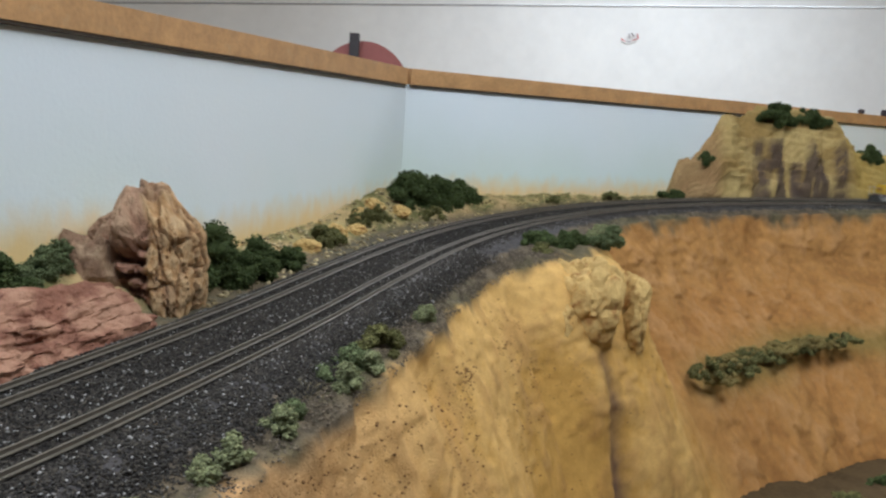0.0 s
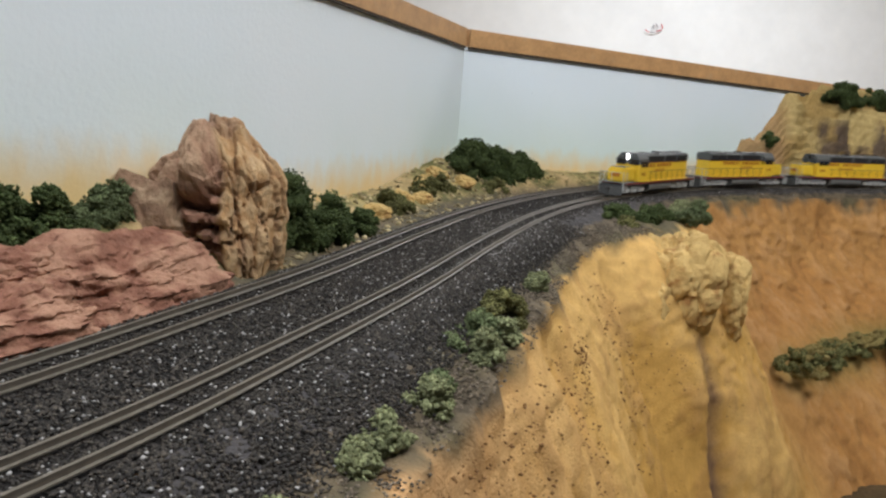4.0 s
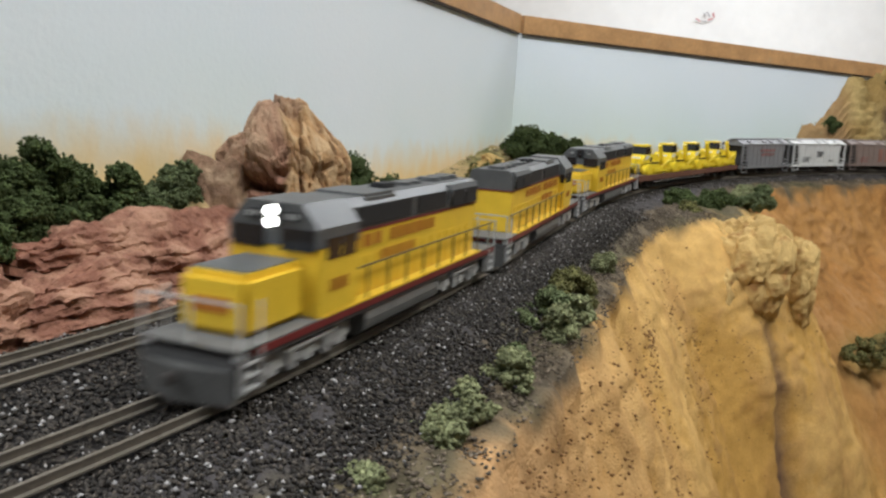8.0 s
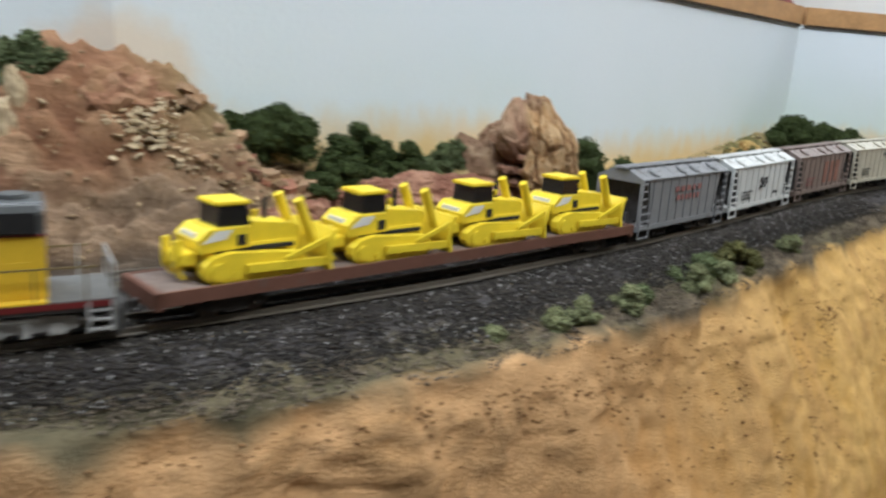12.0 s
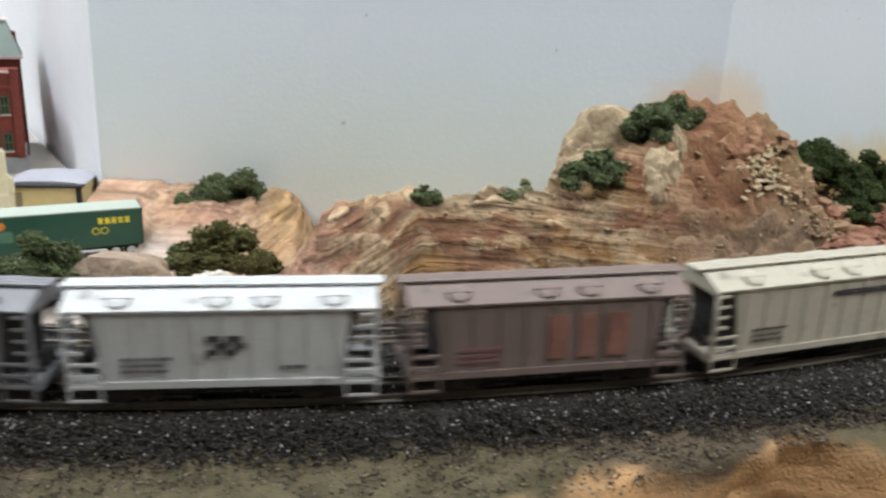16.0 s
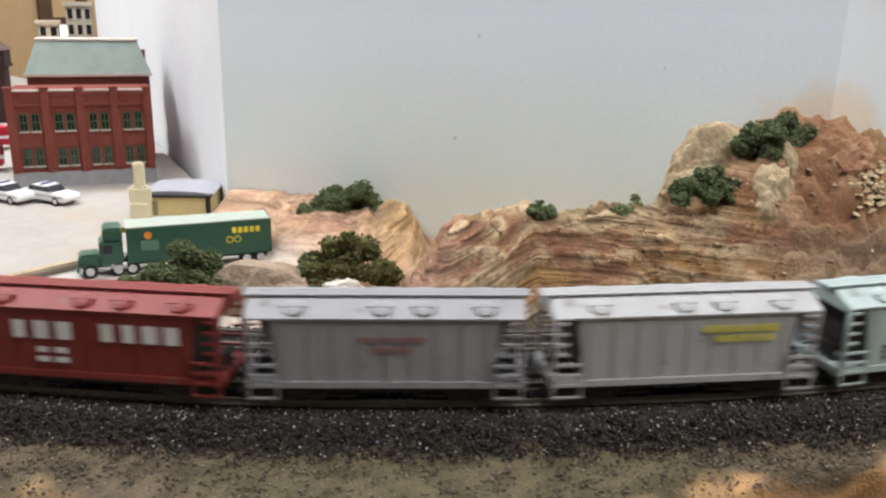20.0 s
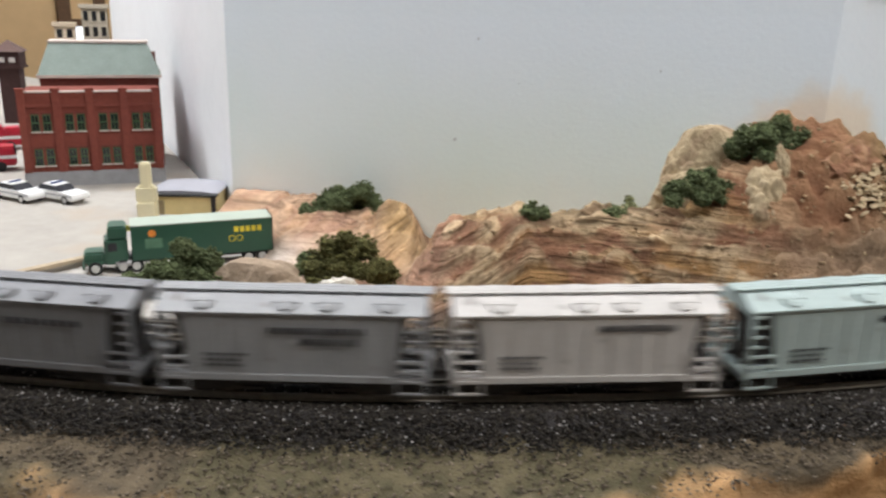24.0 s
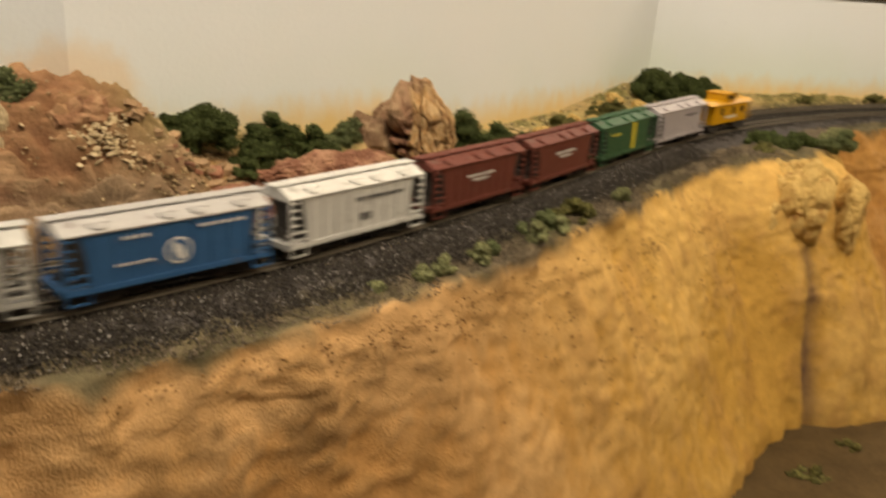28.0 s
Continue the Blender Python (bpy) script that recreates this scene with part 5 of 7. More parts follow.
prism(bm, [(-0.60, -0.62), (-0.56, -0.20), (-0.575, -0.10), (-0.60, 0.04), (-0.66, 0.09), (-0.735, 0.075), (-0.722, -0.060), (-0.712, -0.139), (-0.722, -0.60)], LOT - 0.020, LOT - 0.004, "z")
setting("road", bm, mat("pale_road", (0.47, 0.44, 0.40), 0.9, 0.15, 20.0, 0.4, 400.0), "pale grey dirt road beside the lot", "road")

brick = mat("red_brick_wall", (0.20, 0.052, 0.036), 0.85, 0.18, 260.0, 0.5, 1200.0)
stone_trim = mat("grey_stone_base", (0.30, 0.30, 0.31), 0.8, 0.15, 120.0)
cap_mat = mat("pale_coping", (0.52, 0.45, 0.40), 0.8, 0.15, 120.0)
green_sash = mat("green_window_sash", (0.06, 0.12, 0.05), 0.6, 0.1)
roof_green = mat("weathered_copper_roof", (0.20, 0.245, 0.215), 0.7, 0.15, 60.0)
dark_brick = mat("dark_brick_wall", (0.14, 0.04, 0.03), 0.85, 0.2, 260.0)


def brick_building():
    """Two storeys, five piers, along x; front towards -y."""
    c = tagged(new("brick_building"), "two-storey red brick building with green windows and grey base", "building")
    W, D, H = 0.131, 0.085, 0.092
    part("wall", boxes((0, W, 0, D, 0.015, H)), brick, c)
    part("base", boxes((-0.0015, W + 0.0015, -0.0015, D, 0, 0.015)), stone_trim, c, "grey stone base course")
    for i in range(5):
        x = i * (W - 0.006) / 4
        part("pier", boxes((x - 0.0005, x + 0.0065, -0.0028, 0.002, 0.015, H + 0.004)), brick, c)
        part("pier_cap", boxes((x - 0.0012, x + 0.0072, -0.0035, 0.0035, H + 0.004, H + 0.0065)), brick, c)
    for i in range(4):
        x = 0.0065 + i * (W - 0.006) / 4
        part("parapet", boxes((x, x + 0.0250, -0.0012, 0.0025, H - 0.002, H + 0.0022)), brick, c)
        part("coping", boxes((x, x + 0.0250, -0.0022, 0.0030, H + 0.0022, H + 0.0038)), cap_mat, c, "pale stone coping")
        part("corbel", boxes((x, x + 0.0250, -0.0020, 0.0, H - 0.012, H - 0.010)), brick, c)
        for z in (0.0215, 0.0560):
            for k in (0.0035, 0.0140):
                w = part("window", boxes((x + k, x + k + 0.0075, -0.0008, 0.0004, z, z + 0.0170)), green_sash, c, "green sash window")
                for a in (0.0008, 0.0041):
                    for b in (0.0010, 0.0090):
                        part("pane", boxes((x + k + a, x + k + a + 0.0026, -0.0011, -0.0004, z + b, z + b + 0.0068)), glass_mat, w)
                part("sill", boxes((x + k - 0.0008, x + k + 0.0083, -0.0020, 0.0, z - 0.0014, z)), cap_mat, w)
                part("lintel", boxes((x + k - 0.0006, x + k + 0.0081, -0.0012, 0.0, z + 0.0170, z + 0.0188)), dark_brick, w)
    part("roof", boxes((0.001, W - 0.001, 0.002, D, H - 0.006, H - 0.003)), mat("tar_roof", (0.07, 0.07, 0.07), 0.9), c)
    return c


hall = brick_building()
ANGLE = math.degrees(math.atan2(0.121, 0.051))
hall.matrix_world = pose(-0.992, -0.044, LOT, 0, 0, ANGLE)


def roofed_hall():
    c = tagged(new("mansard_hall"), "taller brick hall with a grey-green hipped roof", "building")
    part("wall", boxes((0, 0.122, 0, 0.08, 0, 0.100)), dark_brick, c)
    part("cornice", boxes((-0.003, 0.125, -0.003, 0.083, 0.100, 0.103)), cap_mat, c)
    bm = bmesh.new()
    lo = [(-0.002, -0.002), (0.124, -0.002), (0.124, 0.082), (-0.002, 0.082)]
    hi = [(0.010, 0.024), (0.112, 0.024), (0.112, 0.060), (0.010, 0.060)]
    a = [bm.verts.new((x, y, 0.103)) for x, y in lo]
    b = [bm.verts.new((x, y, 0.136)) for x, y in hi]
    for i in range(4):
        bm.faces.new((a[i], a[(i + 1) % 4], b[(i + 1) % 4], b[i]))
    bm.faces.new(b)
    bm.faces.new(a[::-1])
    part("roof", bm, roof_green, c, "grey-green hipped roof")
    part("ridge_cap", boxes((0.009, 0.113, 0.023, 0.061, 0.136, 0.138)), cap_mat, c)
    for i in range(4):
        part("dormer_window", boxes((0.014 + i * 0.027, 0.026 + i * 0.027, -0.001, 0.001, 0.070, 0.088)), glass_mat, c)
    part("chimney", boxes((0.114, 0.120, 0.03, 0.045, 0.103, 0.126)), dark_brick, c)
    return c


back_hall = roofed_hall()
back_hall.matrix_world = pose(-0.992, -0.044, LOT, 0, 0, ANGLE) @ pose(0.012, 0.090, 0)


def tower_block(name, label, w, d, h, floors, bays, wall, where, turn, sill=0.72):
    c = tagged(new(name), label, "building")
    part("wall", boxes((0, w, 0, d, 0, h)), wall, c)
    part("cornice", boxes((-0.004, w + 0.004, -0.004, d + 0.004, h, h + 0.008)), wall, c)
    for i in range(floors):
        for k in range(bays):
            x, z = w * (k + 0.22) / bays, h * (i + 0.2) / floors
            part("window", boxes((x, x + w * 0.56 / bays, -0.0008, 0.0006, z, z + h * 0.62 / floors)), glass_mat, c)
            part("sill", boxes((x - 0.001, x + w * 0.56 / bays + 0.001, -0.002, 0, z - 0.0018, z)), wall, c)
    c.matrix_world = pose(*where, 0, 0, turn)
    return c


tower_block("office_tower", "tall grey-tan office building with dark windows", 0.050, 0.05, 0.158, 5, 3, mat("grey_tan_facade", (0.42, 0.37, 0.29), 0.85, 0.12, 60.0), (-1.935, 0.355, LOT), 67)
tower_block("office_annex", "low beige building beside the office tower", 0.040, 0.04, 0.118, 4, 2, mat("beige_facade", (0.55, 0.45, 0.33), 0.85, 0.12, 60.0), (-2.02, 0.325, LOT), 67)
c = tagged(new("brick_tower"), "dark brown brick tower with a pyramid roof", "building")
brown_brick = mat("brown_brick", (0.045, 0.022, 0.02), 0.85, 0.2, 200.0)
part("shaft", boxes((-.014, .014, -.014, .014, 0, .082)), brown_brick, c)
part("belfry", boxes((-.0175, .0175, -.0175, .0175, .082, .104)), brown_brick, c)
part("cornice", boxes((-.0190, .0190, -.0190, .0190, .080, .0835)), brown_brick, c)
bm = bmesh.new()
bmesh.ops.create_cone(bm, cap_ends=True, segments=4, radius1=.030, radius2=.001, depth=.016, matrix=Matrix.Translation((0, 0, .112)) @ Matrix.Rotation(math.radians(45), 4, "Z"))
part("roof", bm, mat("brown_roof", (0.10, 0.06, 0.05), 0.8, 0.2, 90.0), c, "brown pyramid roof")
for k in (-1, 1):
    part("window", boxes((k * .007 - .004, k * .007 + .004, -.0180, -.0172, .089, .096)), mat("pale_sash", (0.55, 0.52, 0.5), 0.5), c)
c.matrix_world = pose(-1.457, 0.079, LOT, 0, 0, 60)
# red and white trucks parked beyond the lot
for i, (x, y) in enumerate(((-1.108, -0.074), (-1.235, -0.030))):
    c = tagged(new("fire_engine"), "small red fire engine with white stripe parked beside the building", "fire engine", "fire engines")
    part("body", boxes((-0.045, 0.03, -0.013, 0.013, 0.006, 0.030), bevel=0.001), mat("fire_red", (0.42, 0.02, 0.04), 0.4), c)
    part("cab", boxes((0.03, 0.052, -0.013, 0.013, 0.006, 0.027), bevel=0.002), mat("fire_red", (0.42, 0.02, 0.04), 0.4), c)
    part("stripe", boxes((-0.0455, 0.0525, -0.0134, 0.0134, 0.014, 0.0175)), mat("white_stripe", (0.75, 0.75, 0.75), 0.5), c)
    part("ladder", boxes((-0.044, 0.03, -0.006, -0.004, 0.031, 0.033), (-0.044, 0.03, 0.004, 0.006, 0.031, 0.033)), mat("ladder_grey", (0.5, 0.5, 0.5), 0.4), c)
    part("windscreen", boxes((0.050, 0.0523, -0.011, 0.011, 0.018, 0.0255)), mat("car_glass", (0.02, 0.02, 0.025), 0.15), c)
    for wx in (-0.03, 0.036):
        for y2 in (-1, 1):
            part("wheel", cyl(bmesh.new(), (wx, y2 * 0.0115, 0.0055), 0.0055, 0.004, "y", 16), mat("tyre_rubber", (0.02, 0.02, 0.02), 0.8), c)
    c.matrix_world = pose(x, y, LOT, 0, 0, 75 + i * 4)


def sedan():
    c = tagged(new("sedan"), "white four-door sedan model parked on the lot", "car", "cars on the lot")
    w = mat("white_car_paint", (0.78, 0.78, 0.77), 0.3, 0.03, spec=0.5)
    bm = bmesh.new()
    prism(bm, [(-.0280, .0040), (.0275, .0040), (.0285, .0070), (.0270, .0098), (.0120, .0112), (-.0200, .0116), (-.0275, .0108), (-.0288, .0075)], -.0098, .0098)
    part("body", bm, w, c)
    bm = bmesh.new()
    prism(bm, [(-.0190, .0114), (.0120, .0110), (.0050, .0160), (-.0130, .0163)], -.0086, .0086)
    part("greenhouse", bm, mat("car_glass", (0.02, 0.02, 0.025), 0.15), c, "dark car windows")
    part("roof", boxes((-.0125, .0048, -.0082, .0082, .0158, .0168), bevel=0.0003), w, c)
    part("light_bar", boxes((-.004, -.0015, -.006, .006, .0168, .0182)), mat("blue_light_bar", (0.05, 0.08, 0.2), 0.3), c)
    for x in (-.0172, .0175):
        for y in (-1, 1):
            t = part("wheel", cyl(bmesh.new(), (x, y * .0088, .0040), .0040, .0026, "y", 18), mat("tyre_rubber", (0.02, 0.02, 0.02), 0.8), c)
            part("hub_cap", cyl(bmesh.new(), (x, y * .0102, .0040), .0024, .0004, "y", 14), mat("hub_chrome", (0.6, 0.6, 0.6), 0.3, metal=0.8), t)
    part("stripe", boxes((-.0270, .0260, -.00995, .00995, .0078, .0084)), mat("dark_door_stripe", (0.08, 0.1, 0.16), 0.5), c)
    return c


car = sedan()
car.matrix_world = pose(-0.945, -0.066, LOT, 0, 0, 20)
copy_thing(car, pose(-0.918, -0.037, LOT, 0, 0, 22))

# arched shed with a cream stepped tower beside it
c = tagged(new("shed"), "small cream shed with a grey arched roof", "shed")
cream_wall = mat("cream_siding", (0.62, 0.50, 0.25), 0.7, 0.1, 90.0)
part("wall", boxes((0, 0.060, 0, 0.055, 0, 0.017)), cream_wall, c)
arch = [(-0.002, 0.0170), (0.062, 0.0170)] + [(0.030 + 0.032 * math.cos(a), 0.0172 + 0.0035 * math.sin(a)) for a in np.linspace(0.05, math.pi - 0.05, 12)]
bm = bmesh.new()
prism(bm, arch, 0.006, 0.058)
part("roof", bm, mat("grey_sheet_roof", (0.33, 0.33, 0.36), 0.5, 0.08, 50.0), c, "pale grey arched sheet roof")
part("eave", boxes((-0.003, 0.063, -0.002, 0.007, 0.0168, 0.0186)), mat("black_eave", (0.02, 0.02, 0.02), 0.6), c)
part("corner_post", boxes((0.058, 0.0615, -0.001, 0.003, 0, 0.017)), mat("black_eave", (0.02, 0.02, 0.02), 0.6), c)
part("door", boxes((0.006, 0.016, -0.0008, 0.0005, 0, 0.013)), mat("shed_door", (0.25, 0.2, 0.12), 0.6), c)
c.matrix_world = pose(-0.822, 0.006, LOT, 0, 0, math.degrees(math.atan2(0.045, 0.040)))
c = tagged(new("stepped_tower"), "pale cream stepped tower beside the shed", "tower")
cream_plastic = mat("cream_plastic", (0.72, 0.66, 0.45), 0.5, 0.06, 60.0)
part("shaft", boxes((-0.0045, 0.0045, -0.004, 0.004, 0.020, 0.0505), bevel=0.0015), cream_plastic, c)
part("shoulder", boxes((-0.009, 0.0085, -0.005, 0.005, 0.014, 0.030), bevel=0.002), cream_plastic, c)
part("base", boxes((-0.008, 0.0075, -0.007, 0.006, 0.0, 0.016), bevel=0.001), cream_plastic, c)
c.matrix_world = pose(-0.806, 0.001, LOT, 0, 0, 52)


glass_dark = mat("car_glass", (0.02, 0.02, 0.025), 0.15)


def semi_truck():
    c = tagged(new("semi_truck"), "green tractor and trailer with yellow and orange markings", "truck")
    green = mat("truck_green", (0.026, 0.082, 0.052), 0.4, 0.08, 80.0, spec=0.45)
    tyre = mat("tyre_rubber", (0.02, 0.02, 0.02), 0.8)
    t = part("trailer_box", boxes((-.075, .043, -.0140, .0140, .0105, .0405), bevel=0.0004), green, c)
    part("trailer_roof", boxes((-.0752, .0432, -.0142, .0142, .0402, .0412)), mat("pale_trailer_roof", (0.38, 0.43, 0.36), 0.6, 0.06), t, "pale trailer roof")
    part("rear_edge", boxes((-.0758, -.0748, -.0142, .0142, .0105, .0412)), mat("dark_trailer_edge", (0.03, 0.05, 0.04), 0.5), t)
    part("skid_rail", boxes((-.072, .040, -.0120, .0120, .0088, .0105)), mat("truck_black", (0.02, 0.02, 0.02), 0.6), t)
    for side in (-1, 1):
        y0, y1 = side * .0141 - .0002, side * .0141 + .0002
        for i in range(5):
            x = (-.060 + i * .0050) * side if side < 0 else .060 - i * .0050 - .104
            part("lettering", boxes((x - .0018, x + .0018, y0, y1, .0295, .0345)), mat("truck_yellow_mark", (0.68, 0.56, 0.05), 0.5), t)
        for i in range(2):
            x = -.040 - i * .0065
            part("lettering_ring", cyl(bmesh.new(), (x, side * .0141, .0240), .0030, .0004, "y", 16), mat("truck_yellow_mark", (0.68, 0.56, 0.05), 0.5), t)
            part("lettering_ring_middle", cyl(bmesh.new(), (x, side * .0141, .0240), .0022, .0006, "y", 16), green, t)
        part("orange_emblem", cyl(bmesh.new(), (.026, side * .0141, .0335), .0032, .0004, "y", 16), mat("truck_orange_mark", (0.62, 0.22, 0.04), 0.5), t, "round orange emblem")
        part("pale_emblem", boxes((.018, .032, y0, y1, .0205, .0290)), mat("truck_pale_mark", (0.10, 0.20, 0.13), 0.5), t)
    k = part("cab", boxes((.0460, .064, -.0125, .0125, .0080, .0300), bevel=0.0012), green, c)
    part("wind_deflector", boxes((.0462, .0610, -.0122, .0122, .0292, .0408), bevel=0.0016), green, k)
    part("engine_hood", boxes((.064, .081, -.0100, .0100, .0080, .0190), bevel=0.0018), green, k)
    part("windscreen", boxes((.0638, .0645, -.0108, .0108, .0200, .0280)), glass_dark, k)
    for y in (-1, 1):
        part("side_window", boxes((.0545, .0615, y * .0126 - .0003, y * .0126 + .0003, .0200, .0270)), glass_dark, k)
        part("fender", boxes((.0660, .0790, min(y * .0095, y * .0128), max(y * .0095, y * .0128), .0085, .0120), bevel=0.0008), green, k)
        part("fuel_tank", cyl(bmesh.new(), (.050, y * .0105, .0080), .0032, .012, "x", 14), mat("tank_steel", (0.4, 0.4, 0.4), 0.35, metal=0.7), k)
    part("bumper", boxes((.0808, .0825, -.0122, .0122, .0050, .0088), bevel=0.0004), green, k)
    for x in (-.066, -.054, .040, .051, .0725):
        for y in (-1, 1):
            w = part("wheel", cyl(bmesh.new(), (x, y * .0110, .0057), .0057, .0044, "y", 20), tyre, c)
            part("rim", cyl(bmesh.new(), (x, y * .0134, .0057), .0034, .0006, "y", 16), mat("rim_grey", (0.5, 0.5, 0.48), 0.4), w)
    part("axle_frame", boxes((-.070, .078, -.0040, .0040, .0060, .0088)), mat("truck_black", (0.02, 0.02, 0.02), 0.6), c)
    return c


truck = semi_truck()
truck.matrix_world = pose(-0.680, -0.026, LOT - 0.004, 0, 0, math.degrees(math.atan2(-0.128, -0.050))) @ Matrix.Scale(0.85, 4)

# ---- beyond the backdrop: wall ornament, cable, round red sign, bright window ----
c = tagged(new("wall_ornament"), "small red and grey ornament on the white room wall", "ornament")
for i, (x, z, a, m) in enumerate(((-.05, 0.0, 30, 0), (.0, .04, 80, 1), (.05, 0.01, -20, 0), (.03, .05, 50, 1), (.075, .045, 70, 0), (.0, -.01, 0, 1))):
    ob = part("ornament_piece", boxes((-.022, .022, -.004, .004, -.004, .004), bevel=0.0015), mat("ornament_red", (0.5, 0.05, 0.06), 0.5) if m == 0 else mat("ornament_grey", (0.3, 0.28, 0.3), 0.5), c)
    ob.matrix_basis = pose(x, 0, z, 0, a, 0)
c.matrix_world = pose(0.835, 4.035, 1.67) @ Matrix.Scale(0.55, 4)
cable = bpy.data.curves.new("cable", "CURVE")
cable.dimensions, cable.bevel_depth = "3D", 0.004
sp = cable.splines.new("POLY")
sp.points.add(1)
sp.points[0].co, sp.points[1].co = (-3.2, 3.12, 1.49, 1), (3.4, 3.12, 1.85, 1)
tagged(new("cable", cable), "thin grey cable strung across the room", "cable")
cable.materials.append(mat("grey_cable", (0.35, 0.35, 0.36), 0.6))
c = tagged(new("round_sign"), "dull red round sign with a dark post behind the backdrop", "sign")
part("disc", cyl(bmesh.new(), (0, 0, 0), 0.098, 0.012, "y", 48), mat("dull_red_sign", (0.36, 0.13, 0.12), 0.6, 0.1, 20.0), c)
part("post", boxes((-.030, -.010, -.02, -.006, -.60, .112)), mat("dark_post", (0.06, 0.055, 0.06), 0.6), c)
c.matrix_world = pose(-0.192, 1.745, 1.298, 0, 0, 0)
c = tagged(new("room_window"), "bright window in the tan room wall", "window", kind="structure")
part("pane", boxes((-4.40, -4.385, 1.16, 1.28, 0.90, 1.115)), mat("bright_pane", (0.9, 0.95, 1.0), 0.3, 0.0, glow=1.2), c)
brown_frame = mat("brown_frame", (0.12, 0.07, 0.04), 0.6)
part("jamb", boxes((-4.40, -4.37, 1.10, 1.16, 0.80, 1.60)), brown_frame, c, "dark brown upright post of the window")
part("jamb", boxes((-4.40, -4.37, 1.28, 1.33, 0.80, 1.60)), brown_frame, c)
part("lintel", boxes((-4.40, -4.375, 1.16, 1.28, 1.115, 1.15)), brown_frame, c)
part("sill", boxes((-4.40, -4.365, 1.16, 1.28, 0.86, 0.90)), brown_frame, c)
for i, x in enumerate((0.98, 1.06, 1.13, 1.19)):
    ob = part("rail_trinket", boxes((-.007, .007, -.004, .004, 0, 0.010 + 0.004 * (i % 2)), bevel=0.002), mat("trinket_dark", (0.06, 0.05, 0.06), 0.5))
    p = WALL_C + (WALL_D - WALL_C) / np.linalg.norm(WALL_D - WALL_C) * (x / 0.83 + 0.0)
    ob.matrix_world = pose(p[0], p[1], TRIM_HIGH)
    tagged(ob, "small dark trinket standing on the backdrop rail", "trinket", "trinkets")

# ---- rolling stock; each thing is built along x, its front towards +x, with z = 0 on the rail head ----
black_mat = mat("dull_black", (0.018, 0.018, 0.019), 0.7, 0.2, 300.0)
under_mat = mat("underframe_grime", (0.045, 0.040, 0.037), 0.8, 0.35, 300.0)
wheel_mat = mat("wheel_steel", (0.10, 0.085, 0.07), 0.5, 0.3, 300.0, metal=0.5)
silver_mat = mat("silver_truck_paint", (0.42, 0.42, 0.41), 0.42, 0.35, 300.0, 0.2, 900.0)
grey_roof = mat("harbor_grey_paint", (0.085, 0.089, 0.089), 0.42, 0.15, 120.0, spec=0.4)
yellow_paint = mat("armour_yellow_paint", (0.72, 0.48, 0.035), 0.38, 0.10, 120.0, spec=0.4)
red_line = mat("red_stripe_paint", (0.15, 0.022, 0.022), 0.45, 0.1, 120.0)
letter_red = mat("red_lettering", (0.40, 0.15, 0.02), 0.55, 0.1, 200.0)
glass_mat = mat("dark_glazing", (0.012, 0.013, 0.015), 0.12, 0.0, spec=0.6)
pale_digits = mat("pale_number_bars", (0.30, 0.30, 0.29), 0.6, 0.1)
head_mat = mat("lit_headlight", (1.0, 0.97, 0.9), 0.3, 0.0, glow=9.0)
CACHE = {}


def shared(key, make):
    if key not in CACHE:
        bm = make()
        me = bpy.data.meshes.new(key)
        bm.to_mesh(me)
        bm.free()
        me.materials.append(black_mat)
        CACHE[key] = me
    return CACHE[key]


def piece(name, key, make, material, parent, where=None, label=""):
    """A part whose mesh is shared by all things of a kind; its paint is the object's own."""
    ob = new(name, shared(key, make))
    ob.parent = parent
    ob.material_slots[0].link = "OBJECT"
    ob.material_slots[0].material = material
    if where is not None:
        ob.matrix_basis = where
    if label:
        tagged(ob, label)
    return ob


def wheelset():
    bm = bmesh.new()
    for y in (-0.0083, 0.0083):
        cyl(bm, (0, y, 0.0052), 0.0052, 0.0016, "y", 18)
        cyl(bm, (0, y * 0.92, 0.0052), 0.0058, 0.0006, "y", 18)
    cyl(bm, (0, 0, 0.0052), 0.0012, 0.02, "y", 8)
    return bm


def freight_frame():
    bm = bmesh.new()
    for y in (-1, 1):
        prism(bm, [(-.0145, .0045), (-.0125, .0035), (-.0075, .0045), (-.004, .0022), (.004, .0022), (.0075, .0045), (.0125, .0035), (.0145, .0045), (.0135, .0072), (.006, .0086), (-.006, .0086), (-.0135, .0072)], y * 0.0103, y * 0.0122)
        for x in (-.010, .010):
            cyl(bm, (x, y * 0.0125, .0052), .0016, .0012, "y", 8)
    box(bm, -.003, .003, -.0105, .0105, .0045, .0075)
    return bm


def loco_frame():
    bm = bmesh.new()
    for y in (-1, 1):
        prism(bm, [(-.028, .0055), (-.024, .0045), (.024, .0045), (.028, .0055), (.027, .0095), (.016, .0105), (-.016, .0105), (-.027, .0095)], y * 0.0108, y * 0.0128)
        for x in (-.020, 0.0, .020):
            box(bm, x - .0032, x + .0032, y * .0128 - (0.0009 if y < 0 else 0), y * .0128 + (0.0009 if y > 0 else 0), .0032, .0085, 0.0005)
        for x in (-.010, .010):
            cyl(bm, (x, y * 0.0135, .0062), .0017, .0055, "z", 8)
        cyl(bm, (0.0, y * 0.0142, .0098), .0011, .030, "x", 8)
    box(bm, -.005, .005, -.0108, .0108, .005, .009)
    return bm


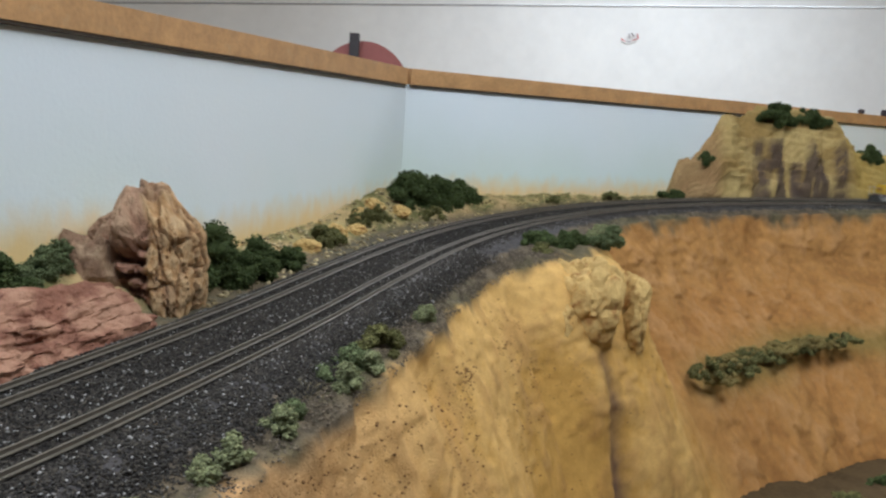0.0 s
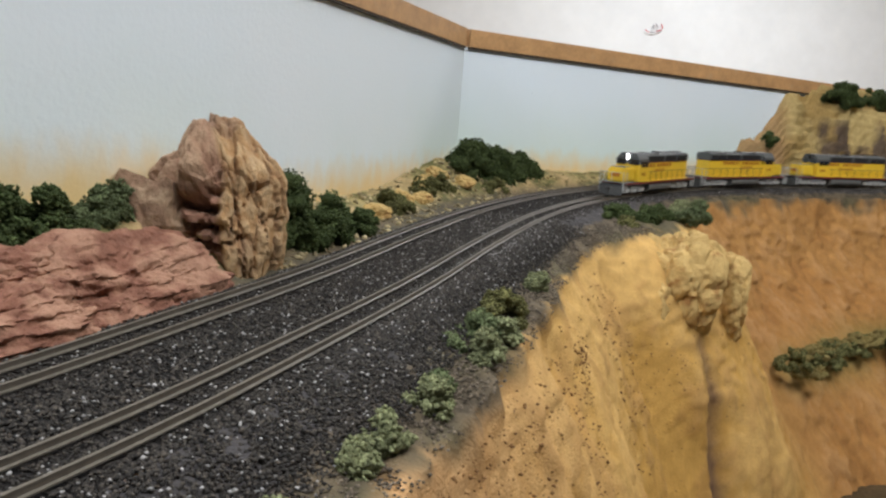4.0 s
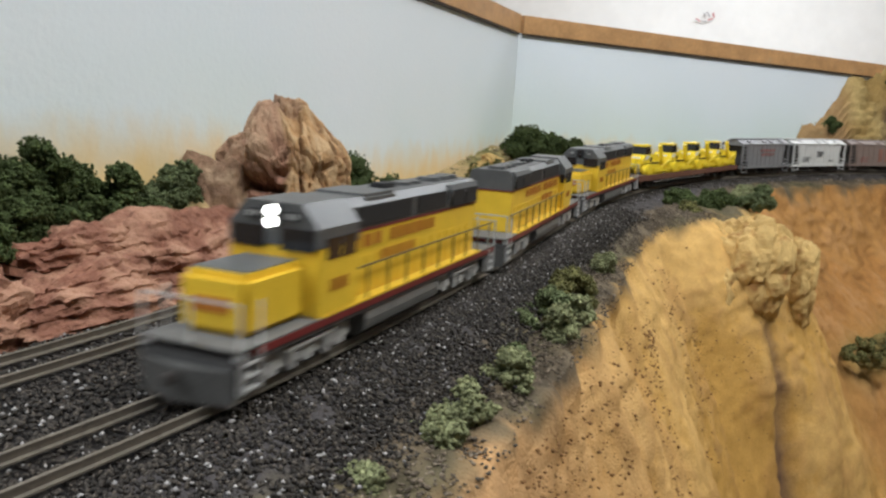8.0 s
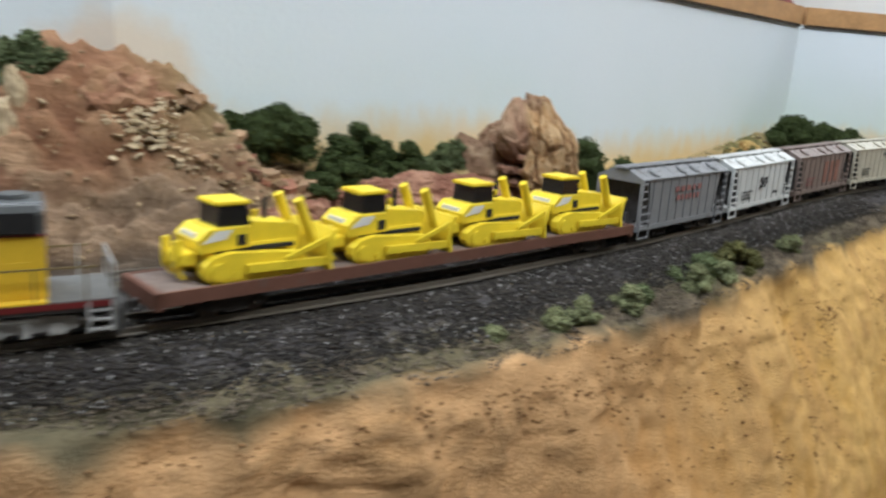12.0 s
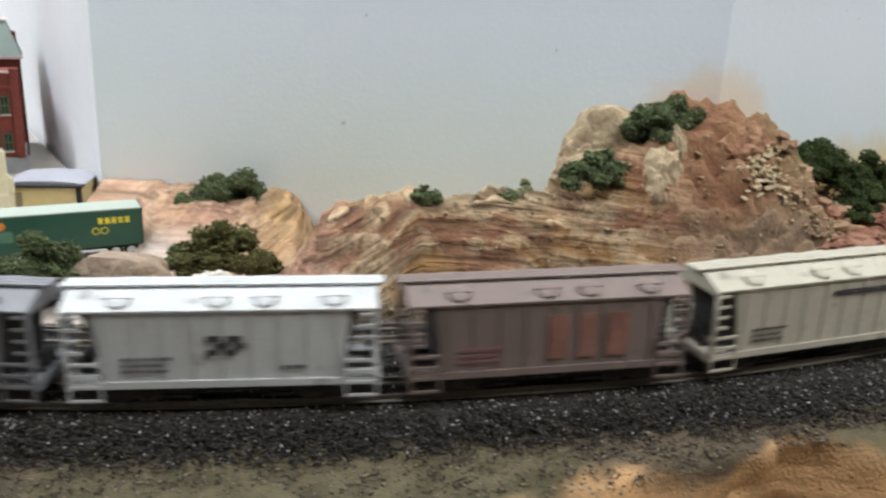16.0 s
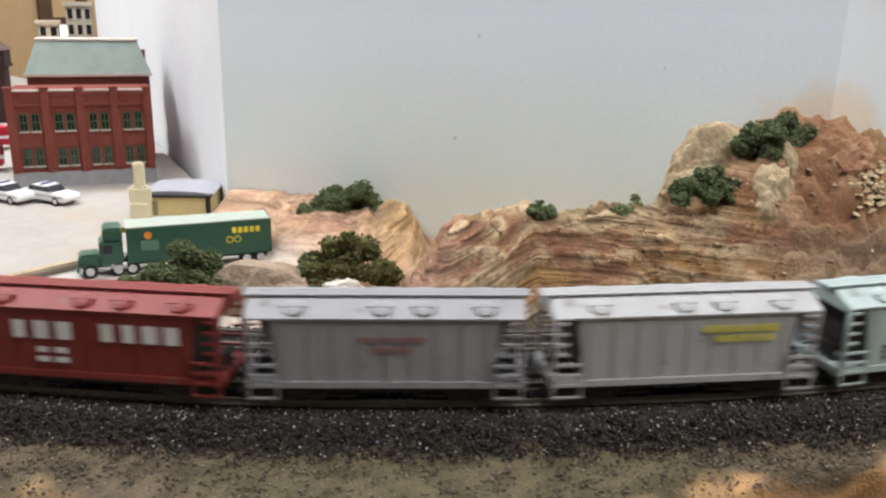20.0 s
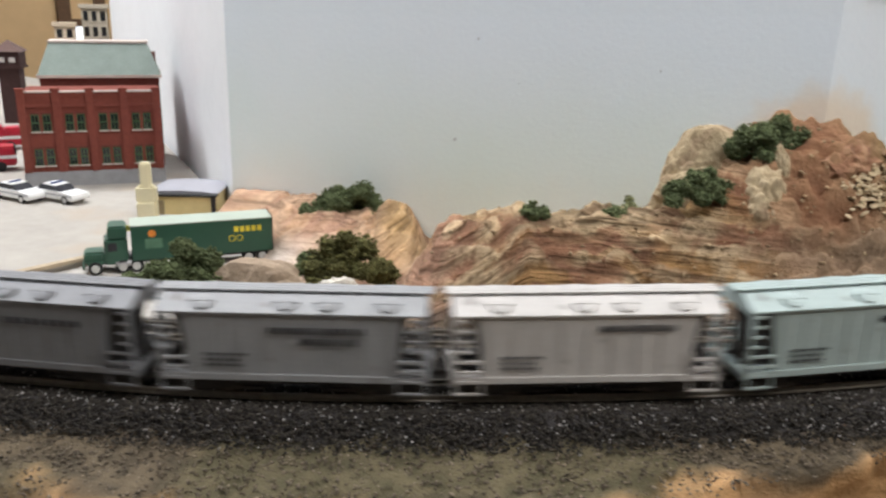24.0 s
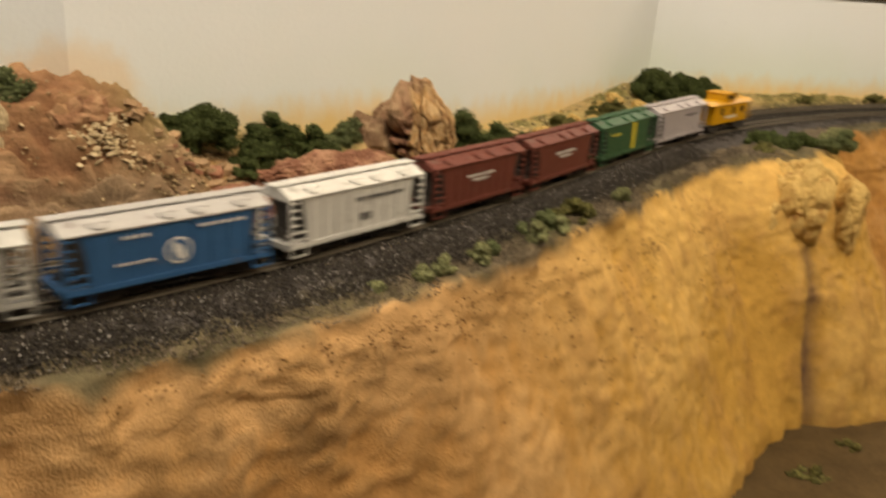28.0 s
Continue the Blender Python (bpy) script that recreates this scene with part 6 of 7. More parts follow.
def bogie(parent, x, axles, frame_key, frame_make, material):
    t = tagged(new("truck"), "")
    t.parent = parent
    t.matrix_basis = pose(x, 0, 0)
    piece("side_frame", frame_key, frame_make, material, t)
    for a in axles:
        piece("wheelset", "wheelset", wheelset, wheel_mat, t, pose(a, 0, 0))
    return t


def coupler():
    bm = boxes((0, .006, -.001, .001, .0075, .0095))
    box(bm, .0055, .0085, -.0016, .0012, .0068, .0102, 0.0004)
    return bm


def couplers(parent, x):
    piece("coupler", "coupler", coupler, under_mat, parent, pose(x, 0, 0))
    piece("coupler", "coupler", coupler, under_mat, parent, pose(-x, 0, 0, 0, 0, 180))


def bars(parent, rows, y, material, name="lettering"):
    """Illegible lettering: rows of bars on the side that faces the canyon, each row a part."""
    r = random.Random(len(rows) * 7 + int(rows[0][0] * 9000))
    for xa, xb, z, tall, n in rows:
        bm = bmesh.new()
        step = (xb - xa) / n
        for i in range(n):
            w = step * r.uniform(0.5, 0.74)
            c = -(xa + step * (i + 0.5))
            box(bm, c - w / 2, c + w / 2, y - 0.00012, y + 0.00012, z, z + tall)
        part(name, bm, material, parent)


# covered hopper: the body stands taller than its plan was drawn, from the sill upwards
def tall_z(z):
    return z if z < .0125 else .0125 + (z - .0125) * 1.165


def tall(bm):
    for v in bm.verts:
        v.co.z = tall_z(v.co.z)
    return bm


# dark colour puts the shade of the open car ends onto their slope sheets
shaded_slope = mat("shaded_slope_sheet", (0.055, 0.052, 0.05), 0.8, 0.35, 200.0)
def hop_body():
    bm = bmesh.new()
    prism(bm, [(-.0470, .0125), (.0470, .0125), (.0482, .0250), (.0505, .0380), (-.0505, .0380), (-.0482, .0250)], -.0157, .0157)
    return tall(bm)


def hop_slope():
    bm = bmesh.new()
    prism(bm, [(.0471, .0130), (.0480, .0130), (.0492, .0250), (.0540, .0376), (.0508, .0376), (.0483, .0250)], -.0150, .0150)
    for y in (-.006, .006):
        box(bm, .0485, .0590, y - .0006, y + .0006, .0126, .0140)
    box(bm, .0560, .0585, -.0040, .0060, .0140, .0190)
    return tall(bm)


def hop_end_sill():
    return boxes((.0592, .0618, -.0166, .0166, .0092, .0128), (.042, .0592, -.0150, .0150, .0116, .0124))


def hop_ladder():
    bm = bmesh.new()
    for x in (0.0, .0125):
        box(bm, x - .0004, x + .0004, -.0004, .0004, .0045, .0225 if x else .0385)
    box(bm, .0004, .0121, -.0004, .0005, .0045, .0055)
    return tall(bm)


def hop_rung(long):
    return boxes((.0004, .0121 if long else .0060, -.0004, .0006, -.0006, .0006))


def hop_roof():
    bm = bmesh.new()
    prism(bm, [(-.0167, .0378), (.0167, .0378), (.0167, .0386), (.0062, .0428), (-.0062, .0428), (-.0167, .0386)], -.0612, .0612, "x")
    return tall(bm)


def hop_roof_rib():
    bm = bmesh.new()
    prism(bm, [(-.0169, .0386), (-.0062, .04305), (.0062, .04305), (.0169, .0386), (.0062, .0427), (-.0062, .0427)], -.0004, .0004, "x")
    return tall(bm)


def hop_walk():
    bm = boxes((-.0640, .0640, -.0048, -.0018, .0438, .0443), (-.0640, .0640, -.0014, .0014, .0438, .0443), (-.0640, .0640, .0018, .0048, .0438, .0443))
    for i in range(8):
        x = -.056 + i * .016
        box(bm, x - .0008, x + .0008, -.0050, .0050, .0426, .0438)
    return tall(bm)


def hop_hatch():
    bm = bmesh.new()
    cyl(bm, (0, 0, .0004), .0050, .0008, "z", 20)
    cyl(bm, (0, 0, .0010), .0046, .0012, "z", 20)
    cyl(bm, (0, 0, .0019), .0045, .0006, "z", 20, .0026)
    box(bm, -.0056, .0056, -.0005, .0005, .0016, .0024)
    return bm


def hop_bay():
    bm = bmesh.new()
    prism(bm, [(-.0150, .0126), (.0150, .0126), (.0055, .0040), (-.0055, .0040)], -.0105, .0105)
    box(bm, -.0062, .0062, -.0120, .0120, .0030, .0044)
    return bm


def paint(name, colour, rough=0.55, grime=(0.12, 0.10, 0.085), at_level=0.68):
    return mat(name, colour, rough, 0.12, 90.0, 0.12, 700.0, spec=0.35, dirt=grime, dirt_scale=70.0, dirt_at=at_level)


def hopper(label, body, mark, rows, roof=None, patch=None):
    car = tagged(new("covered_hopper"), label, "hopper car", "hopper cars")
    roof = roof or body
    piece("body", "hop_body", hop_body, body, car)
    for i in range(9):
        for y in (-1, 1):
            piece("rib", "hop_rib", lambda: tall(boxes((-.0005, .0005, -.0004, .0004, .0130, .0372))), body, car, pose(-.0448 + i * .0112, y * .0159, 0))
    piece("roof", "hop_roof", hop_roof, roof, car)
    for e in (0, 180):
        piece("slope_sheet", "hop_slope", hop_slope, shaded_slope, car, pose(0, 0, 0, 0, 0, e), "slope sheet at the open end, coloured dark for the shade there")
    piece("running_board", "hop_walk", hop_walk, roof, car)
    for i in range(7):
        piece("roof_rib", "hop_roof_rib", hop_roof_rib, roof, car, pose(-.051 + i * .017, 0, 0))
    piece("centre_sill", "hop_centre", lambda: boxes((-.0592, .0592, -.003, .003, .0085, .0120)), under_mat, car)
    for y in (-1, 1):
        piece("side_sill", "hop_sill", lambda: boxes((-.0612, .0612, -.0008, .0008, .0098, .0128)), body, car, pose(0, y * .0158, 0))
    for e in (-1, 1):
        piece("end_sill", "hop_end_sill", hop_end_sill, body, car, pose(0, 0, 0, 0, 0, 0 if e > 0 else 180))
        piece("end_beam", "hop_end_beam", lambda: tall(boxes((.0594, .0610, -.0148, .0148, .0365, .0380))), body, car, pose(0, 0, 0, 0, 0, 0 if e > 0 else 180))
        for y in (-1, 1):
            piece("corner_post", "hop_post", lambda: tall(boxes((-.0008, .0008, -.0008, .0008, .0126, .0379))), body, car, pose(e * .0602, y * .0156, 0))
        for y in (-1, 1):
            ladder = piece("ladder", "hop_ladder", hop_ladder, body, car, pose(e * -.0604, y * .0168, 0, 0, 0, 0 if e > 0 else 180))
            for k in range(1, 8):
                z = .0060 + k * .0049
                piece("rung", "hop_rung_long" if z < .025 else "hop_rung_short", lambda: hop_rung(z < .025), body, ladder, pose(0, 0, z))
    for x in (-.0435, -.0165, .0020, .0400):
        for y in (-1, 1):
            piece("hatch", "hop_hatch", hop_hatch, roof, car, pose(x, y * .0112, tall_z(.0404), -y * 25.0, 0, 0))
    for x in (-.0200, .0200):
        piece("discharge_bay", "hop_bay", hop_bay, under_mat, car, pose(x, 0, 0))
    if rows:
        bars(car, [(a, b, tall_z(z), h * 1.165, n) for a, b, z, h, n in rows], .01655, mark)
    if patch:
        a, b, z, h, n = patch[1:]
        bars(car, [(a, b, tall_z(z), h * 1.165, n)], .01642, patch[0], "paint_patch")
    for x in (-.0425, .0425):
        bogie(car, x, (-.0100, .0100), "freight_frame", freight_frame, under_mat)
    couplers(car, .0600)
    return car


white_mark, dark_mark = mat("white_lettering", (0.7, 0.7, 0.68), 0.6, 0.1), mat("dark_lettering", (0.05, 0.05, 0.055), 0.6, 0.1)
DATA = [(-.040, -.020, .0205, .0012, 6), (-.040, -.024, .0182, .0011, 5), (-.040, -.022, .0160, .0011, 5)]
NAME2 = [(.004, .040, .0315, .0026, 13)] + DATA
TWO = [(-.010, .034, .0300, .0028, 14), (.004, .030, .0255, .0028, 8)] + DATA
LOGO = [(-.008, .008, .0270, .0022, 2), (-.004, .010, .0245, .0022, 2), (-.008, .006, .0220, .0022, 2)] + DATA + [(.022, .032, .0165, .0015, 3)]
BIG = [(-.037, -.005, .0262, .0072, 3), (.005, .045, .0262, .0072, 4), (-.026, -.008, .0205, .0022, 2), (-.026, -.008, .0165, .0022, 2)]
CARS = []
g_grey, g_light, g_white = paint("hopper_grey", (0.20, 0.203, 0.212)), paint("hopper_light_grey", (0.37, 0.37, 0.37)), paint("hopper_white", (0.54, 0.55, 0.54))
g_brown, g_beige, g_black = paint("hopper_brown_grey", (0.20, 0.155, 0.135)), paint("hopper_beige", (0.46, 0.43, 0.345)), paint("hopper_black", (0.013, 0.014, 0.019), 0.5, (0.04, 0.037, 0.034))
g_red, g_aqua, g_orange = paint("hopper_red", (0.20, 0.032, 0.026)), paint("hopper_pale_aqua", (0.38, 0.455, 0.44)), paint("hopper_orange", (0.42, 0.235, 0.028))
g_green, g_blue, g_oxide, g_kelly = paint("hopper_dark_green", (0.016, 0.042, 0.027)), paint("hopper_blue", (0.022, 0.10, 0.24)), paint("hopper_oxide", (0.13, 0.035, 0.026)), paint("hopper_green", (0.022, 0.085, 0.04))
mark_red, mark_yellow, mark_lime = mat("faded_red_lettering", (0.27, 0.12, 0.11), 0.6, 0.1), mat("yellow_lettering", (0.62, 0.56, 0.10), 0.6, 0.1), mat("lime_lettering", (0.20, 0.42, 0.08), 0.6, 0.1)
CARS.append(hopper("grey covered hopper with faded red lettering", g_grey, mark_red, [(-.018, .022, .0295, .0030, 5), (-.014, .020, .0245, .0030, 6)]))
CARS.append(hopper("white covered hopper with a dark slanted emblem", g_white, dark_mark, LOGO))
CARS.append(hopper("weathered brown-grey covered hopper with red patches", g_brown, mark_red, DATA, patch=(mat("faded_red_panel", (0.25, 0.125, 0.095), 0.7, 0.4, 60.0), -.004, .036, .0160, .0170, 3)))
CARS.append(hopper("beige covered hopper with dark lettering", g_beige, dark_mark, NAME2))
CARS.append(hopper("black covered hopper with two rows of white lettering", g_black, white_mark, [(-.030, .048, .0300, .0030, 16), (-.018, .030, .0250, .0030, 10), (-.032, -.024, .0190, .0030, 2), (-.032, -.026, .0150, .0016, 2)]))
CARS.append(hopper("red covered hopper with large white lettering", g_red, white_mark, BIG))
CARS.append(hopper("grey covered hopper with faint red lettering", paint("hopper_mid_grey", (0.27, 0.27, 0.28)), mark_red, [(-.012, .018, .0290, .0022, 8), (-.006, .012, .0250, .0022, 5)]))
CARS.append(hopper("light grey covered hopper with yellow lettering", g_light, mark_yellow, [(.006, .042, .0310, .0028, 12), (.012, .040, .0270, .0028, 9)]))
CARS.append(hopper("pale aqua covered hopper with dark lettering", g_aqua, dark_mark, NAME2))
CARS.append(hopper("orange-yellow covered hopper with small dark lettering", g_orange, dark_mark, [(.008, .040, .0300, .0020, 9)] + DATA))
CARS.append(hopper("dark grey covered hopper with black lettering", g_grey, dark_mark, [(-.004, .036, .0290, .0026, 9)] + DATA))
CARS.append(hopper("grey covered hopper with two rows of dark lettering", paint("hopper_slate", (0.30, 0.305, 0.31)), dark_mark, TWO))
CARS.append(hopper("off-white covered hopper with dark lettering", paint("hopper_off_white", (0.50, 0.48, 0.455)), dark_mark, NAME2))
CARS.append(hopper("pale aqua covered hopper with a line of lettering", g_aqua, dark_mark, NAME2))
CARS.append(hopper("mid grey covered hopper with faint lettering", paint("hopper_warm_grey", (0.33, 0.32, 0.33)), dark_mark, [(-.010, .034, .0290, .0022, 12)]))
CARS.append(hopper("pale grey-beige covered hopper with dark lettering", paint("hopper_pale_beige", (0.44, 0.42, 0.395)), dark_mark, [(-.002, .036, .0300, .0022, 11)] + DATA))
CARS.append(hopper("dark green covered hopper with lime lettering and a white slash", g_green, mark_lime, [(-.036, -.004, .0210, .0028, 7), (-.036, -.010, .0165, .0028, 6)], patch=(white_mark, .006, .020, .0260, .0035, 1)))
CARS.append(hopper("white covered hopper with rows of dark lettering", g_white, dark_mark, [(-.034, .036, .0285, .0042, 9), (-.018, .016, .0218, .0046, 4), (-.040, -.022, .0180, .0016, 6), (.018, .024, .0160, .0040, 1)]))
CARS.append(hopper("light grey covered hopper with a line of dark lettering", paint("hopper_silver_grey", (0.40, 0.41, 0.40)), dark_mark, [(-.002, .042, .0310, .0022, 12)]))
blue = hopper("blue covered hopper with grey roof and a round white emblem", g_blue, white_mark, [(-.030, -.014, .0330, .0016, 4), (.014, .044, .0330, .0016, 6), (-.034, -.012, .0205, .0012, 7)], roof=g_light)
part("emblem", cyl(bmesh.new(), (-.002, .0165, .0250), .0078, .0003, "y", 28), white_mark, blue, "round white emblem")
part("emblem_field", cyl(bmesh.new(), (-.002, .0166, .0250), .0066, .0004, "y", 28), g_blue, blue, "blue field of the emblem")
bm = bmesh.new()
prism(bm, [(-.0055, .0205), (-.0015, .0195), (.0015, .0255), (.0005, .0300), (-.0030, .0285), (-.0050, .0250)], .0168, .0170)
part("emblem_figure", bm, white_mark, blue, "white shape in the emblem")
CARS.append(blue)
CARS.append(hopper("white covered hopper with dark markings", g_white, dark_mark, [(-.006, .040, .0300, .0022, 11), (-.002, .010, .0180, .0045, 2)]))
CARS.append(hopper("oxide red covered hopper with white lettering", g_oxide, white_mark, [(-.020, .016, .0280, .0018, 9), (-.012, .010, .0250, .0016, 5)]))
CARS.append(hopper("oxide red covered hopper with small white lettering", g_oxide, white_mark, [(-.020, .016, .0280, .0018, 9), (-.012, .010, .0250, .0016, 5)]))
CARS.append(hopper("green covered hopper with a broad yellow stripe", g_kelly, mark_yellow, [(-.040, -.020, .0290, .0022, 5)], patch=(mat("yellow_stripe", (0.60, 0.50, 0.05), 0.6, 0.1), .004, .018, .0135, .0235, 1)))
CARS.append(hopper("purplish grey covered hopper", paint("hopper_lilac_grey", (0.36, 0.34, 0.36)), dark_mark, [(.006, .036, .0300, .0020, 9)]))


# caboose
def make_caboose():
    c = tagged(new("caboose"), "orange-yellow caboose with a cupola at the end of the train", "caboose")
    op = paint("caboose_orange", (0.52, 0.26, 0.012))
    part("body", boxes((-.042, .042, -.0155, .0155, .0125, .0375), bevel=0.0006), op, c)
    bm = bmesh.new()
    prism(bm, [(-.0172, .0370), (.0172, .0370), (.0100, .0408), (-.0100, .0408)], -.054, .054, "x")
    part("roof", bm, op, c)
    part("cupola", boxes((-.010, .014, -.0140, .0140, .0395, .0485), bevel=0.0006), op, c)
    part("cupola_roof", boxes((-.0115, .0155, -.0152, .0152, .0485, .0498), bevel=0.0004), op, c)
    for x in (-.028, -.006, .022):
        for y in (-1, 1):
            part("window", boxes((x - .0035, x + .0035, y * .0156 - .0003, y * .0156 + .0003, .0240, .0325)), glass_mat, c)
    for y in (-1, 1):
        part("cupola_window", boxes((-.006, .010, y * .0141 - .0003, y * .0141 + .0003, .0425, .0470)), glass_mat, c)
    for e in (-1, 1):
        part("platform", boxes((min(e * .042, e * .054), max(e * .042, e * .054), -.015, .015, .0108, .0122)), under_mat, c)
        bm = bmesh.new()
        for y in (-.014, -.005, .005, .014):
            box(bm, e * .0535 - .0004, e * .0535 + .0004, y - .0004, y + .0004, .0122, .0370 if abs(y) > .01 else .0240)
        box(bm, e * .0535 - .0004, e * .0535 + .0004, -.014, .014, .0235, .0243)
        part("railing", bm, op, c)
    bars(c, [(-.012, .016, .0185, .0035, 6)], .0158, white_mark)
    part("smoke_jack", cyl(bmesh.new(), (-.026, .006, .0435), .0014, .008, "z", 10), under_mat, c)
    for x in (-.032, .032):
        bogie(c, x, (-.0095, .0095), "freight_frame", freight_frame, under_mat)
    couplers(c, .0535)
    return c


CARS.append(make_caboose())


# diesel locomotive
def make_loco(label, lit):
    c = tagged(new("locomotive"), label, "locomotive", "locomotives")
    part("frame", boxes((-.108, .108, -.0165, .0165, .0122, .0135), (-.106, .106, -.004, .004, .006, .0122)), under_mat, c)
    part("sill_stripe", boxes((-.1060, .1000, -.0168, .0168, .0136, .0158)), red_line, c, "dark red sill stripe")
    part("walkway", boxes((-.108, .108, -.0166, .0166, .0158, .0164)), mat("walkway_grey", (0.13, 0.13, 0.125), 0.6, 0.25, 200.0), c)
    for y in (-1, 1):
        part("side_sill", boxes((-.0855, .066, min(y * .0124, y * .0167), max(y * .0124, y * .0167), .0160, .0168)), yellow_paint, c)
    bm = boxes((-.086, .042, -.0122, .0122, .0164, .0400), bevel=0.0005)
    part("long_hood", bm, yellow_paint, c)
    for i in range(14):
        for y in (-1, 1):
            piece("hood_door", "hood_door", lambda: boxes((0, .0066, -.0003, .0003, 0, .0125), bevel=0.0002), yellow_paint, c, pose(-.0805 + i * .0085, y * .0122, .0180))
    bm = bmesh.new()
    prism(bm, [(-.0122, .0400), (.0122, .0400), (.0122, .0482), (.0096, .0510), (-.0096, .0510), (-.0122, .0482)], -.0863, .042, "x")
    part("hood_roof", bm, grey_roof, c, "grey hood roof")
    bm = bmesh.new()
    prism(bm, [(-.0123, .0415), (.0123, .0415), (.0138, .0470), (.0124, .0502), (-.0124, .0502), (-.0138, .0470)], -.0845, -.050, "x")
    part("radiator_flare", bm, grey_roof, c)
    part("red_line", boxes((-.0864, .042, -.0126, .0126, .0394, .0401)), red_line, c)
    for xa, xb in ((-.0835, -.0685), (-.0670, -.0515), (-.047, -.015), (-.010, .036)):
        for y in (-1, 1):
            bm = bmesh.new()
            yy = .0134 if xb < -.048 else .0123
            box(bm, xa, xb, min(y * (yy - .001), y * (yy + .0004)), max(y * (yy - .001), y * (yy + .0004)), .0410, .0480)
            part("grille", bm, black_mat, c)
    for x in (-.077, -.066, -.055):
        bm = cyl(bmesh.new(), (x, 0, .0512), .0056, .0016, "z", 24)
        cyl(bm, (x, 0, .0522), .0050, .0008, "z", 24)
        part("roof_fan", bm, grey_roof, c)
    for x in (-.036, -.026):
        part("roof_fan", cyl(bmesh.new(), (x, 0, .0514), .0042, .0016, "z", 24), grey_roof, c)
    part("exhaust", boxes((-.014, -.002, -.003, .003, .0506, .0530), bevel=0.0004), black_mat, c)
    part("dynamic_brake", boxes((.002, .028, -.0112, .0112, .0480, .0518), bevel=0.0012), grey_roof, c)
    # cab
    part("cab", boxes((.042, .068, -.0164, .0164, .0164, .0385), bevel=0.0006), yellow_paint, c)
    bm = bmesh.new()
    prism(bm, [(-.0163, .0384), (.0163, .0384), (.0163, .0445), (.0100, .0518), (-.0100, .0518), (-.0163, .0445)], .0415, .0684, "x")
    part("cab_roof", bm, grey_roof, c, "dark grey cab roof")
    for y in (-1, 1):
        for xa, xb in ((.0445, .0530), (.0545, .0630)):
            part("side_window", boxes((xa, xb, y * .0165 - .0003, y * .0165 + .0003, .0345, .0412)), glass_mat, c)
        part("front_window", boxes((.0684, .0688, min(y * .0032, y * .0150), max(y * .0032, y * .0150), .0372, .0440)), glass_mat, c)
        part("rear_window", boxes((.0414, .0419, min(y * .0128, y * .0158), max(y * .0128, y * .0158), .0345, .0405)), glass_mat, c)
    part("short_nose", boxes((.068, .0985, -.0118, .0118, .0164, .0345), bevel=0.0022), yellow_paint, c)
    part("nose_top", boxes((.0695, .0955, -.0092, .0092, .0344, .0349)), grey_roof, c, "dark anti-glare panel on the nose")
    part("nose_emblem", boxes((.0984, .0989, -.0062, .0062, .0230, .0275)), letter_red, c, "red emblem shape on the nose")
    lamp = part("headlight", boxes((.0682, .0694, -.0034, .0034, .0440, .0508), bevel=0.0005), black_mat, c)
    for z in (.0456, .0492):
        part("lens", cyl(bmesh.new(), (.0697, 0, z), .00165 if lit else .0012, .0008, "x", 16), head_mat if lit else glass_mat, lamp, "lit white headlight" if lit else "")
    # ends: pilots, plough, steps, rails
    for e in (-1, 1):
        part("pilot", boxes((min(e * .1065, e * .1085), max(e * .1065, e * .1085), -.0155, .0155, .0035, .0135)), mat("pilot_grey", (0.06, 0.06, 0.06), 0.6, 0.3, 200.0), c)
        bm = bmesh.new()
        prism(bm, [(-.0155, e * .1086), (0, e * .1130), (.0155, e * .1086), (.0155, e * .1080), (-.0155, e * .1080)], .0012, .0108, "z")
        bmesh.ops.transform(bm, matrix=Matrix(((0, 1, 0, 0), (1, 0, 0, 0), (0, 0, 1, 0), (0, 0, 0, 1))), verts=bm.verts)
        bmesh.ops.recalc_face_normals(bm, faces=bm.faces)
        part("snow_plough", bm, mat("plough_grey", (0.075, 0.075, 0.072), 0.55, 0.3, 200.0), c, "dull grey snow plough")
        for y in (-1, 1):
            bm = bmesh.new()
            for k, z in enumerate((.0045, .0082, .0118)):
                box(bm, min(e * .0985, e * .1065), max(e * .0985, e * .1065), min(y * .0140, y * .0170), max(y * .0140, y * .0170), z, z + .0008)
            box(bm, e * .1065 - .0005, e * .1065 + .0005, min(y * .0140, y * .0170), max(y * .0140, y * .0170), .004, .0155)
            box(bm, e * .0985 - .0005, e * .0985 + .0005, min(y * .0140, y * .0170), max(y * .0140, y * .0170), .004, .0155)
            part("steps", bm, silver_mat, c)
            bm = bmesh.new()
            for x in (.1075, .098):
                box(bm, e * x - .00035, e * x + .00035, y * .0162 - .00035, y * .0162 + .00035, .0158, .0290)
            part("stanchion", bm, silver_mat, c)
        bm = boxes((e * .1075 - .0003, e * .1075 + .0003, -.0162, .0162, .0284, .0290))
        for y in (-.0162, .0, .0162):
            box(bm, e * .1075 - .0003, e * .1075 + .0003, y - .0003, y + .0003, .0158, .0290)
        part("end_rail", bm, silver_mat, c)
    for y in (-1, 1):
        bm = boxes((-.102, .041, y * .0163 - .0003, y * .0163 + .0003, .0282, .0288))
        for i in range(9):
            x = -.098 + i * .0165
            box(bm, x - .0003, x + .0003, y * .0163 - .0003, y * .0163 + .0003, .0160, .0288)
        part("handrail", bm, mat("handrail_paint", (0.16, 0.12, 0.05), 0.5, 0.1), c)
        part("air_tank", cyl(bmesh.new(), (0.000, y * .0130, .0118), .0022, .056, "x", 12), under_mat, c)
    bm = bmesh.new()
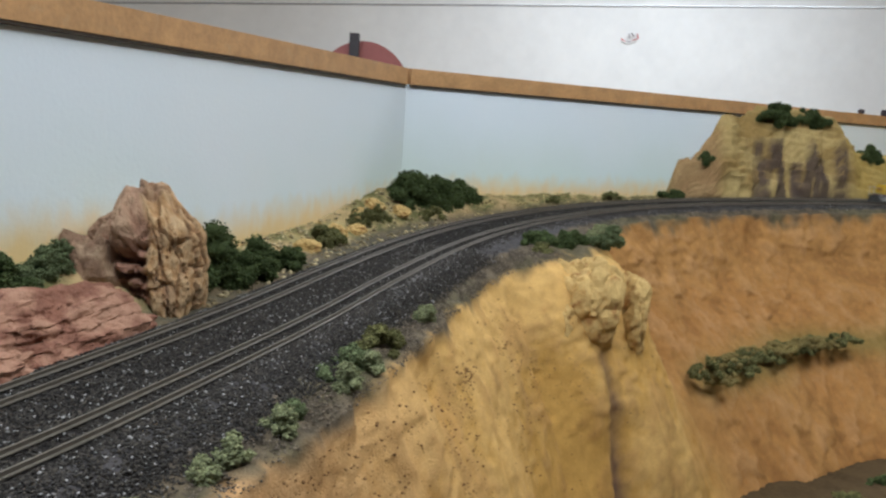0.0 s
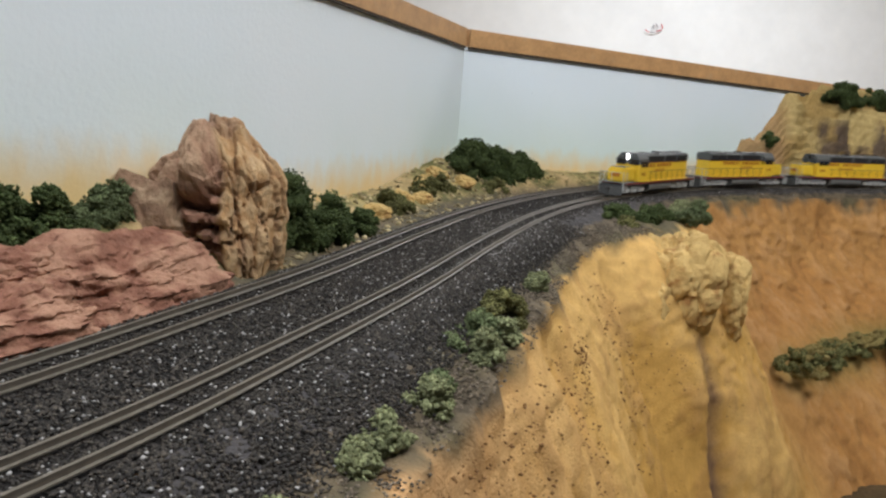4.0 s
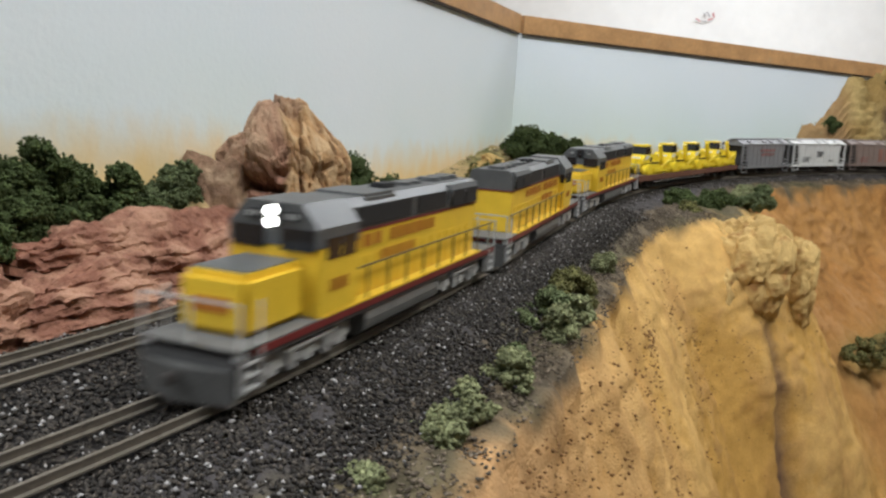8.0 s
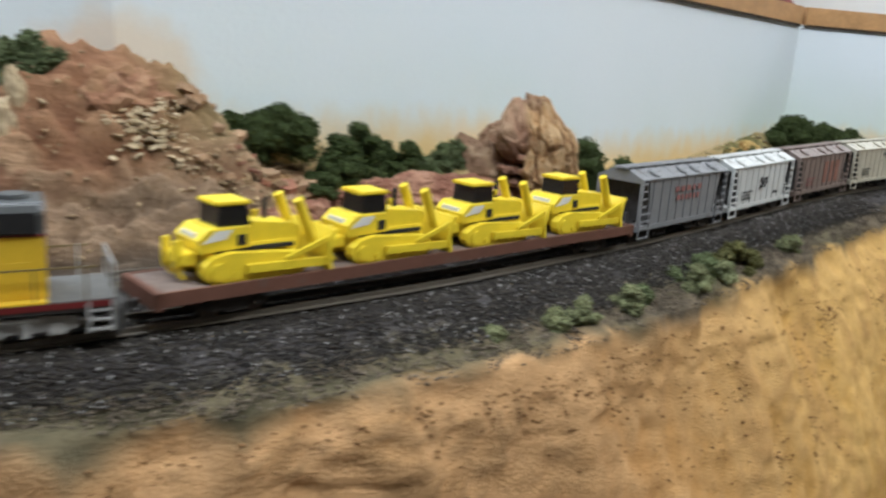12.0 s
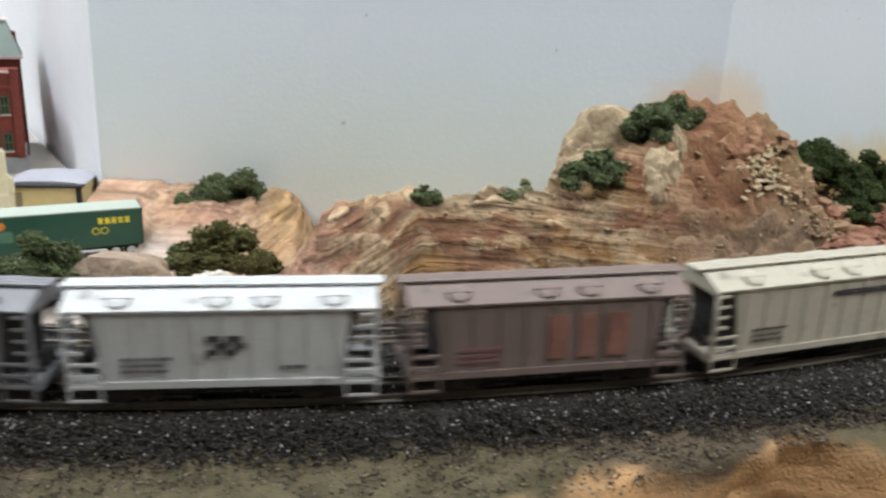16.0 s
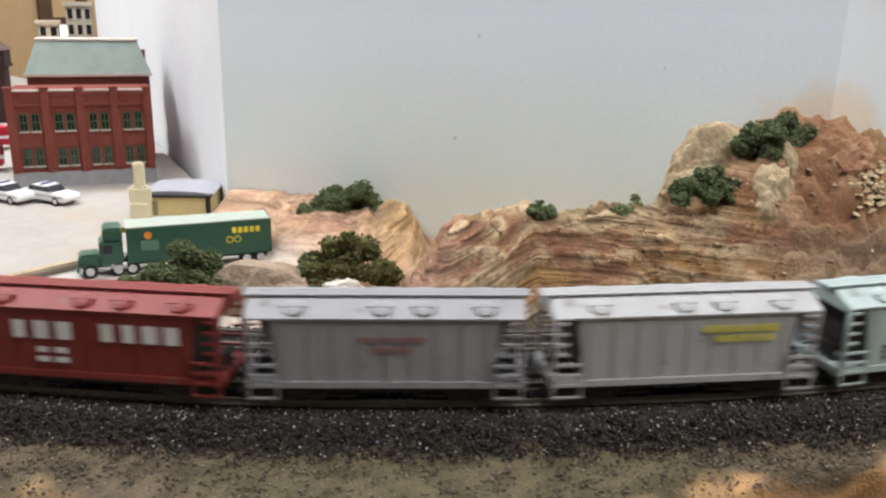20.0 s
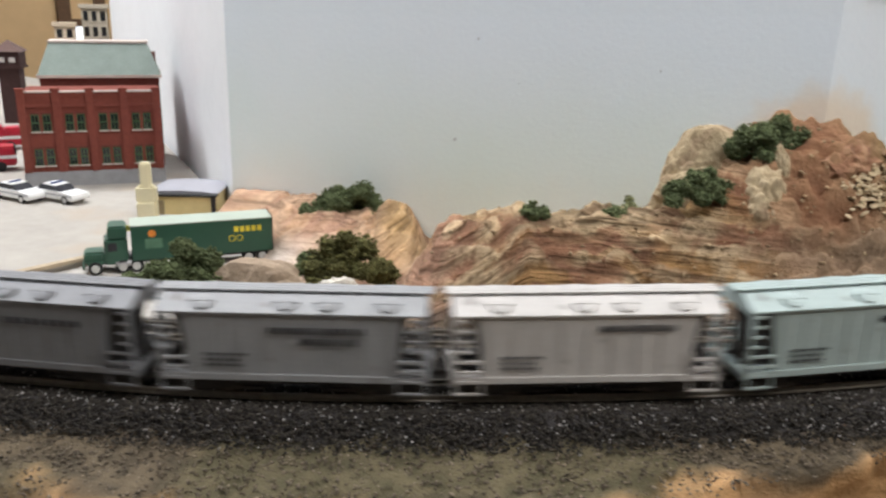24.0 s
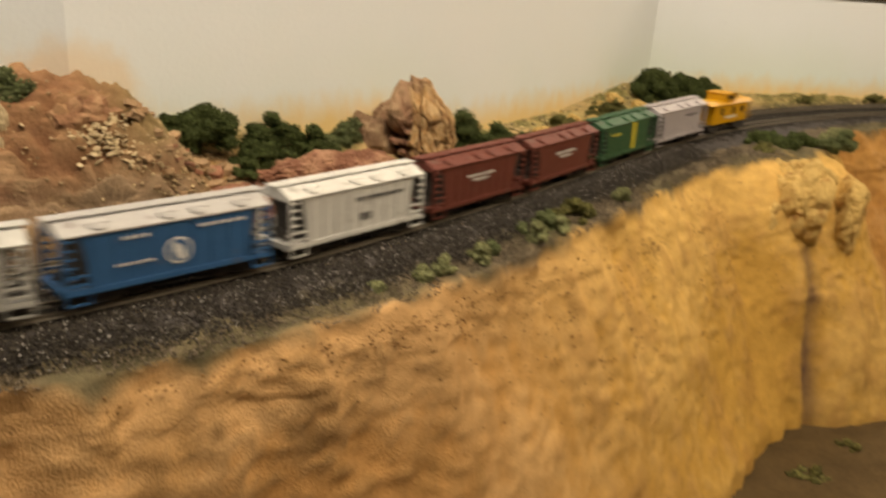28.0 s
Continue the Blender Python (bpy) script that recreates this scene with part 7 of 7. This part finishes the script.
    prism(bm, [(-.0155, .0118), (-.0162, .0085), (-.0155, .0052), (-.0120, .0022), (.0120, .0022), (.0155, .0052), (.0162, .0085), (.0155, .0118)], -.034, .034, "x")
    part("fuel_tank", bm, mat("tank_grey", (0.13, 0.13, 0.125), 0.4, 0.3, 120.0), c, "weathered grey fuel tank")
    for y in (-1, 1):
        bars(c, [(-.036 * y - .020, -.036 * y + .020, .0338, .0044, 5), (.012 * y - .022, .012 * y + .022, .0338, .0044, 7), (-.018, .014, .0275, .0036, 6)], y * .0127, letter_red)
        bars(c, [(-.055 - .006, -.055 + .006, .0240, .0040, 4)], y * .0167, letter_red, "cab_number_bars")
        board = part("number_board", boxes((.0682, .0692, min(y * .0046, y * .0098), max(y * .0046, y * .0098), .0462, .0492)), black_mat, c)
        for k in range(3):
            part("number_bar", boxes((.0691, .0694, y * .0072 + (k - 1) * .0015 - .0005, y * .0072 + (k - 1) * .0015 + .0005, .0468, .0486)), pale_digits, board)
    for x in (-.068, .068):
        bogie(c, x, (-.0205, 0.0, .0205), "loco_frame", loco_frame, silver_mat)
    couplers(c, .1085)
    return c


LOCOS = [make_loco("yellow and grey six-axle diesel locomotive with lit headlights", True), make_loco("yellow and grey diesel locomotive running long hood first", False), make_loco("yellow and grey diesel locomotive ahead of the flat car", False)]


# flat car and its load
def make_flat():
    c = tagged(new("flat_car"), "long weathered brown flat car loaded with bulldozers", "flat car")
    fm = paint("flat_car_brown", (0.14, 0.065, 0.045))
    deck = mat("flat_car_deck", (0.17, 0.13, 0.11), 0.85, 0.3, 150.0, 0.3, 700.0)
    part("deck", boxes((-.152, .152, -.0160, .0160, .0135, .0150)), deck, c)
    for y in (-1, 1):
        part("side_sill", boxes((-.153, .153, min(y * .0152, y * .0168), max(y * .0152, y * .0168), .0098, .0154)), fm, c)
    part("centre_sill", boxes((-.150, .150, -.004, .004, .0065, .0135)), under_mat, c)
    for e in (-1, 1):
        part("end_sill", boxes((min(e * .1505, e * .1535), max(e * .1505, e * .1535), -.0168, .0168, .0085, .0154)), fm, c)
    for x in (-.118, .118):
        bogie(c, x, (-.0100, .0100), "freight_frame", freight_frame, under_mat)
    couplers(c, .1530)
    return c


dozer_paint = mat("dozer_yellow", (0.78, 0.60, 0.03), 0.45, 0.10, 150.0, spec=0.4)


def make_dozer():
    """Built facing +x, standing on z = 0."""
    c = tagged(new("bulldozer"), "bright yellow crawler bulldozer model chained on the flat car", "bulldozer", "bulldozers on the flat car")
    for y in (-1, 1):
        bm = bmesh.new()
        prism(bm, [(-.026, .004), (-.024, .0012), (-.020, 0.0), (.016, 0.0), (.020, .0012), (.022, .004), (.021, .0075), (.018, .0095), (-.014, .0120), (-.022, .0105), (-.0255, .0075)], y * .0085, y * .0138)
        t = part("crawler", bm, dozer_paint, c)
        for x in (-.0195, .0160):
            piece("idler", "dozer_idler", lambda: cyl(bmesh.new(), (0, 0, 0), .0036, .0012, "y", 16), dozer_paint, t, pose(x, y * .0141, .0048))
        for i in range(5):
            piece("roller", "dozer_roller", lambda: cyl(bmesh.new(), (0, 0, 0), .0016, .0010, "y", 10), dozer_paint, t, pose(-.012 + i * .0056, y * .0140, .0026))
        for i in range(13):
            piece("track_shoe", "dozer_shoe", lambda: boxes((0, .0012, -.0028, .0028, -.0001, .0007)), mat("dozer_shoe", (0.45, 0.31, 0.03), 0.6, 0.2), t, pose(-.022 + i * .0033, y * .01125, 0))
    part("chassis", boxes((-.024, .020, -.0085, .0085, .0040, .0140), bevel=0.0006), dozer_paint, c)
    bm = bmesh.new()
    prism(bm, [(-.002, .0130), (.021, .0120), (.0215, .0190), (.018, .0205), (-.002, .0225)], -.0068, .0068)
    part("engine_hood", bm, dozer_paint, c)
    bm = bmesh.new()
    prism(bm, [(-.026, .0120), (-.004, .0130), (-.004, .0215), (-.022, .0215), (-.027, .0170)], -.0105, .0105)
    part("rear_body", bm, dozer_paint, c)
    for y in (-1, 1):
        part("vent", boxes((-.010, -.006, y * .0106 - .0003, y * .0106 + .0003, .0140, .0185)), black_mat, c)
    bm = bmesh.new()
    prism(bm, [(-.0175, .0215), (-.0030, .0215), (-.0045, .0300), (-.0165, .0300)], -.0078, .0078)
    part("cab", bm, glass_mat, c, "black glazed cab")
    part("cab_roof", boxes((-.0185, -.0025, -.0086, .0086, .0300, .0318), bevel=0.0006), dozer_paint, c)
    part("exhaust", cyl(bmesh.new(), (.010, .003, .0250), .0011, .010, "z", 10), black_mat, c)
    for y in (-1, 1):
        bm = bmesh.new()
        prism(bm, [(-.0250, .0160), (-.0190, .0208), (-.0120, .0208), (-.0150, .0172)], y * .0105 - .0003, y * .0105 + .0004)
        part("side_decal", bm, white_mark, c, "pale lettered panel on the rear fender")
        bm = bmesh.new()
        prism(bm, [(.0100, .0062), (.0310, .0130), (.0310, .0155), (.0100, .0082)], y * .0146, y * .0158)
        part("brace", bm, dozer_paint, c)
        # black box in place of the shade between crawler and body
        part("track_gap", boxes((-.019, .017, min(y * .0084, y * .0100), max(y * .0084, y * .0100), .0112, .0128)), black_mat, c, "black box that stands for the shaded gap over the crawler")
        part("work_lamp", boxes((-.0015, .0012, y * .0060 - .0012, y * .0060 + .0012, .0245, .0275), bevel=0.0004), dozer_paint, c)
        bm = cyl(bmesh.new(), (0, 0, 0), .0024, .020, "z", 12)
        ob = part("lift_cylinder", bm, dozer_paint, c)
        ob.matrix_basis = pose(.0235, y * .0080, .0215, 0, -24, 0)
        bm = bmesh.new()
        prism(bm, [(-.008, .0035), (.030, .0025), (.031, .0060), (-.008, .0070)], y * .0142, y * .0160)
        part("push_arm", bm, dozer_paint, c)
    bm = bmesh.new()
    prism(bm, [(.0310, .0005), (.0330, .0005), (.0315, .0070), (.0330, .0145), (.0350, .0180), (.0330, .0182), (.0302, .0120), (.0298, .0060)], -.0170, .0170)
    part("blade", bm, dozer_paint, c)
    part("ripper_beam", boxes((-.0335, -.026, -.0080, .0080, .0070, .0120), bevel=0.0006), dozer_paint, c)
    for y in (-.005, .005):
        bm = bmesh.new()
        prism(bm, [(-.0345, .0170), (-.0315, .0170), (-.0315, .0040), (-.0290, .0005), (-.0320, .0020), (-.0345, .0060)], y - .0010, y + .0010)
        part("ripper_tooth", bm, dozer_paint, c)
    part("decal", boxes((-.0265, -.0255, -.0060, .0060, .0150, .0195)), white_mark, c, "pale plate on the rear")
    return c


FLAT = make_flat()
DOZERS = [make_dozer()]
for i in range(3):
    DOZERS.append(copy_thing(DOZERS[0], pose(0, 0, 0)))

# ---- the train's run: place of the first coupler along the track by seconds ----
RUN = ((-1.0, 3.755), (0.0, 3.55), (3.0, 2.938), (7.6, 1.967), (8.0, 1.886), (9.6, 1.548), (11.0, 1.262), (12.3, .985), (13.0, .842), (15.5, .324), (16.0, .224), (17.0, .027), (18.0, -.141), (18.5, -.218), (19.0, -.293),
       (20.0, -.443), (21.0, -.607), (21.5, -.697), (23.5, -1.065), (24.0, -1.158), (25.0, -1.345), (26.0, -1.526), (27.0, -1.695), (28.0, -1.868), (29.0, -2.045))


def run_at(t):
    a = np.array(RUN)
    w = np.linspace(-0.4, 0.4, 9)
    return float(np.mean(np.interp(np.asarray(t) + w, a[:, 0], a[:, 1])))


def stand(s, half, back=False, lift=0.0, shift=0.0):
    """The pose of a car whose trucks stand half a length either side of s on the front track, its front towards the town."""
    a, b = on_track(s - half), on_track(s + half)
    x = Vector(a - b).normalized()
    if back:
        x = -x
    y = Vector((0, 0, 1)).cross(x).normalized()
    z = x.cross(y)
    mid = Vector((a + b) / 2) + z * lift + x * shift
    return Matrix(((x.x, y.x, z.x, mid.x), (x.y, y.y, z.y, mid.y), (x.z, y.z, z.z, mid.z), (0, 0, 0, 1)))


LOCO_PITCH, FLAT_PITCH, CAR_PITCH = 0.2375, 0.309, 0.1352


def motions():
    times = [i * 0.5 for i in range(57)]
    for i, loco in enumerate(LOCOS):
        walk(loco, [(t, stand(run_at(t) + LOCO_PITCH * (i + 0.5), 0.068, i == 1)) for t in times])
    f = LOCO_PITCH * 3 + FLAT_PITCH / 2
    walk(FLAT, [(t, stand(run_at(t) + f, 0.118)) for t in times])
    for i, dozer in enumerate(DOZERS):
        walk(dozer, [(t, stand(run_at(t) + f, 0.118, True, 0.0151, -0.107 + i * 0.0715)) for t in times])
    first = LOCO_PITCH * 3 + FLAT_PITCH
    for i, car in enumerate(CARS):
        walk(car, [(t, stand(run_at(t) + first + CAR_PITCH * (i + 0.5) - (0.008 if i == 25 else 0), 0.0425)) for t in times])


motions()
